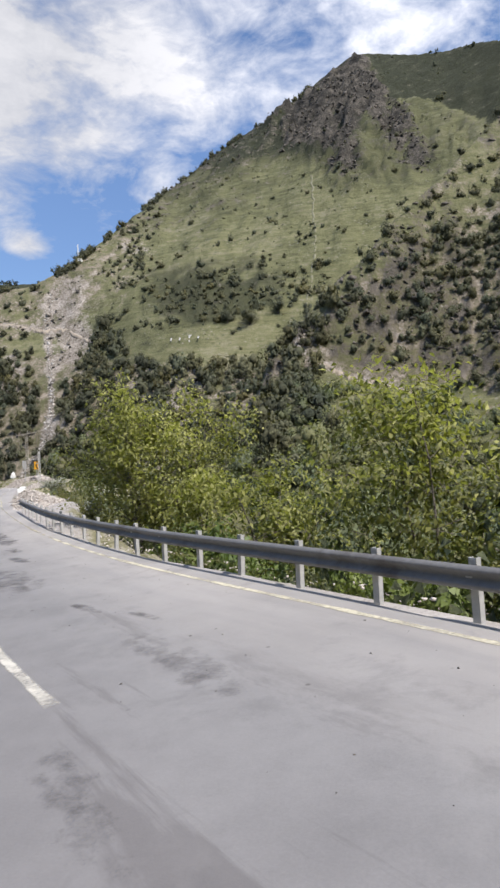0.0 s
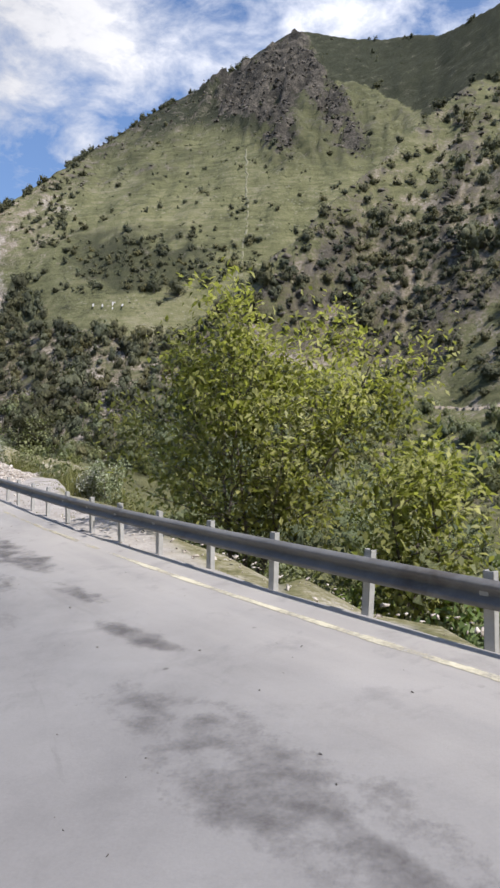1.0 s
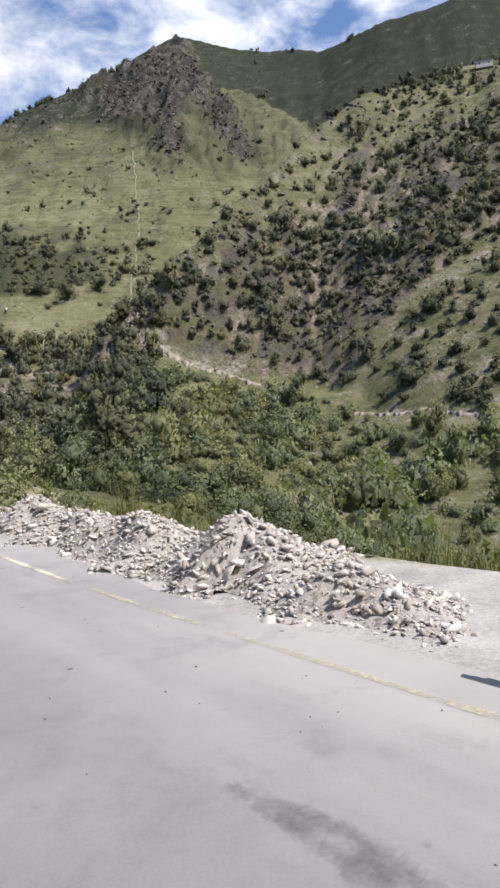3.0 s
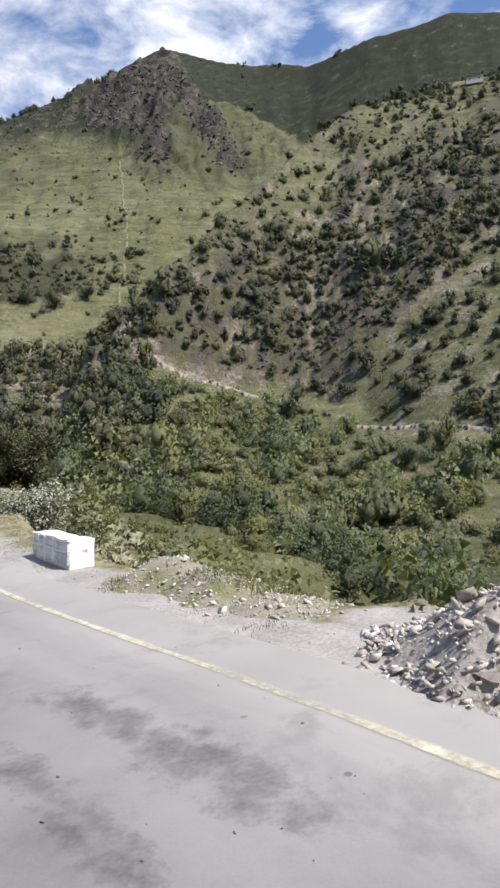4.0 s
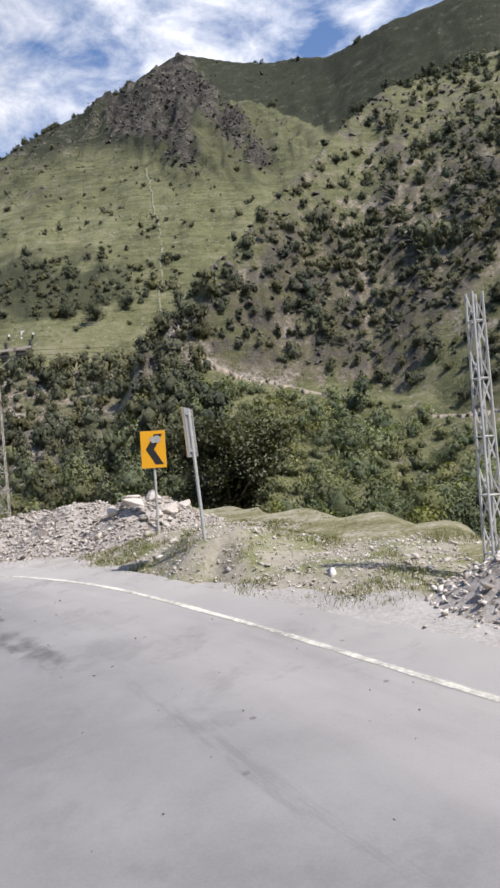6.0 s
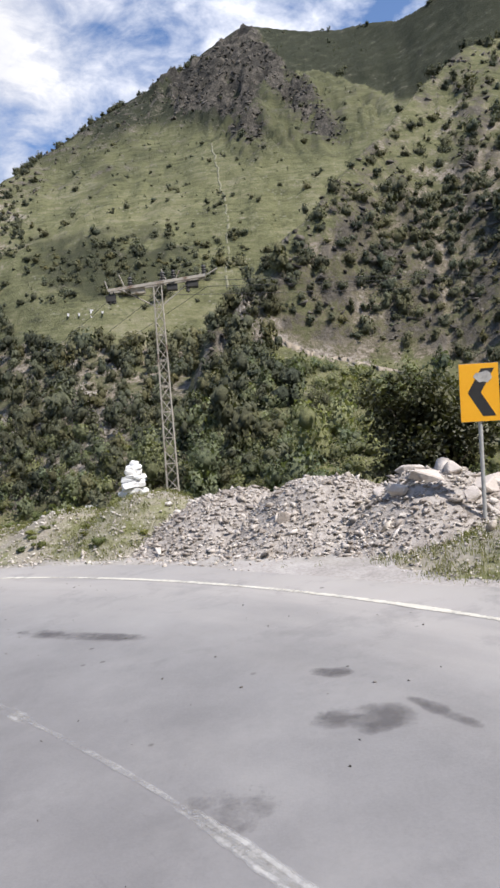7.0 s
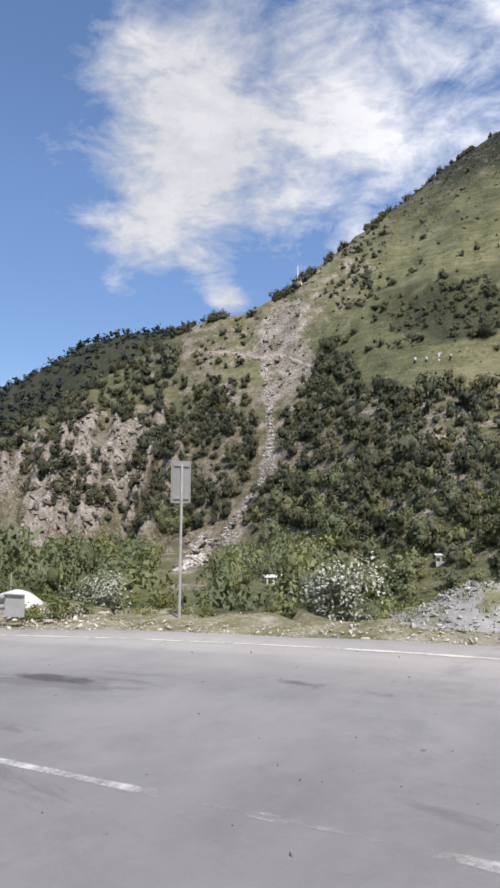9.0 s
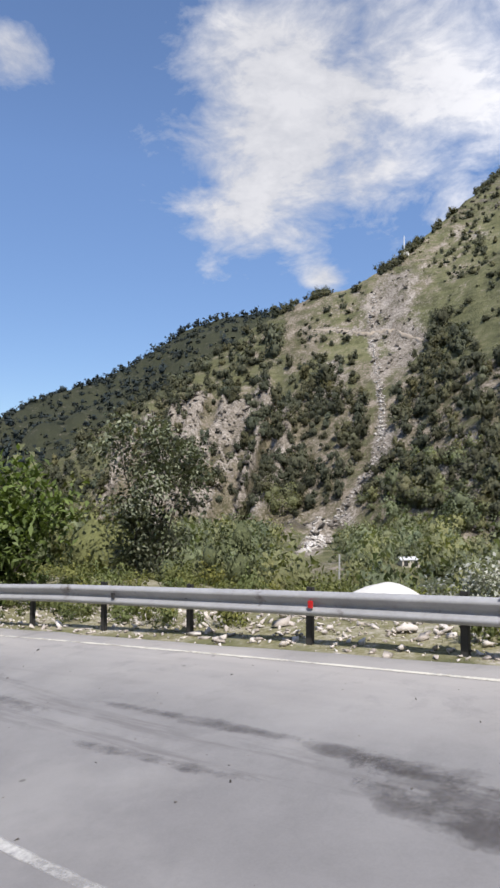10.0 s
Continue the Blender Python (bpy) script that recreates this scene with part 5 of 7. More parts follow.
def meadow_rule(az, r, x, y):
    rb, rc = lookup(BENCH, az, 3), lookup(CREST, az, 1)
    u = (r - rb) / (rc - rb)
    lump = fbm(x, y, 26, 3, 65)
    low = (az > 4) * (1 - smooth(az, 23, 26)) * (1 - smooth(u, 0.2, 0.3)) * smooth(u, 0.06, 0.1) * smooth(lump, -0.25, 0.15)
    crestline = smooth(u, 0.972, 0.99) * (1 - smooth(u, 1.0, 1.02)) * smooth(az, 7, 10) * smooth(fbm(x, y, 18, 2, 66), -0.3, 0.1)
    stray = 0.03 * (u > 0) * (u < 0.55) + 0.012 * (u > 0) * (u < 1.0)
    left = 0.6 * smooth(az, 20, 23) * (1 - smooth(az, 36, 38)) * smooth(u, 0.06, 0.15) * (u < 0.95) * smooth(lump, -0.15, 0.25)
    return (low + crestline + stray + left) * slide_clear(az, r)


def stray_rule(az, r, x, y):
    rb, rc = lookup(BENCH, az, 3), lookup(CREST, az, 1)
    u = (r - rb) / (rc - rb)
    return (u > 0.03) * (u < 0.98) * (0.1 + 0.5 * smooth(fbm(x, y, 20, 3, 91), 0.0, 0.5) + 0.4 * smooth(u, 0.5, 0.7) * (az > 8)) * slide_clear(az, r)


def left_rule(az, r, x, y):
    rv, rc = lookup(BENCH, az, 1), lookup(CREST, az, 1)
    u = (r - rv) / (rc - rv)
    cliff = smooth(az, 38.5, 40.5) * (1 - smooth(az, 51.5, 53.5)) * smooth(r, 298, 318) * (1 - smooth(r, 395, 425))
    return np.maximum(smooth(az, 35, 38), smooth(az, 32.3, 33) * (r > 350)) * smooth(u, 0.12, 0.22) * (u < 1.0) * (0.75 - 0.7 * cliff - 0.6 * smooth(az, 32, 33) * (1 - smooth(az, 38, 40)) * smooth(r, 392, 402) + 0.7 * fbm(x, y, 22, 3, 67)) * slide_clear(az, r)


def valley_rule(az, r, x, y):
    rv = lookup(BENCH, az, 1)
    r0 = np.where(az < 5, lookup(SPUR, az, 1), rv + 0.46 * (lookup(BENCH, az, 3) - rv))
    u = r / r0
    field = 1 - 0.6 * smooth(-az, 11, 17) * smooth(u, 0.5, 0.62) - 0.75 * np.exp(-((az - 32.5) / 4.0) ** 2) * smooth(u, 0.72, 0.85)
    return smooth(u, 0.2, 0.3) * (1 - smooth(u, np.where(az < 8, 0.93, 0.95), np.where(az < 8, 0.965, 1.02))) * field * (1.0 + 0.8 * fbm(x, y, 24, 3, 71)) * slide_clear(az, r) * open_view(x, y)


def open_view(x, y):
    """A gap between the trees down to the foot of the landslide."""
    line = np.degrees(np.arctan2(-(x + 49), y - 47))
    return 1 - 0.95 * smooth(line, 32.0, 33.5) * (1 - smooth(line, 37.5, 39))


def near_rule(az, r, x, y):
    s, along = off_edge(x, y)
    wide = np.interp(along, VERGE_AT, VERGE_WIDE)
    first = (s > wide + 2.5) * (0.9 + 0.6 * fbm(x, y, 12, 3, 73))
    bend = smooth(s, wide + 9, wide + 18) * (0.3 + 1.1 * fbm(x, y, 12, 3, 73)) * open_view(x, y) * np.where(along > VERGE_AT[11], smooth(s, 45, 55), 1)
    return np.where(along < VERGE_AT[8], first, bend)


# dark scrub on the spur and its crest, woods below the meadow, strays above, the broken slope at the left end
WOODS = np.vstack([spots_in(24000, (-32, 9), (170, 430), (1.7, 3.5), spur_rule, 2, (1.0, 1.4), 3.5), spots_in(12000, (1, 43), (140, 410), (2.7, 4.6), wood_rule, 3, (1.1, 1.6), 4.7),
                   spots_in(8000, (-5, 38), (270, 650), (1.0, 2.8), meadow_rule, 4, (0.9, 1.3), 2.3), spots_in(5600, (32, 62), (280, 480), (2.2, 4.4), left_rule, 5, (1.1, 1.6), 5.0)])
# the trees thicken and darken towards the landslide
WOODS[:, 5] -= 0.22 * smooth(np.degrees(np.arctan2(HUB[0] - WOODS[:, 0], WOODS[:, 1] - HUB[1])), 19, 24)
WOODS = WOODS[~((np.abs(WOODS[:, 0] - 131) < 8) & (WOODS[:, 1] > 378) & (WOODS[:, 1] < 400))]
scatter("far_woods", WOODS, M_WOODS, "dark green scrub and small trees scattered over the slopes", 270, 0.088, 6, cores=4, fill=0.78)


def tuft_rule(az, r, x, y):
    u = (r - lookup(SPUR, az, 1)) / (lookup(SPUR, az, 3) - lookup(SPUR, az, 1))
    return (u > 0.0) * (u < 1.0) * (0.2 + 0.6 * fbm(x, y, 16, 3, 92))


TUFTS = spots_in(9000, (-32, 8), (170, 410), (0.4, 1.1), tuft_rule, 14, (0.6, 1.0), 1.6)
TUFTS[:, 5] += 0.3
scatter("spur_shrubs", TUFTS, M_WOODS, "small shrubs and tussocks dotted over the stony spur", 16, 0.3, 20, cores=1)
STRAYS = spots_in(5200, (-8, 30), (280, 640), (0.5, 1.2), stray_rule, 9, (0.7, 1.1), 2.0)
scatter("face_shrubs", STRAYS, M_WOODS, "small dark shrubs dotted over the grassy face", 10, 0.35, 8, cores=1)
VALLEY = np.vstack([spots_in(9000, (-36, 62), (75, 290), (1.6, 4.2), valley_rule, 8, (0.9, 1.5), 3.3), spots_in(7000, (-95, 62), (10, 95), (1.2, 2.7), near_rule, 12, (0.9, 1.4), 2.4)])
VALLEY[:, 5] += 0.1


def behind_rule(az, r, x, y):
    s, along = off_edge(x, y)
    wide = np.interp(along, VERGE_AT, VERGE_WIDE)
    return (along > VERGE_AT[3] - 28) * (along < VERGE_AT[9]) * (s > wide + 1.5) * (s < wide + 16) * (0.85 + 0.5 * fbm(x, y, 8, 3, 74))


BEHIND = spots_in(8000, (-130, 30), (2, 55), (0.7, 1.6), behind_rule, 13, (0.9, 1.3), 1.35)
HOUSES = ((-105.2, 155.0), (-80.3, 159.8), (-90.2, 212.7), (-82.3, 140.4), (-54.87, 57.89))
for hx, hy in HOUSES:
    # open ground in front of each house and of the blossom
    ux, uy = -47 - hx, 46.8 - hy
    far = math.hypot(ux, uy)
    along = ((VALLEY[:, 0] - hx) * ux + (VALLEY[:, 1] - hy) * uy) / far
    apart = np.abs((VALLEY[:, 0] - hx) * uy - (VALLEY[:, 1] - hy) * ux) / far
    VALLEY = VALLEY[~((along > -5) & (along < far * 0.75) & (apart < 2.6))]
reach = np.hypot(VALLEY[:, 0] - HUB[0], VALLEY[:, 1] - HUB[1])
close = (reach < 45) | (np.hypot(VALLEY[:, 0] + 50, VALLEY[:, 1] - 47) < 55)
far_off = (reach > 100) & ~close
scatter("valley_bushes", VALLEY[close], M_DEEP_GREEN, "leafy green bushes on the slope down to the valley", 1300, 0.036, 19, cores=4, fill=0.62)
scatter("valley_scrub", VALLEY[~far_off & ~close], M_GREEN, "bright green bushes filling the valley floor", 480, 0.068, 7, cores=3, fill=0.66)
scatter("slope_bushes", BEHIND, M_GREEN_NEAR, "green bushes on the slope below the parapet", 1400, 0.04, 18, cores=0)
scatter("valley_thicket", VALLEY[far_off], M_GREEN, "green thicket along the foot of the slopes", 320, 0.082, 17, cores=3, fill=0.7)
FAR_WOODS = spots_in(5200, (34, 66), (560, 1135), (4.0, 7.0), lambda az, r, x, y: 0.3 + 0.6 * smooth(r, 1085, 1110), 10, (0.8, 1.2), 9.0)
# its haze is in the material's blue tint
scatter("distant_forest", FAR_WOODS, M_FAR_WOODS, "dark forest on the distant ridge, tinted blue for haze", 18, 0.3, 11, cores=1)


# ---- trees that stand out of the scrub ----
def slope_tree(name, x, y, radius, tallness, mat, label, tone, seed):
    """One rounded tree: a forked trunk and a crown of leaf tufts."""
    rng = np.random.default_rng(seed)
    z = place_z(x, y)
    thing = empty(name, Matrix.Translation((x, y, z)))
    tagged(thing, label, "tree", "single trees in the valley")
    bm = bmesh.new()
    tube(bm, (0, 0, -0.5), (0.06 * radius, 0, radius * 0.5), 0.07 * radius, 0.05 * radius, 7)
    for k in range(4):
        a = k * 1.57 + rng.uniform(-0.4, 0.4)
        tube(bm, (0.06 * radius, 0, radius * 0.45), (0.5 * radius * math.cos(a), 0.5 * radius * math.sin(a), radius * tallness * 0.85), 0.035 * radius, 0.012 * radius, 5)
    part("trunk", bm, M_BARK, thing)
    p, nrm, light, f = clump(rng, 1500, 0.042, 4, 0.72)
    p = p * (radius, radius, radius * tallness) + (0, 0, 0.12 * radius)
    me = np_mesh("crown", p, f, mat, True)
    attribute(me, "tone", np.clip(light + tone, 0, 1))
    h = rng.normal(0, 0.4)
    attribute(me, "hue", np.tile((max(0.0, h), max(0.0, -h), 0.0), (len(p), 1)))
    me.attributes.new("custom_normal", "FLOAT_VECTOR", "POINT").data.foreach_set("vector", nrm.astype(np.float32).ravel())
    new("crown", me).parent = thing


for k, (x, y, radius, tallness) in enumerate(((14.2, 162.4, 4.8, 1.1), (25.0, 154.2, 5.2, 1.0), (24.4, 181.7, 4.4, 1.0), (-5.3, 198.7, 5.4, 1.0), (0.6, 153.6, 5.0, 1.1), (13.9, 183.0, 4.4, 1.0), (-14.9, 171.0, 5.6, 1.1),
                                              (-222.3, 271.8, 8.0, 1.0), (-124.6, 224.0, 7.0, 1.1), (-97.3, 220.1, 5.6, 1.1), (-156.3, 250.1, 4.6, 1.0), (-56.2, 194.6, 7.4, 1.1), (-72.2, 209.0, 6.2, 1.1))):
    slope_tree("valley_tree", x, y, radius, tallness, M_GREEN, "rounded green tree standing among the valley scrub", 0.08, 300 + k)
for k, (x, y, radius, tallness) in enumerate(((-103.3, 334.5, 6.0, 0.95), (-91.5, 335.0, 6.4, 0.9), (-78.4, 345.0, 4.4, 1.4), (-31.1, 203.8, 3.4, 1.7))):
    slope_tree("dark_slope_tree", x, y, radius, tallness, M_WOODS, "dark dense tree standing alone on the green slope", 0.0, 330 + k)


# ---- trails on the far slope ----
CREST_TREES = []
crest_rng = np.random.default_rng(27)
for az in np.r_[crest_rng.uniform(7, 41, 420), crest_rng.uniform(-22, 4, 60)]:
    if fbm([az * 10], [0], 14, 3, 28)[0] < (-0.15 if az > 5 else 0.12):
        continue
    r = float(lookup(CREST, az, 1)) - crest_rng.uniform(0, 7)
    x, y = HUB[0] - math.sin(radians(az)) * r, HUB[1] + math.cos(radians(az)) * r
    CREST_TREES.append((x, y, 0, crest_rng.uniform(1.6, 3.4), crest_rng.uniform(1, 1.5), crest_rng.normal(-0.1, 0.1)))
CREST_TREES = np.array(CREST_TREES)
CREST_TREES[:, 2] = ground_z(CREST_TREES[:, 0], CREST_TREES[:, 1])[0] - 0.5
scatter("crest_trees", CREST_TREES, M_WOODS, "dark trees along the mountain's skyline", 170, 0.11, 29, cores=3, fill=0.75)


def trail(name, points, width, label, mat, steps=160, level=True):
    """A trodden strip laid over the slope; points: degrees and metres from the hub."""
    az = np.interp(np.linspace(0, 1, steps), np.linspace(0, 1, len(points)), [q[0] for q in points])
    r = np.interp(np.linspace(0, 1, steps), np.linspace(0, 1, len(points)), [q[1] for q in points])
    x, y = HUB[0] - np.sin(np.radians(az)) * r, HUB[1] + np.cos(np.radians(az)) * r
    wiggle = fbm(np.arange(steps) * 1.0, np.zeros(steps), 9, 3, 12)
    line = np.c_[x, y]
    nrm = normals(line)
    line = line + nrm * (wiggle * (width * 0.8 + 0.8))[:, None]
    w = (width / 2 * (1 + 0.5 * fbm(np.arange(steps) * 1.0, np.ones(steps), 5, 2, 14)))[:, None]
    a, b = line + nrm * w, line - nrm * w
    mid = ground_z(line[:, 0], line[:, 1])[0]
    even = np.convolve(np.pad(mid, 15, mode="edge"), np.ones(31) / 31, "valid")
    ride = even * 0.7 + mid * 0.3 if level else mid
    za, zb = ride + 0.3, ride + 0.2
    n = steps
    v = np.vstack([np.c_[a, za], np.c_[b, zb], np.c_[a, za - 2], np.c_[b, zb - 2]])
    k = np.arange(n - 1)
    faces = np.vstack([np.c_[k, k + 1, k + n + 1, k + n], np.c_[k + 2 * n, k + 2 * n + 1, k + 1, k], np.c_[k + n, k + n + 1, k + 3 * n + 1, k + 3 * n]])
    tagged(new(name, np_mesh(name, v, faces, mat)), label, "trail", kind="structure")


trail("dirt_track", [(4.2, 220.5), (1.5, 220.5), (-0.9, 220.5), (-4, 219), (-8.4, 212)], 1.9, "pale dirt track cut along the foot of the spur", M_TRACK)
trail("field_path", [(-15.5, 193), (-19, 187), (-22.5, 180), (-27.5, 172)], 1.4, "pale path above the terraced fields", M_TRACK)
trail("gully_path", [(6.25, 300), (6.0, 325), (5.75, 342), (5.7, 370), (5.75, 390), (6.1, 420), (6.3, 440), (6.5, 462)], 1.1, "thin stony runnel down the grassy face", M_RUNNEL, level=False)
trail("bench_track", [(20.2, 292), (18.6, 283), (16.8, 275), (15.0, 268), (13.6, 262)], 1.6, "pale worn track under the meadow", M_TRACK)
trail("scar_track", [(25.8, 361), (27.4, 379), (29.2, 396), (31.0, 405), (33.4, 417), (35.6, 427)], 2.0, "pale cut track across the landslide scar", M_TRACK)


# ---- white marks laid out on the meadow ----
def meadow_marks():
    for az, r in ((19.1, 309), (18.25, 307), (17.3, 305), (16.4, 302)):
        x, y = HUB[0] - math.sin(radians(az)) * r, HUB[1] + math.cos(radians(az)) * r
        z = place_z(x, y)
        fall = math.degrees(math.atan2(place_z(x - math.sin(radians(az)) * 2, y + math.cos(radians(az)) * 2) - z, 2.0))
        bm = bmesh.new()
        box(bm, (0.7, 6.0, 0.3), None, 0.05)
        box(bm, (2.2, 0.8, 0.3), Matrix.Translation((0.6, 2.5, 0)), 0.05)
        ob = part("stone_mark", bm, M_LINE, None, "", pose(x, y, z + 0.25, 0, 0, az) @ pose(0, 0, 0, fall))
        tagged(ob, "whitewashed stone mark laid on the green meadow", "ground mark", "marks on the meadow")


meadow_marks()


# ---- rubble heaps along the verge ----
def stone_shape(rng):
    """A small broken stone, about 1 m across."""
    bm = bmesh.new()
    for _ in range(9):
        d = rng.uniform(-0.5, 0.5, 3)
        d[rng.integers(3)] = rng.choice((-0.5, 0.5))
        bm.verts.new(d * (1, 0.75, 0.5))
    made = bmesh.ops.convex_hull(bm, input=bm.verts[:])
    bmesh.ops.delete(bm, geom=list({g for g in made["geom_interior"] + made["geom_unused"] if isinstance(g, bmesh.types.BMVert)}), context="VERTS")
    bmesh.ops.triangulate(bm, faces=bm.faces[:])
    me = bpy.data.meshes.new("stone")
    bm.to_mesh(me)
    bm.free()
    me.materials.append(M_RUBBLE)
    v = np.empty(len(me.vertices) * 3)
    me.vertices.foreach_get("co", v)
    f = np.empty(len(me.polygons) * 3, int)
    me.polygons.foreach_get("vertices", f)
    return me, v.reshape(-1, 3), f.reshape(-1, 3)


def boulder_shape(rng):
    """A large block with worn corners."""
    bm = bmesh.new()
    for _ in range(16):
        d = rng.uniform(-1, 1, 3)
        d = np.sign(d) * np.abs(d) ** 0.75
        bm.verts.new(d / np.linalg.norm(d) ** 0.6 * rng.uniform(0.42, 0.55) * (1, 0.8, 0.62))
    bmesh.ops.convex_hull(bm, input=bm.verts[:])
    bmesh.ops.delete(bm, geom=[q for q in bm.verts if not q.link_faces], context="VERTS")
    bmesh.ops.bevel(bm, geom=bm.edges[:], offset=0.025, segments=1, affect="EDGES")
    return bm


STONE_RNG = np.random.default_rng(21)
STONES = [stone_shape(STONE_RNG) for _ in range(10)]


def stone_field(spots, seed):
    """Many stones in one pair of arrays. spots: x, y, z, size."""
    rng = np.random.default_rng(seed)
    vs, fs, n = [], [], 0
    for x, y, z, size in spots:
        _, v, f = STONES[rng.integers(len(STONES))]
        m = np.array(Euler((rng.normal(0, 0.45), rng.normal(0, 0.45), rng.uniform(0, 6.28))).to_matrix())
        vs.append(((v * (1.25, 1.0, 0.8)) @ m.T) * size + (x, y, z))
        fs.append(f + n)
        n += len(v)
    return np.vstack(vs), np.vstack(fs)


def blades(c, rng, low, high):
    """One bent blade of grass at each place."""
    n = len(c)
    a = rng.uniform(0, 6.283, n)
    h = rng.uniform(low, high, n)
    out = np.c_[np.cos(a), np.sin(a), np.zeros(n)]
    side = np.c_[-np.sin(a), np.cos(a), np.zeros(n)] * np.maximum(0.004, 0.014 * h)[:, None]
    tip = c + out * (np.minimum(h * 0.6, 0.05 + h * 0.25))[:, None] + np.c_[np.zeros((n, 2)), h]
    v = np.stack([c - side, c + side, tip], 1).reshape(-1, 3)
    me = np_mesh("grass", v, np.arange(len(v)).reshape(-1, 3), M_GRASS)
    attribute(me, "tone", np.repeat(np.clip(rng.normal(0.5, 0.25, n), 0, 1), 3))
    return me


def heap(bumps, stones, big, seed, label, mat, rough=0.06, size=(0.02, 0.07), tufts=0, stone_mat=None):
    """A heap of tipped rubble over the verge. bumps: x, y, height, radius."""
    rng = np.random.default_rng(seed)
    b = np.array(bumps, float)
    x0, x1 = (b[:, 0] - b[:, 3] * 1.9).min(), (b[:, 0] + b[:, 3] * 1.9).max()
    y0, y1 = (b[:, 1] - b[:, 3] * 1.9).min(), (b[:, 1] + b[:, 3] * 1.9).max()

    def rise(x, y):
        h = np.zeros_like(x)
        for bx, by, bh, br in b:
            d = np.hypot(x - bx, y - by) / br
            h = np.maximum(h, bh * np.clip(1.25 * np.exp(-d ** 2 * 1.1) - 0.12, 0, 1.0)) + 0.12 * bh * np.exp(-d ** 2)
        side = off_edge(x, y)[0].reshape(x.shape)
        h = h * smooth(side + 0.25 * fbm(x, y, 0.8, 3, seed + 5), 0.55, 1.5)
        return h + rough * fbm(x, y, 0.5, 4, seed) * smooth(h, 0.02, 0.2)

    gx, gy = np.meshgrid(np.arange(x0, x1, 0.07), np.arange(y0, y1, 0.07), indexing="ij")
    h = rise(gx, gy)
    gz = ground_z(gx, gy)[0].reshape(gx.shape)
    side = off_edge(gx, gy)[0].reshape(gx.shape)
    z = np.maximum(gz, road_z(gx, gy) - 0.12) + h - 0.05
    keep = (h > 0.012) & (side > 0.4)
    nx, ny = gx.shape
    idx = np.arange(nx * ny).reshape(nx, ny)
    cell = keep[:-1, :-1] & keep[1:, :-1] & keep[1:, 1:] & keep[:-1, 1:]
    faces = np.c_[idx[:-1, :-1][cell], idx[1:, :-1][cell], idx[1:, 1:][cell], idx[:-1, 1:][cell]]
    used, back = np.unique(faces, return_inverse=True)
    verts = np.c_[gx.ravel(), gy.ravel(), z.ravel()][used]
    c = b[:, :2].mean(0)
    base = Vector((c[0], c[1], road_z(*c)))
    thing = empty("rubble_heap", Matrix.Translation(base))
    tagged(thing, label, "rubble heap", "rubble heaps along the verge")
    ob = new("earth", np_mesh("earth", verts - np.array(base), back.reshape(-1, 4), mat, True))
    ob.parent = thing
    pick = rng.choice(len(used), stones, p=None)
    p = verts[pick] + np.c_[rng.uniform(-0.04, 0.04, (stones, 2)), np.zeros(stones)]
    s = rng.uniform(*size, stones) * np.exp(rng.normal(0, 0.5, stones))
    v, f = stone_field(np.c_[p[:, :2], p[:, 2] + s * 0.12, s] - (*base, 0), seed)
    ob = tagged(new("loose_rubble", np_mesh("loose_rubble", v, f, stone_mat or M_RUBBLE)), kind="stuff")
    ob.parent = thing
    if tufts:
        pick = rng.choice(len(used), tufts)
        keep = fbm(verts[pick][:, 0], verts[pick][:, 1], 0.9, 3, seed + 2) > -0.05
        c = np.repeat(verts[pick][keep] - np.array(base), 9, 0)
        new_part = new("dry_grass", blades(c + np.c_[rng.normal(0, 0.05, (len(c), 2)), np.zeros(len(c))], rng, 0.03, 0.09))
        tagged(new_part, kind="stuff").parent = thing
    pick = rng.choice(len(used), big)
    for q in verts[pick]:
        me = STONES[rng.integers(len(STONES))][0]
        ob = new("stone", me)
        ob.matrix_basis = Matrix.LocRotScale(Vector(q) - base + Vector((0, 0, 0.02)), Euler((rng.normal(0, 0.5), rng.normal(0, 0.5), rng.uniform(0, 6.28))), Vector((1.2, 1, 0.7)) * float(rng.uniform(0.07, 0.15) * (1.5 if rng.random() < 0.12 else 1)))
        ob.parent = thing

    def surface(px, py):
        one = np.array([float(px)]), np.array([float(py)])
        return float(max(ground_z(*one)[0][0], road_z(px, py) - 0.12) + rise(*one)[0] - 0.05)
    return thing, surface


heap([(-16.7, 24.0, 0.4, 0.9), (-17.6, 25.6, 0.6, 1.2), (-18.9, 27.2, 0.52, 1.2), (-20.0, 28.6, 0.45, 1.1), (-21.0, 30.3, 0.5, 0.95)], 12000, 24, 31, "tipped heap of grey broken rubble on the verge", M_MOUND, 0.07, (0.014, 0.05))
heap([(-22.25, 32.3, 0.1, 0.6), (-22.8, 33.2, 0.2, 0.65), (-23.25, 33.95, 0.27, 0.62)], 3600, 1, 32, "low berm of dusty gravel and dry grass on the verge", M_TURF_MOUND, 0.03, (0.006, 0.024), 900)
bank, bank_top = heap([(-33.3, 50.7, 0.64, 1.15), (-34.7, 51.6, 0.64, 1.3), (-36.2, 52.4, 0.58, 1.3)], 19000, 45, 33, "large bank of broken pinkish-grey stone round the bend", M_MOUND, 0.09, (0.011, 0.046))
turf_bank, turf_top = heap([(-37.6, 53.2, 0.66, 1.3), (-39.3, 53.9, 0.5, 1.3), (-40.6, 54.2, 0.34, 1.2)], 5200, 14, 37, "stony bank overgrown with dry turf beside the cairn", M_TURF_MOUND, 0.05, (0.01, 0.04), 4000)
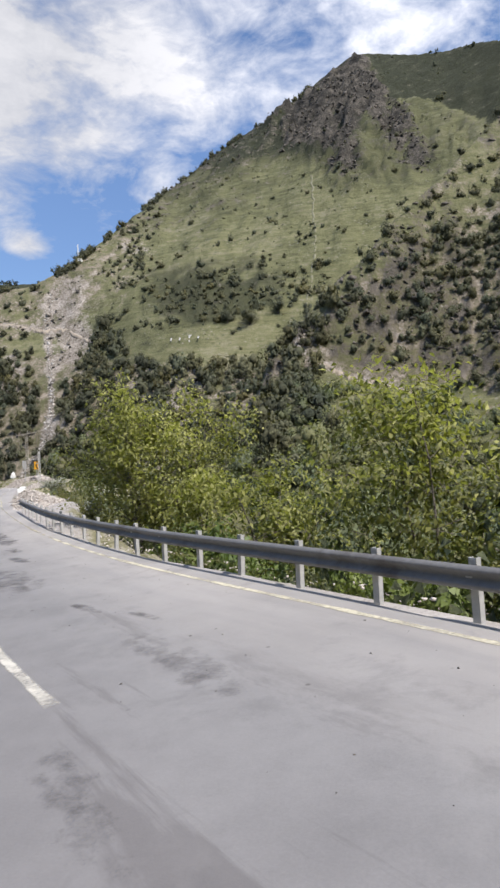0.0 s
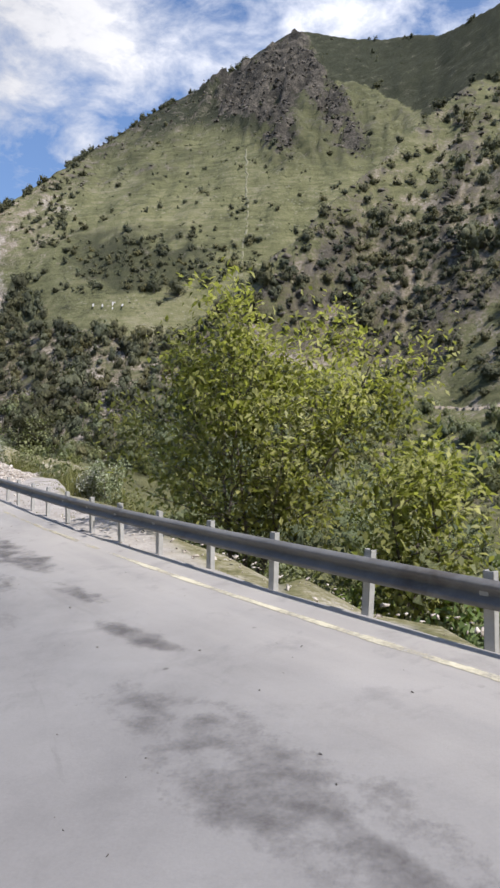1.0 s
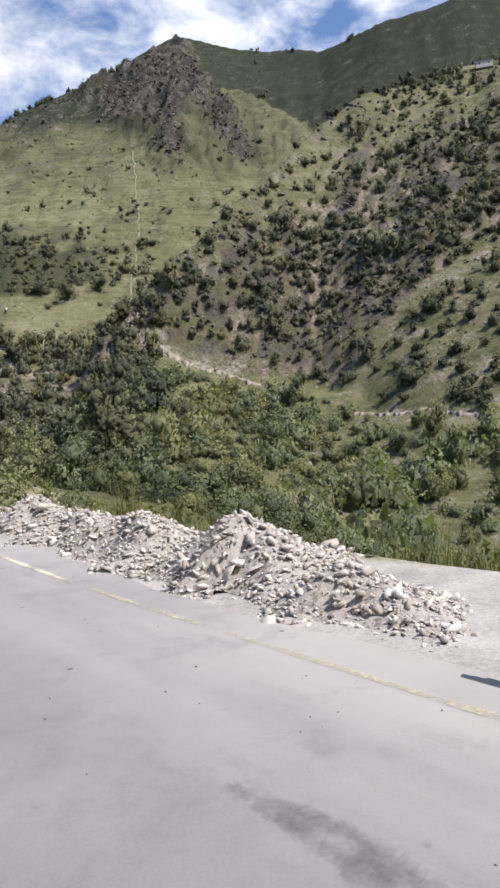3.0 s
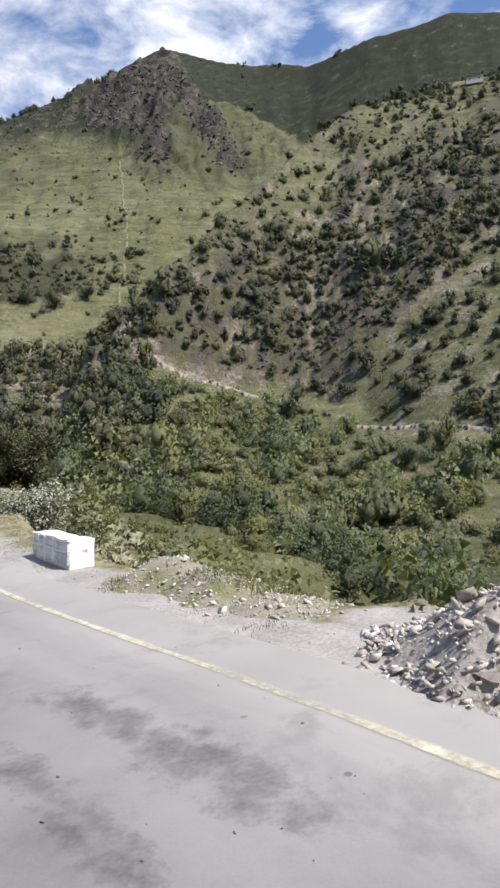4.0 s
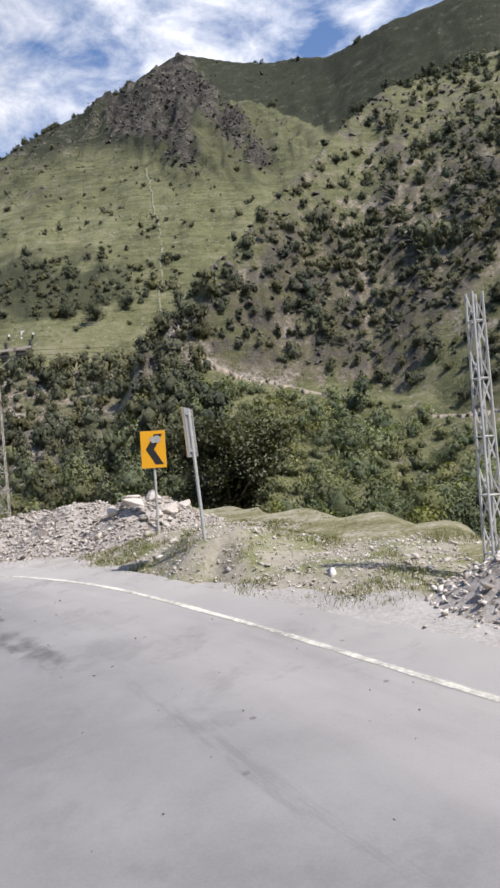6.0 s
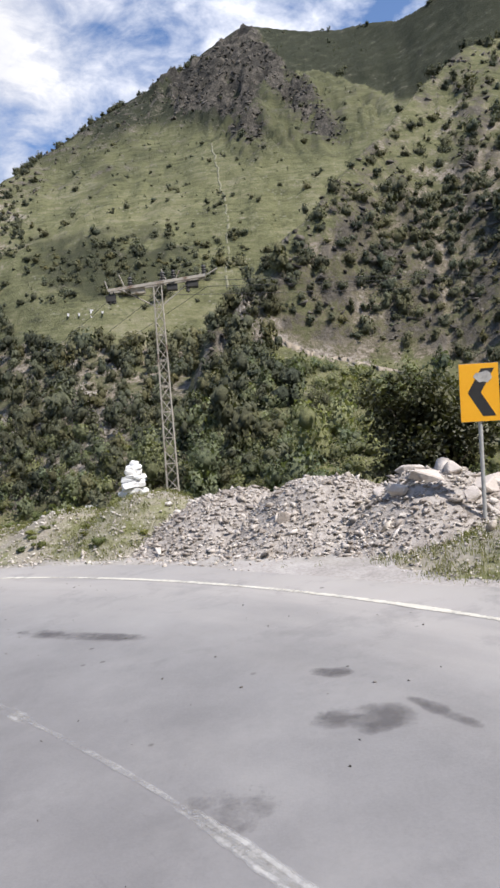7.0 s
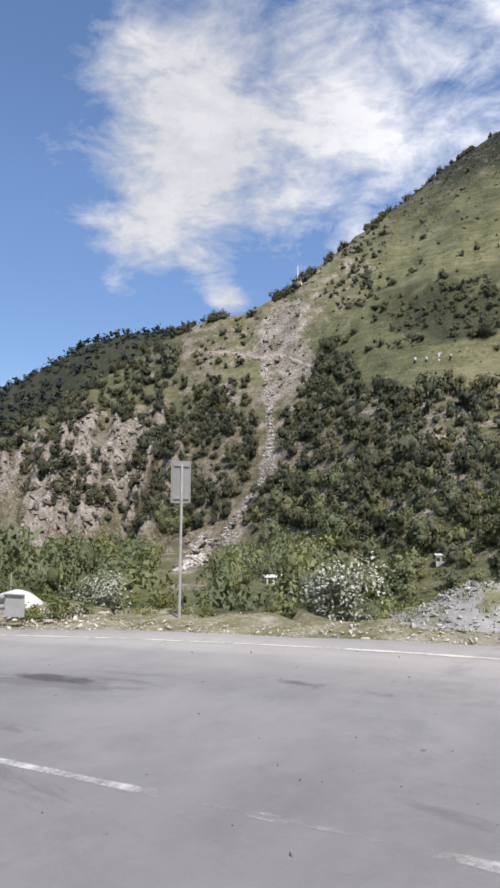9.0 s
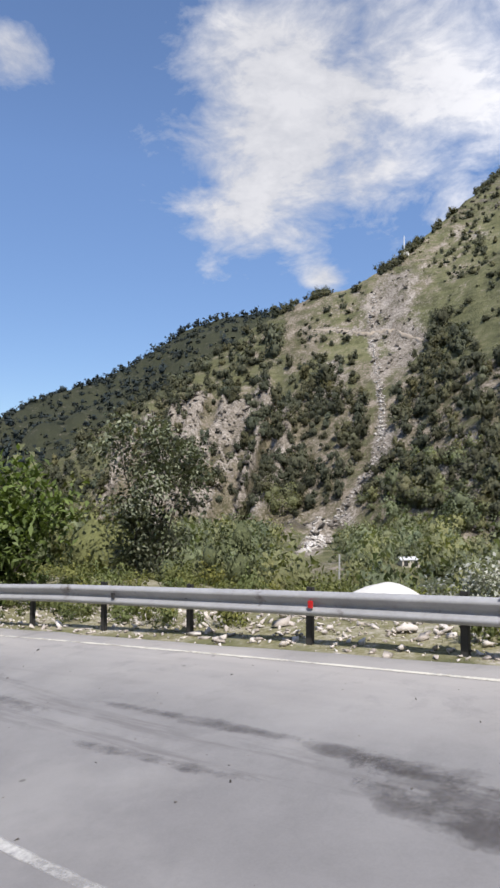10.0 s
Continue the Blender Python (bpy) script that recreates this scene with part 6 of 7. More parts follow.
heap([(-32.3, 48.9, 0.24, 1.5), (-31.75, 46.85, 0.46, 1.3), (-30.2, 45.4, 0.14, 1.3)], 12000, 3, 34, "low stony bank of dry turf under the road signs", M_TURF_MOUND, 0.04, (0.008, 0.028), 3500)
heap([(-45.3, 55.5, 0.4, 0.98)], 1600, 10, 35, "small grey gravel heap on the grassy verge", M_GREY_HEAP, 0.03, (0.015, 0.05), 500, M_GREY_STONE)
low_bank, low_top = heap([(-43.2, 55.2, 0.44, 1.2), (-41.9, 54.9, 0.4, 1.1)], 1600, 8, 36, "low earth heap grown over with dry grass", M_TURF_MOUND, 0.05, (0.015, 0.05), 3000)

heap([(-28.9, 43.4, 0.34, 0.75)], 1500, 6, 38, "small gravel heap at the foot of the pole", M_MOUND, 0.03, (0.015, 0.05))

# boulders on the bank
for x, y, size in ((-33.45, 50.35, 0.62), (-33.05, 50.6, 0.55), (-32.8, 50.3, 0.6), (-33.75, 50.3, 0.42), (-32.95, 50.05, 0.38), (-33.5, 50.85, 0.5), (-32.55, 50.75, 0.45), (-33.95, 50.75, 0.36), (-35.2, 50.75, 0.36)):
    ob = part("boulder", boulder_shape(STONE_RNG), M_BOULDER)
    ob.matrix_basis = Matrix.LocRotScale((x, y, bank_top(x, y) - 0.04 * size), Euler((0.5 * math.sin(9 * x), 0.6 * math.sin(5 * y), 3 * x)), Vector((size, size * 0.9, size * 0.85)))
    tagged(ob, "pale pinkish boulder lying on the rubble", "boulder", "boulders on the rubble")


def cairn(x, y, z):
    thing = empty("cairn", Matrix.Translation((x, y, z)))
    tagged(thing, "whitewashed cairn of flat stones stacked on the bank", "cairn")
    rng = random.Random(8)
    h = -0.05
    for k, (w, t) in enumerate(((0.42, 0.11), (0.38, 0.08), (0.4, 0.09), (0.33, 0.08), (0.36, 0.07), (0.3, 0.09), (0.24, 0.1), (0.15, 0.08))):
        for j in range(1 if k % 3 else 2):
            bm = bmesh.new()
            box(bm, (w * (1 if k % 3 else 0.62), w * 0.8, t), Matrix.Translation((0 if k % 3 else (j - 0.5) * w * 0.5, 0, 0)), 0.03)
            bmesh.ops.subdivide_edges(bm, edges=bm.edges[:], cuts=1, use_grid_fill=True)
            for v in bm.verts:
                v.co += Vector(noise.noise_vector(v.co * 9 + Vector((k, j, 0)))) * 0.042
            part("stone", bm, M_WHITE, thing, "", pose(rng.uniform(-.02, .02), rng.uniform(-.02, .02), h + t / 2, rng.uniform(-5, 5), rng.uniform(-5, 5), rng.uniform(-20, 20)))
        h += t * 0.93


cairn(-37.93, 53.55, 0.46)


def white_pile(x, y, z):
    bm = bmesh.new()
    bmesh.ops.create_icosphere(bm, subdivisions=4, radius=0.5)
    for v in bm.verts:
        d = math.hypot(v.co.x, v.co.y)
        v.co.z = max(0, v.co.z) * 0.8 * (1 - 0.25 * d) - 0.06
        v.co.x *= 1.3
        v.co += Vector(noise.noise_vector(v.co * 4)) * 0.03
    ob = part("sand_pile", bm, M_WHITE_SAND, None, "", pose(x, y, z, 0, 0, 30))
    tagged(ob, "small heap of white sand behind the guard rail", "sand pile")


white_pile(-55.7, 56.05, road_z(-55.7, 56.05) - 0.02)


# ---- trees and bushes beside the road ----
def leaf_mesh(name, centres, dirs, rng, per, length, width, mat, spread=0.2, droop=0.25):
    """Leaves in sprays round twig ends: folded blades, each its own tilt."""
    n = len(centres) * per
    c = np.repeat(centres, per, 0) + rng.normal(0, spread, (n, 3))
    d = np.repeat(dirs, per, 0) * 0.5 + rng.normal(0, 0.7, (n, 3)) - (0, 0, droop)
    d /= np.linalg.norm(d, axis=1)[:, None]
    up = rng.normal(0, 0.45, (n, 3)) + (0, 0, 1)
    side = np.cross(d, up)
    side /= np.linalg.norm(side, axis=1)[:, None] + 1e-9
    nrm = np.cross(side, d)
    ln = length * rng.uniform(0.6, 1.25, n)[:, None]
    w = width * rng.uniform(0.7, 1.2, n)[:, None]
    mid = c + d * ln * 0.45
    v = np.stack([c, mid + side * w + nrm * w * 0.35, c + d * ln - nrm * ln * 0.12, mid - side * w + nrm * w * 0.35], 1).reshape(-1, 3)
    me = np_mesh(name, v, np.arange(len(v)).reshape(-1, 4), mat)
    tone = np.repeat(np.clip(rng.normal(0.5, 0.22, n) + np.repeat(rng.normal(0, 0.12, len(centres)), per), 0, 1), 4)
    attribute(me, "tone", tone)
    hub = centres.mean(0)
    soft = (c - hub) / np.linalg.norm(c - hub, axis=1)[:, None] * 0.7 + nrm * 0.35 + (0, 0, 0.25)
    soft /= np.linalg.norm(soft, axis=1)[:, None]
    me.polygons.foreach_set("use_smooth", np.ones(n, bool))
    me.attributes.new("custom_normal", "FLOAT_VECTOR", "POINT").data.foreach_set("vector", np.repeat(soft, 4, 0).astype(np.float32).ravel())
    return me


def tree(name, x, y, z, height, spread, label, seed, stems=3, twigs=420, per=14, length=0.21, width=0.052, mat=None, bare=0.25, category="tree", leaf_spread=0.17, thick=0.05):
    """Stems that fork into limbs and twigs, with sprays of leaves at the twig ends."""
    rng = np.random.default_rng(seed)
    thing = empty(name, Matrix.Translation((x, y, z)))
    tagged(thing, label, category)
    bm = bmesh.new()
    ends, dirs = [], []
    limbs = []
    for k in range(stems):
        a = k * 6.283 / stems + rng.uniform(-0.4, 0.4)
        p = Vector((0.08 * math.cos(a), 0.08 * math.sin(a), -0.4))
        lean = Vector((math.cos(a) * rng.uniform(0.15, 0.4) * spread / height * 1.6, math.sin(a) * rng.uniform(0.15, 0.4) * spread / height * 1.6, 1)).normalized()
        r, n = thick * rng.uniform(0.8, 1.2), 9
        step = (height * rng.uniform(0.78, 0.95) + 0.4) / n
        for i in range(n):
            q = p + lean * step
            tube(bm, p, q, r, r * 0.84, 7)
            if (i + 1) / n > bare:
                limbs.append((q.copy(), r * 0.6, (i + 1) / n))
                limbs.append((q.copy(), r * 0.5, (i + 1) / n))
            p, r = q, r * 0.84
            lean = (lean + Vector(rng.normal(0, 0.11, 3))).normalized()
        ends.append(p)
        dirs.append(lean)
    sub = []
    for p, r, f in limbs:
        a = rng.uniform(0, 6.283)
        reach = spread * (0.35 + 0.65 * math.sin(min(1.0, f * 1.05) * 3.0)) * rng.uniform(0.45, 1.0)
        d = Vector((math.cos(a), math.sin(a), rng.uniform(0.1, 0.7))).normalized()
        n = 4
        for i in range(n):
            q = p + d * (reach / n)
            tube(bm, p, q, r, r * 0.72, 5)
            sub.append((q.copy(), d.copy(), r * 0.5))
            p, r = q, r * 0.72
            d = (d + Vector(rng.normal(0, 0.22, 3)) + Vector((0, 0, 0.05))).normalized()
    for _ in range(twigs):
        q, d, r = sub[rng.integers(len(sub))]
        e = (d * 0.6 + Vector(rng.normal(0, 0.6, 3))).normalized()
        t = q + e * rng.uniform(0.15, 0.55) * spread * 0.28
        if rng.random() < 0.5:
            tube(bm, q, t, max(0.004, r * 0.5), 0.003, 4)
        ends.append(t)
        dirs.append(e)
    part("trunk", bm, M_BARK, thing)
    me = leaf_mesh("crown", np.array([list(e) for e in ends]), np.array([list(d) for d in dirs]), rng, per, length, width, mat or M_LEAF, leaf_spread)
    new("crown", me).parent = thing
    return thing


def on_slope(x, y, sink=0.1):
    return place_z(x, y) - sink


TREES = [
    # x, y, top above the sea of the plan, spread, stems, twigs, per
    ("walnut_tree", -7.7, 16.15, 3.6, 2.25, 5, 720, 15, "leafy yellow-green walnut tree with thin grey stems"),
    ("walnut_tree", -5.2, 13.8, 1.4, 0.95, 3, 220, 14, "slender walnut tree with drooping leaves on the bank"),
    ("walnut_tree", -3.2, 12.2, 1.9, 1.25, 3, 300, 14, "low walnut tree behind the guard rail"),
    ("walnut_tree", 0.0, 9.6, 3.0, 1.7, 3, 420, 14, "dense walnut tree close behind the guard rail"),
    ("walnut_tree", 2.2, 7.4, 3.3, 1.7, 3, 380, 14, "dark leafy tree beside the guard rail"),
]
for k, (name, x, y, top, spread, stems, twigs, per, label) in enumerate(TREES):
    z = on_slope(x, y)
    tree(name, x, y, z, top - z, spread, label, 50 + k, stems, twigs, per - 1, 0.125, 0.031)
z = on_slope(-31.9, 58.2)
tree("dark_tree", -31.9, 58.2, z, 2.9 - z, 1.55, "dark dense tree standing below the bank", 61, 5, 760, 20, 0.12, 0.045, M_DARK_LEAF, 0.2)
z = on_slope(-64.9, 59.5)
tree("silvery_tree", -64.9, 59.5, z, 1.95 - z, 1.35, "dark green tree with silvery leaf undersides behind the rail", 62, 4, 460, 15, 0.14, 0.04, M_SILVER_LEAF, 0.2)
z = on_slope(-63.4, 55.4)
tree("broadleaf_shrub", -64.3, 54.9, z, 0.7 - z, 0.55, "large-leaved green shrub behind the guard rail", 63, 5, 200, 12, 0.24, 0.05, M_BROADLEAF, 0.2, "shrub", 0.2, 0.03)
for k, (x, y, top, spread, label) in enumerate(((-47.95, 56.2, -0.25, 0.6, "round bush full of white blossom on the verge"), (-54.87, 57.89, -1.2, 0.55, "white flowering bush on the slope below the road"),
                                                (-27.1, 43.0, 0.48, 1.02, "pale grey flowering bush below the parapet"), (-13.35, 23.7, 0.66, 0.4, "tall white flowering shrub behind the rail"),
                                                (-12.45, 23.0, 0.8, 0.28, "pinkish seeding shrub behind the rail"))):
    z = on_slope(x, y)
    tree("flowering_bush", x, y, z, max(0.7, top - z), spread, label, 70 + k, (6, 6, 9, 4, 3)[k], (300, 280, 640, 170, 120)[k], 14, 0.075, 0.028, M_PALE if k < 4 else M_PALE_GREEN, 0.1, "bush", 0.1, 0.02)

# low growth right behind the first rail and below the verges
rng = np.random.default_rng(15)
low = []
for along in np.arange(along_of(EDGE, 12, -5), along_of(EDGE, -8.5, 13.2), 0.42):
    k = min(int(along * 2), len(EDGE) - 1)
    for _ in range(2):
        q = EDGE[k] + normals(EDGE)[k] * rng.uniform(1.25, 4.5)
        low.append((q[0], q[1], 0, rng.uniform(0.25, 0.6), rng.uniform(0.8, 1.4), rng.normal(0.12, 0.12)))
def growth(name, rows, mat, label, leaves, size, seed):
    rows = np.array(rows)
    rows = rows[np.hypot(rows[:, 0] + 55.2, rows[:, 1] - 55.2) > 1.3]
    rows = rows[np.hypot(rows[:, 0] + 54.0, rows[:, 1] - 56.7) > 1.7]
    rows[:, 2] = ground_z(rows[:, 0], rows[:, 1])[0] - 0.05
    scatter(name, rows, mat, label, leaves, size, seed, "stuff", "weeds", 2, 0.42)


growth("roadside_growth", low, M_BROADLEAF, "low green weeds and shrubs behind the guard rail", 420, 0.075, 16)
low = []
for along in np.arange(along_of(EDGE, -53, 53.2), along_of(EDGE, -74, 52.6), 0.11):
    k = min(int(along * 2), len(EDGE) - 1)
    q = EDGE[k] + normals(EDGE)[k] * rng.uniform(1.1, 4.0)
    low.append((q[0], q[1], 0, rng.uniform(0.1, 0.36), rng.uniform(0.9, 1.5), rng.normal(0.15, 0.18)))
for along in np.arange(along_of(EDGE, -53, 53.2), along_of(EDGE, -74, 52.6), 0.09):
    k = min(int(along * 2), len(EDGE) - 1)
    q = EDGE[k] + normals(EDGE)[k] * rng.uniform(4.0, 10.0)
    low.append((q[0], q[1], 0, rng.uniform(0.15, 0.45), rng.uniform(0.7, 1.2), rng.normal(0.15, 0.18)))
for along in np.arange(along_of(EDGE, -30, 41.6), along_of(EDGE, -50, 53.1), 0.25):
    k = min(int(along * 2), len(EDGE) - 1)
    wide = np.interp(along, VERGE_AT, VERGE_WIDE)
    q = EDGE[k] + normals(EDGE)[k] * (wide + rng.uniform(0.6, 8.0))
    low.append((q[0], q[1], 0, rng.uniform(0.2, 0.6), rng.uniform(0.8, 1.2), rng.normal(0.05, 0.18)))
growth("verge_scrub", low, M_SHRUB, "low green weeds and bushes below the verge", 240, 0.075, 17)


# ---- grass tufts and pebbles of the verge ----
def verge_spots(n, seed, near, far, a0, a1):
    rng = np.random.default_rng(seed)
    along = rng.uniform(a0, a1, n)
    k = np.clip((along * 2).astype(int), 0, len(EDGE) - 1)
    wide = np.interp(along, VERGE_AT, VERGE_WIDE)
    q = EDGE[k] + normals(EDGE)[k] * (near + (wide + far - near) * rng.random(n) ** 0.8)[:, None] + rng.uniform(-0.25, 0.25, (n, 2))
    s = off_edge(q[:, 0], q[:, 1])[0]
    q = q[s > 0.42]
    return q, ground_z(q[:, 0], q[:, 1])[0], rng


def grass_tufts():
    q, z, rng = verge_spots(9000, 17, 0.6, 1.5, along_of(EDGE, 10, -3.6), along_of(EDGE, -75, 52.6))
    keep = fbm(q[:, 0], q[:, 1], 1.4, 3, 19) > 0.0
    q, z = q[keep], z[keep]
    c = np.repeat(np.c_[q, z - 0.02], 10, 0)
    me = blades(c + np.c_[rng.normal(0, 0.05, (len(c), 2)), np.zeros(len(c))], rng, 0.02, 0.075)
    tagged(new("verge_grass", me), "short dry grass tufts on the verge", "grass", kind="stuff")


grass_tufts()


def tall_grass():
    rng = np.random.default_rng(53)
    along = rng.uniform(along_of(EDGE, -15.5, 21.5), along_of(EDGE, -22.3, 30.3), 900)
    k = np.clip((along * 2).astype(int), 0, len(EDGE) - 1)
    q = EDGE[k] + normals(EDGE)[k] * (np.interp(along, VERGE_AT, VERGE_WIDE) + rng.uniform(0.3, 3.4, 900))[:, None]
    q = q[fbm(q[:, 0], q[:, 1], 1.5, 3, 54) > -0.15]
    c = np.repeat(np.c_[q, ground_z(q[:, 0], q[:, 1])[0] - 0.05], 16, 0)
    me = blades(c + np.c_[rng.normal(0, 0.1, (len(c), 2)), np.zeros(len(c))], rng, 0.35, 1.0)
    tagged(new("tall_grass", me), "tall yellow-green grass on the slope behind the rubble", "grass", kind="stuff")


tall_grass()


def rail_foot_stones():
    rng = np.random.default_rng(44)
    rows = []
    for a0, a1, n, lo, hi in ((R2_START - 1, R2_START + 22, 2600, 0.55, 2.6), (along_of(EDGE, 6, 0), R1_END, 420, 0.45, 1.3), (along_of(EDGE, -36, 49), R2_START, 1400, 0.45, 1.4)):
        along = rng.uniform(a0, a1, n)
        k = np.clip((along * 2).astype(int), 0, len(EDGE) - 1)
        w = EDGE[k] + normals(EDGE)[k] * rng.uniform(lo, hi, n)[:, None] + rng.uniform(-0.2, 0.2, (n, 2))
        w = w[off_edge(w[:, 0], w[:, 1])[0] > 0.45]
        size = rng.uniform(0.015, 0.05, len(w)) * (1.6 if a0 > R2_START - 2 else 1.0) * np.exp(rng.normal(0, 0.4, len(w)))
        rows.append(np.c_[w, ground_z(w[:, 0], w[:, 1])[0] + 0.2 * size, size])
    v, f = stone_field(np.vstack(rows), 45)
    tagged(new("edge_stones", np_mesh("edge_stones", v, f, M_RUBBLE)), "broken stones scattered at the road's edge", "stones", kind="stuff")


rail_foot_stones()
q, z, rng = verge_spots(3400, 18, 0.45, 0.6, along_of(EDGE, 10, -3.6), along_of(EDGE, -70, 52.8))
size = rng.uniform(0.006, 0.022, len(q)) * np.exp(rng.normal(0, 0.45, len(q)))
v, f = stone_field(np.c_[q, z + 0.15 * size, size], 19)
tagged(new("verge_pebbles", np_mesh("verge_pebbles", v, f, M_RUBBLE)), "loose pebbles and broken stone on the gravel verge", "pebbles", kind="stuff")


def road_grit():
    """Small stones and crumbs that lie about on the asphalt."""
    rng = np.random.default_rng(47)
    along = rng.uniform(along_of(EDGE, 2, 3.5), along_of(EDGE, -62, 53.1), 1500)
    k = np.clip((along * 2).astype(int), 0, len(EDGE) - 1)
    w = EDGE[k] - normals(EDGE)[k] * (7.5 * rng.random(1500) ** 1.5)[:, None] + rng.uniform(-0.3, 0.3, (1500, 2))
    w = w[off_edge(w[:, 0], w[:, 1])[0] < 0.2]
    size = rng.uniform(0.006, 0.017, len(w)) * np.exp(rng.normal(0, 0.25, len(w)))
    v, f = stone_field(np.c_[w, road_z(*w.T) + 0.2 * size, size], 48)
    tagged(new("road_grit", np_mesh("road_grit", v, f, M_GRIT)), "dark crumbs of stone and dirt lying on the asphalt", "grit", kind="stuff")


M_GRIT = material("grit", [(0.3, (0.05, 0.045, 0.04)), (0.7, (0.16, 0.145, 0.13))], 6.0, rough=0.95, bump=0.3, island=0.5)
road_grit()


# ---- oil and tyre stains on the carriageway ----
def stain(a, b, width, depth, seed):
    rng = np.random.default_rng(seed)
    a, b = np.array(a, float), np.array(b, float)
    run = b - a
    length = np.hypot(*run)
    u = run / max(length, 1e-6)
    w = np.array([-u[1], u[0]])
    n, m = max(14, int(length / 0.06)), 14
    s, t = np.meshgrid(np.linspace(0, 1, n), np.linspace(-1, 1, m), indexing="ij")
    wob = fbm(s * length, s * 0 + seed, 0.7, 3, seed) * 0.35 * width
    girth = (0.35 + 0.65 * np.sin(np.pi * np.clip(s, 0, 1)) ** 0.7) * (1 + 0.35 * fbm(s * length, s * 0 + 3 * seed, max(0.12, 0.2 * length), 3, seed + 2))
    p = a + u * (s * length)[..., None] + w * (t * width * girth + wob)[..., None]
    fade = (1 - t ** 2) * (1 - (2 * s - 1) ** 4) * np.clip(0.75 + 0.5 * fbm(s * length, t * width * 3, 0.9, 3, seed + 9) + 0.7 * fbm(s * length, t * width * 2, 0.22, 3, seed + 4), 0, 1)
    v = np.c_[p.reshape(-1, 2), road_z(p[..., 0], p[..., 1]).ravel() + 0.004]
    i, j = np.meshgrid(np.arange(n - 1), np.arange(m - 1), indexing="ij")
    k = (i * m + j).ravel()
    me = np_mesh("oil_stain", v, np.c_[k, k + m, k + m + 1, k + 1], M_STAIN)
    attribute(me, "fade", fade.ravel() * depth)
    tagged(new("oil_stain", me), "dark oil and tyre stain soaked into the asphalt", "stain", kind="structure")


FIRST_STAINS = [
    ((-3.2, 5.9), (-1.4, 4.1), 0.22, 0.5),
    ((-2.6, 3.6), (-1.5, 2.4), 0.2, 0.5),
    ((-8.3, 11.25), (-7.3, 10.4), 0.16, 0.8),
    ((-7.7, 9.9), (-5.6, 8.0), 0.42, 0.7),
    ((-12.25, 15.95), (-9.4, 12.9), 0.34, 1.05),
    ((-12.15, 15.4), (-10.9, 13.6), 0.2, 1.0),
    ((-12.85, 15.68), (-12.05, 15.42), 0.12, 0.9),
    ((-11.0, 13.8), (-9.5, 12.2), 0.2, 0.85),
    ((-9.4, 12.6), (-8.3, 11.7), 0.15, 0.7),
    ((-4.5, 7.15), (-3.8, 6.6), 0.09, 0.9),
    ((-3.5, 6.6), (-2.9, 6.2), 0.07, 0.8),
    ((-15.35, 18.9), (-13.6, 17.0), 0.22, 1.0),
    ((-15.7, 19.85), (-13.7, 17.7), 0.2, 0.95),
    ((-17.6, 21.8), (-16.3, 20.4), 0.14, 0.6),
]
BEND_STAINS = [
    ((-24.1, 31.0), (-22.2, 28.8), 0.3, 0.5),
    ((-24.2, 30.2), (-22.9, 28.6), 0.2, 0.5),
    ((-26.45, 33.3), (-25.8, 32.65), 0.12, 0.95),
    ((-27.1, 34.85), (-25.9, 33.5), 0.26, 0.7),
    ((-29.2, 38.2), (-27.1, 35.2), 0.18, 0.95),
    ((-29.2, 37.2), (-27.9, 35.4), 0.14, 0.85),
    ((-35.02, 46.3), (-34.7, 46.18), 0.09, 0.95),
    ((-35.0, 45.65), (-34.42, 45.5), 0.2, 1.1),
    ((-34.46, 45.78), (-34.1, 45.3), 0.06, 0.8),
    ((-34.0, 44.9), (-32.9, 43.2), 0.24, 0.65),
    ((-37.85, 48.2), (-36.3, 47.42), 0.13, 1.0),
    ((-35.6, 45.0), (-35.2, 44.7), 0.2, 0.5),
    ((-38.5, 47.0), (-37.4, 46.0), 0.2, 0.5),
]
LAST_STAINS = [
    ((-43.72, 51.5), (-43.42, 51.78), 0.09, 1.0),
    ((-41.75, 49.98), (-41.0, 49.72), 0.09, 0.8),
    ((-49.95, 51.32), (-48.45, 51.2), 0.16, 1.0),
    ((-53.6, 51.36), (-50.6, 50.6), 0.36, 0.7),
    ((-56.3, 51.48), (-53.8, 51.45), 0.11, 0.8),
    ((-53.95, 51.46), (-52.3, 51.2), 0.15, 1.0),
    ((-53.3, 51.1), (-51.9, 50.7), 0.2, 0.8),
    ((-55.6, 50.7), (-53.7, 50.82), 0.09, 0.8),
    ((-57.6, 51.2), (-56.3, 51.05), 0.14, 0.6),
    ((-46.8, 51.7), (-45.2, 51.4), 0.1, 0.5),
]
k = 0
for stretch in (FIRST_STAINS, BEND_STAINS, LAST_STAINS):
    for a, b, w, d in stretch:
        stain(a, b, w, d, 80 + k)
        k += 1


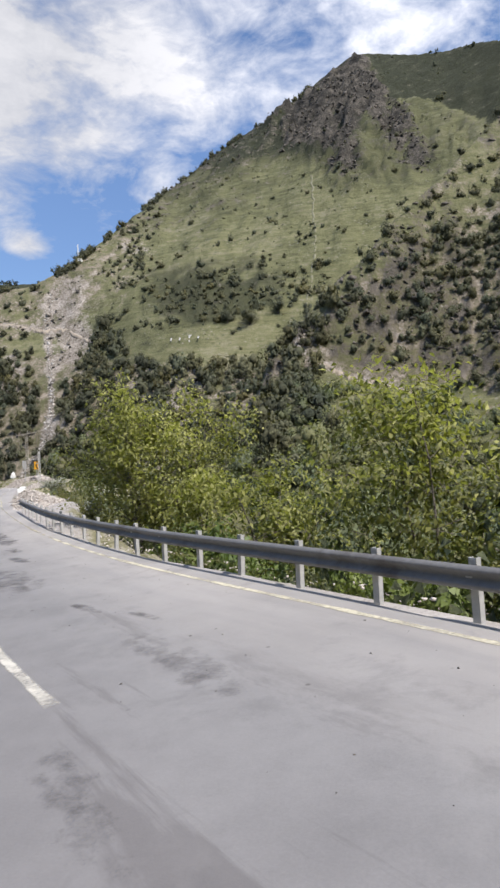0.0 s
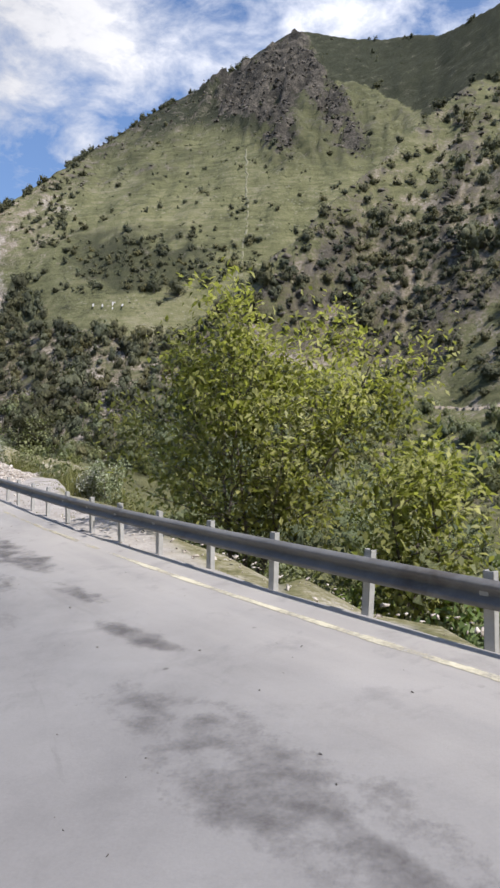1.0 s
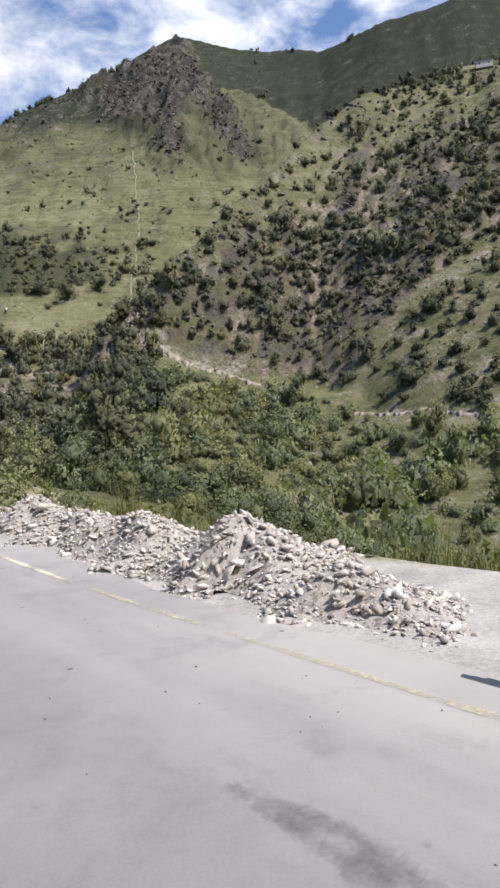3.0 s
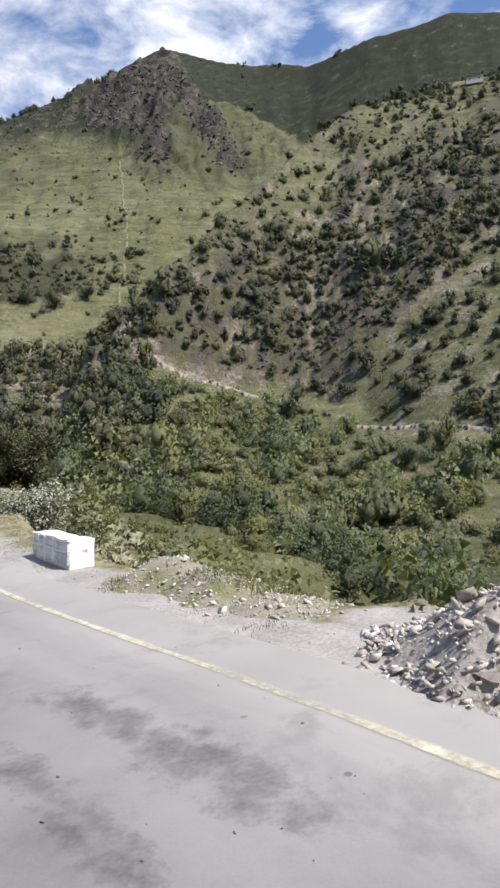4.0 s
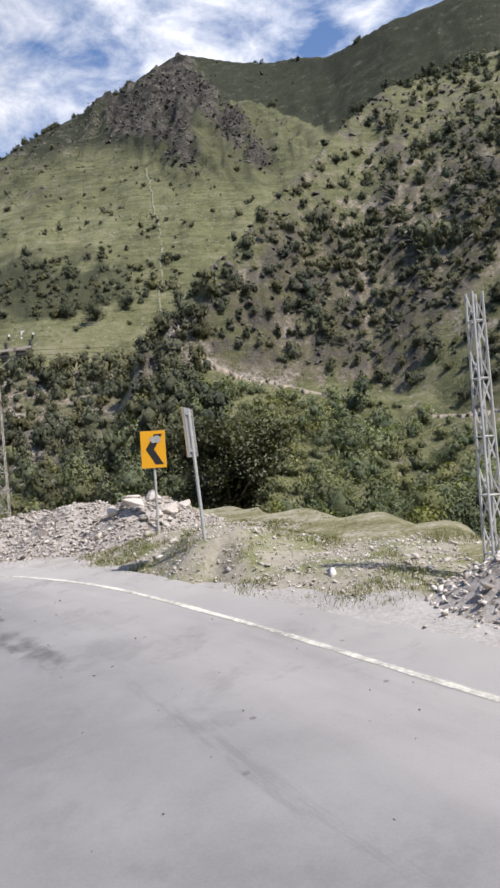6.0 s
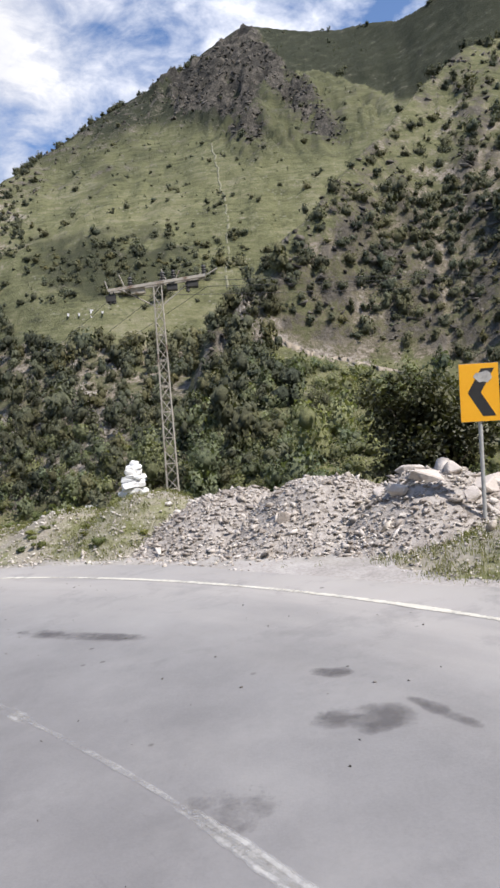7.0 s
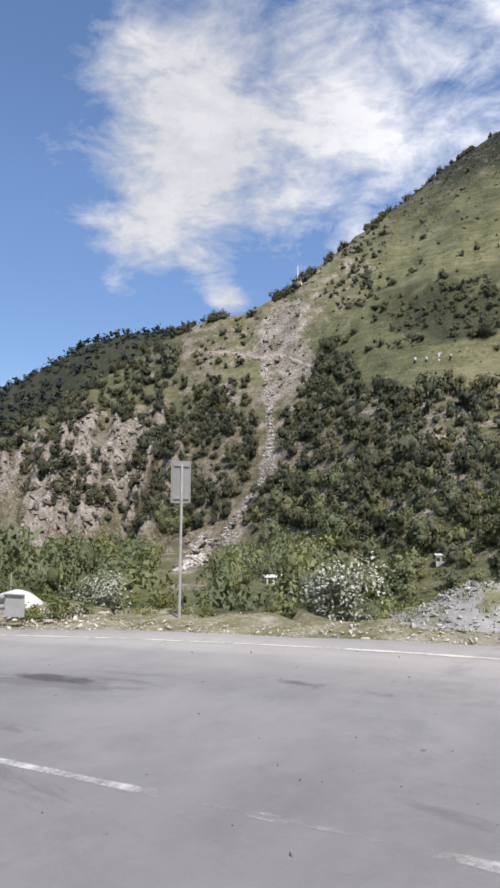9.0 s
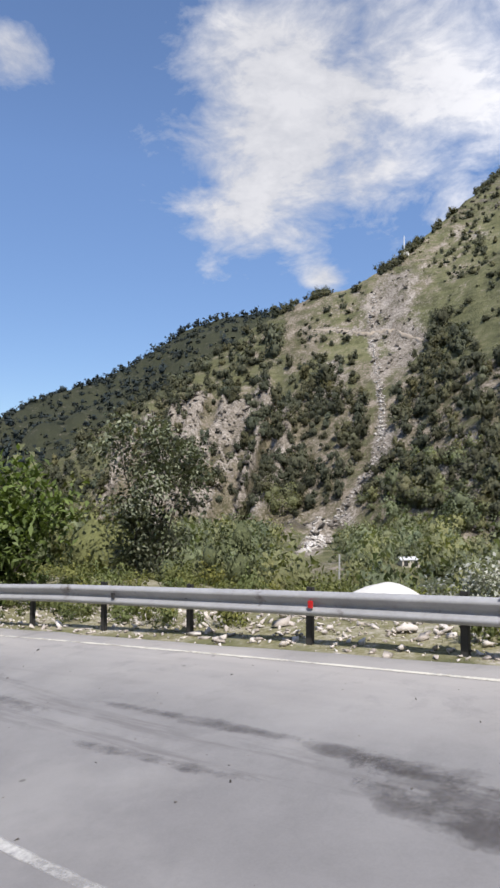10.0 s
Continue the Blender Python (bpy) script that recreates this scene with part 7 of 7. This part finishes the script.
# ---- power lines ----
def wire(a, b, sag, radius=0.012):
    """One sagging cable: a ring of four points swept along it."""
    a, b = np.array(a, float), np.array(b, float)
    t = np.linspace(0, 1, 33)[:, None]
    mid = a + (b - a) * t
    mid[:, 2] -= (sag * 4 * t * (1 - t))[:, 0]
    run = (b - a) / np.linalg.norm(b - a)
    side = np.cross(run, (0, 0, 1))
    side /= np.linalg.norm(side)
    up = np.cross(side, run)
    v = np.vstack([mid + (math.cos(k) * side + math.sin(k) * up) * radius for k in np.arange(4) * math.pi / 2])
    i, j = np.meshgrid(np.arange(4), np.arange(32), indexing="ij")
    p0, p1 = (i * 33 + j).ravel(), (((i + 1) % 4) * 33 + j).ravel()
    ob = new("power_wire", np_mesh("power_wire", v, np.c_[p0, p0 + 1, p1 + 1, p1], M_DARK))
    tagged(ob, "thin dark power wire strung from the pylon", "wire", "power wires")


for dx, lift in ((-0.95, 4.45), (0.3, 4.7), (0.95, 4.55)):
    wire((-37.6 + dx, 55.4 + 0.13 * dx, lift), (-150 + 2 * dx, 225, 7 + 0.4 * dx), 3.0, 0.006)
    wire((-37.6 + dx, 55.4 + 0.13 * dx, lift), (12 + dx, 78 - 2 * dx, 10.5), 0.9, 0.005)


def stake(x, y, z0, top):
    bm = bmesh.new()
    tube(bm, (0, 0, -0.25), (0.02, 0, top - z0), 0.018, 0.014, 7)
    ob = part("stake", bm, M_POST, None, "", pose(x, y, z0))
    tagged(ob, "thin pale stake standing in the weeds behind the rail", "stake")


stake(-57.15, 57.08, place_z(-57.15, 57.08), -1.08)


# ---- houses down in the valley ----
def house(x, y, w, d, h, turn, label):
    z = place_z(x, y)
    thing = empty("house", pose(x, y, z, 0, 0, turn))
    tagged(thing, label, "house", "houses in the valley")
    bm = bmesh.new()
    box(bm, (w, d, h + 1.0), Matrix.Translation((0, 0, h / 2 - 0.5)), 0.04)
    walls = part("wall", bm, M_HOUSE, thing)
    bm = bmesh.new()
    for side in (-1, 1):
        box(bm, (w + 0.6, d * 0.6, 0.12), Matrix.Translation((0, side * d * 0.27, h + 0.42)) @ Matrix.Rotation(side * -0.3, 4, "X"), 0.02)
    part("roof", bm, M_ROOF, thing, "pale sheet metal roof")
    for dx in (-0.28, 0.28):
        bm = bmesh.new()
        box(bm, (0.8, 0.06, 0.9), Matrix.Translation((dx * w, -d / 2 - 0.02, h * 0.55)), 0.02)
        part("window", bm, M_DARK, walls)


M_HOUSE = material("house_plaster", [(0.3, (0.42, 0.38, 0.33)), (0.7, (0.6, 0.56, 0.5))], 0.8, rough=0.9, bump=0.2)
M_ROOF = material("sheet_roof", [(0.3, (0.44, 0.45, 0.46)), (0.7, (0.64, 0.64, 0.64))], 0.6, rough=0.5, bump=0.1)
house(-105.2, 155.0, 3.2, 2.4, 0.9, 50, "small pale house with a grey-white roof among trees")
house(-90.2, 212.7, 2.4, 2.0, 1.5, 15, "tiny white hut at the edge of the woods")
house(-80.3, 159.8, 5.0, 3.5, 2.2, 10, "small house with a bright white roof in the valley")
house(-82.3, 140.4, 5.0, 2.6, 1.6, 15, "low shed with a white sheet roof in the valley")
house(131.0, 393.5, 9.0, 5.0, 2.8, -20, "white house on the shoulder of the spur")


def mast(x, y, height):
    z = place_z(x, y)
    thing = empty("mast", Matrix.Translation((x, y, z)))
    tagged(thing, "thin white radio mast on the ridge", "mast")
    bm = bmesh.new()
    tube(bm, (0, 0, -1), (0, 0, height), 0.45, 0.25, 8)
    part("pole", bm, M_WHITE, thing)
    bm = bmesh.new()
    box(bm, (2.6, 2.2, 2.4), Matrix.Translation((1.5, 0, 1.2)), 0.05)
    part("hut", bm, M_WHITE, thing)


mast(-240.8, 425.0, 13)


# ---- bare rock standing out of the slopes ----
def outcrop_rule(az, r, x, y):
    _, (m1, m2) = ground_z(x, y)
    return 0.75 * smooth(m1[:, 0], 0.25, 0.6) + 0.25 * smooth(m1[:, 2], 0.3, 0.7)


OUT = spots_in(30000, (-32, 53), (172, 600), (0.45, 1.5), outcrop_rule, 93, (1, 1), 1.2)
v, f = stone_field(np.c_[OUT[:, 0], OUT[:, 1], OUT[:, 2] + 0.4 * OUT[:, 3], OUT[:, 3] * 2.0], 94)
tagged(new("outcrop_rock", np_mesh("outcrop_rock", v, f, M_CRAG)), "grey broken rock standing out of the slopes", "rock", kind="stuff")


# ---- weeds on the turfed banks ----
def bank_weeds():
    rng = np.random.default_rng(98)
    rows = []
    for top, x0, x1, y0, y1, n in ((turf_top, -41.2, -36.6, 52.0, 54.6, 90), (low_top, -44.2, -41.2, 54.0, 56.0, 60)):
        for x, y in zip(rng.uniform(x0, x1, n), rng.uniform(y0, y1, n)):
            if off_edge([x], [y])[0][0] > 1.3 and fbm([x], [y], 1.2, 2, 99)[0] > -0.2:
                rows.append((x, y, top(x, y) - 0.02, rng.uniform(0.04, 0.15), rng.uniform(0.5, 1.0), rng.normal(0.25, 0.18)))
    scatter("bank_weeds", np.array(rows), M_SHRUB, "low green weeds grown over the stony bank", 200, 0.085, 97, "stuff", "weeds")


bank_weeds()


# ---- pale boulders that came down with the landslide ----
rng = np.random.default_rng(95)
r = np.where(rng.random(900) < 0.6, rng.uniform(162, 345, 900), rng.uniform(283, 430, 900))
half = np.interp(r, [200, 292, 310, 334, 381, 440], [0.8, 0.8, 0.5, 0.33, 0.22, 0.25])
az = np.radians(np.interp(r, SLIDE_R, SLIDE_AZ) + rng.normal(0, 0.5, 900) * half)
x, y = HUB[0] - np.sin(az) * r, HUB[1] + np.cos(az) * r
size = rng.uniform(0.4, 1.5, 900)
v, f = stone_field(np.c_[x, y, ground_z(x, y)[0] + 0.2 * size, size], 96)
M_SLIDE = material("landslide_stone", [(0.25, (0.3, 0.275, 0.245)), (0.75, (0.62, 0.59, 0.55))], 0.6, rough=0.95, bump=0.4, island=0.5)
tagged(new("slide_rock", np_mesh("slide_rock", v, f, M_SLIDE)), "pale broken rock of the landslide in its gully", "rock", kind="stuff")
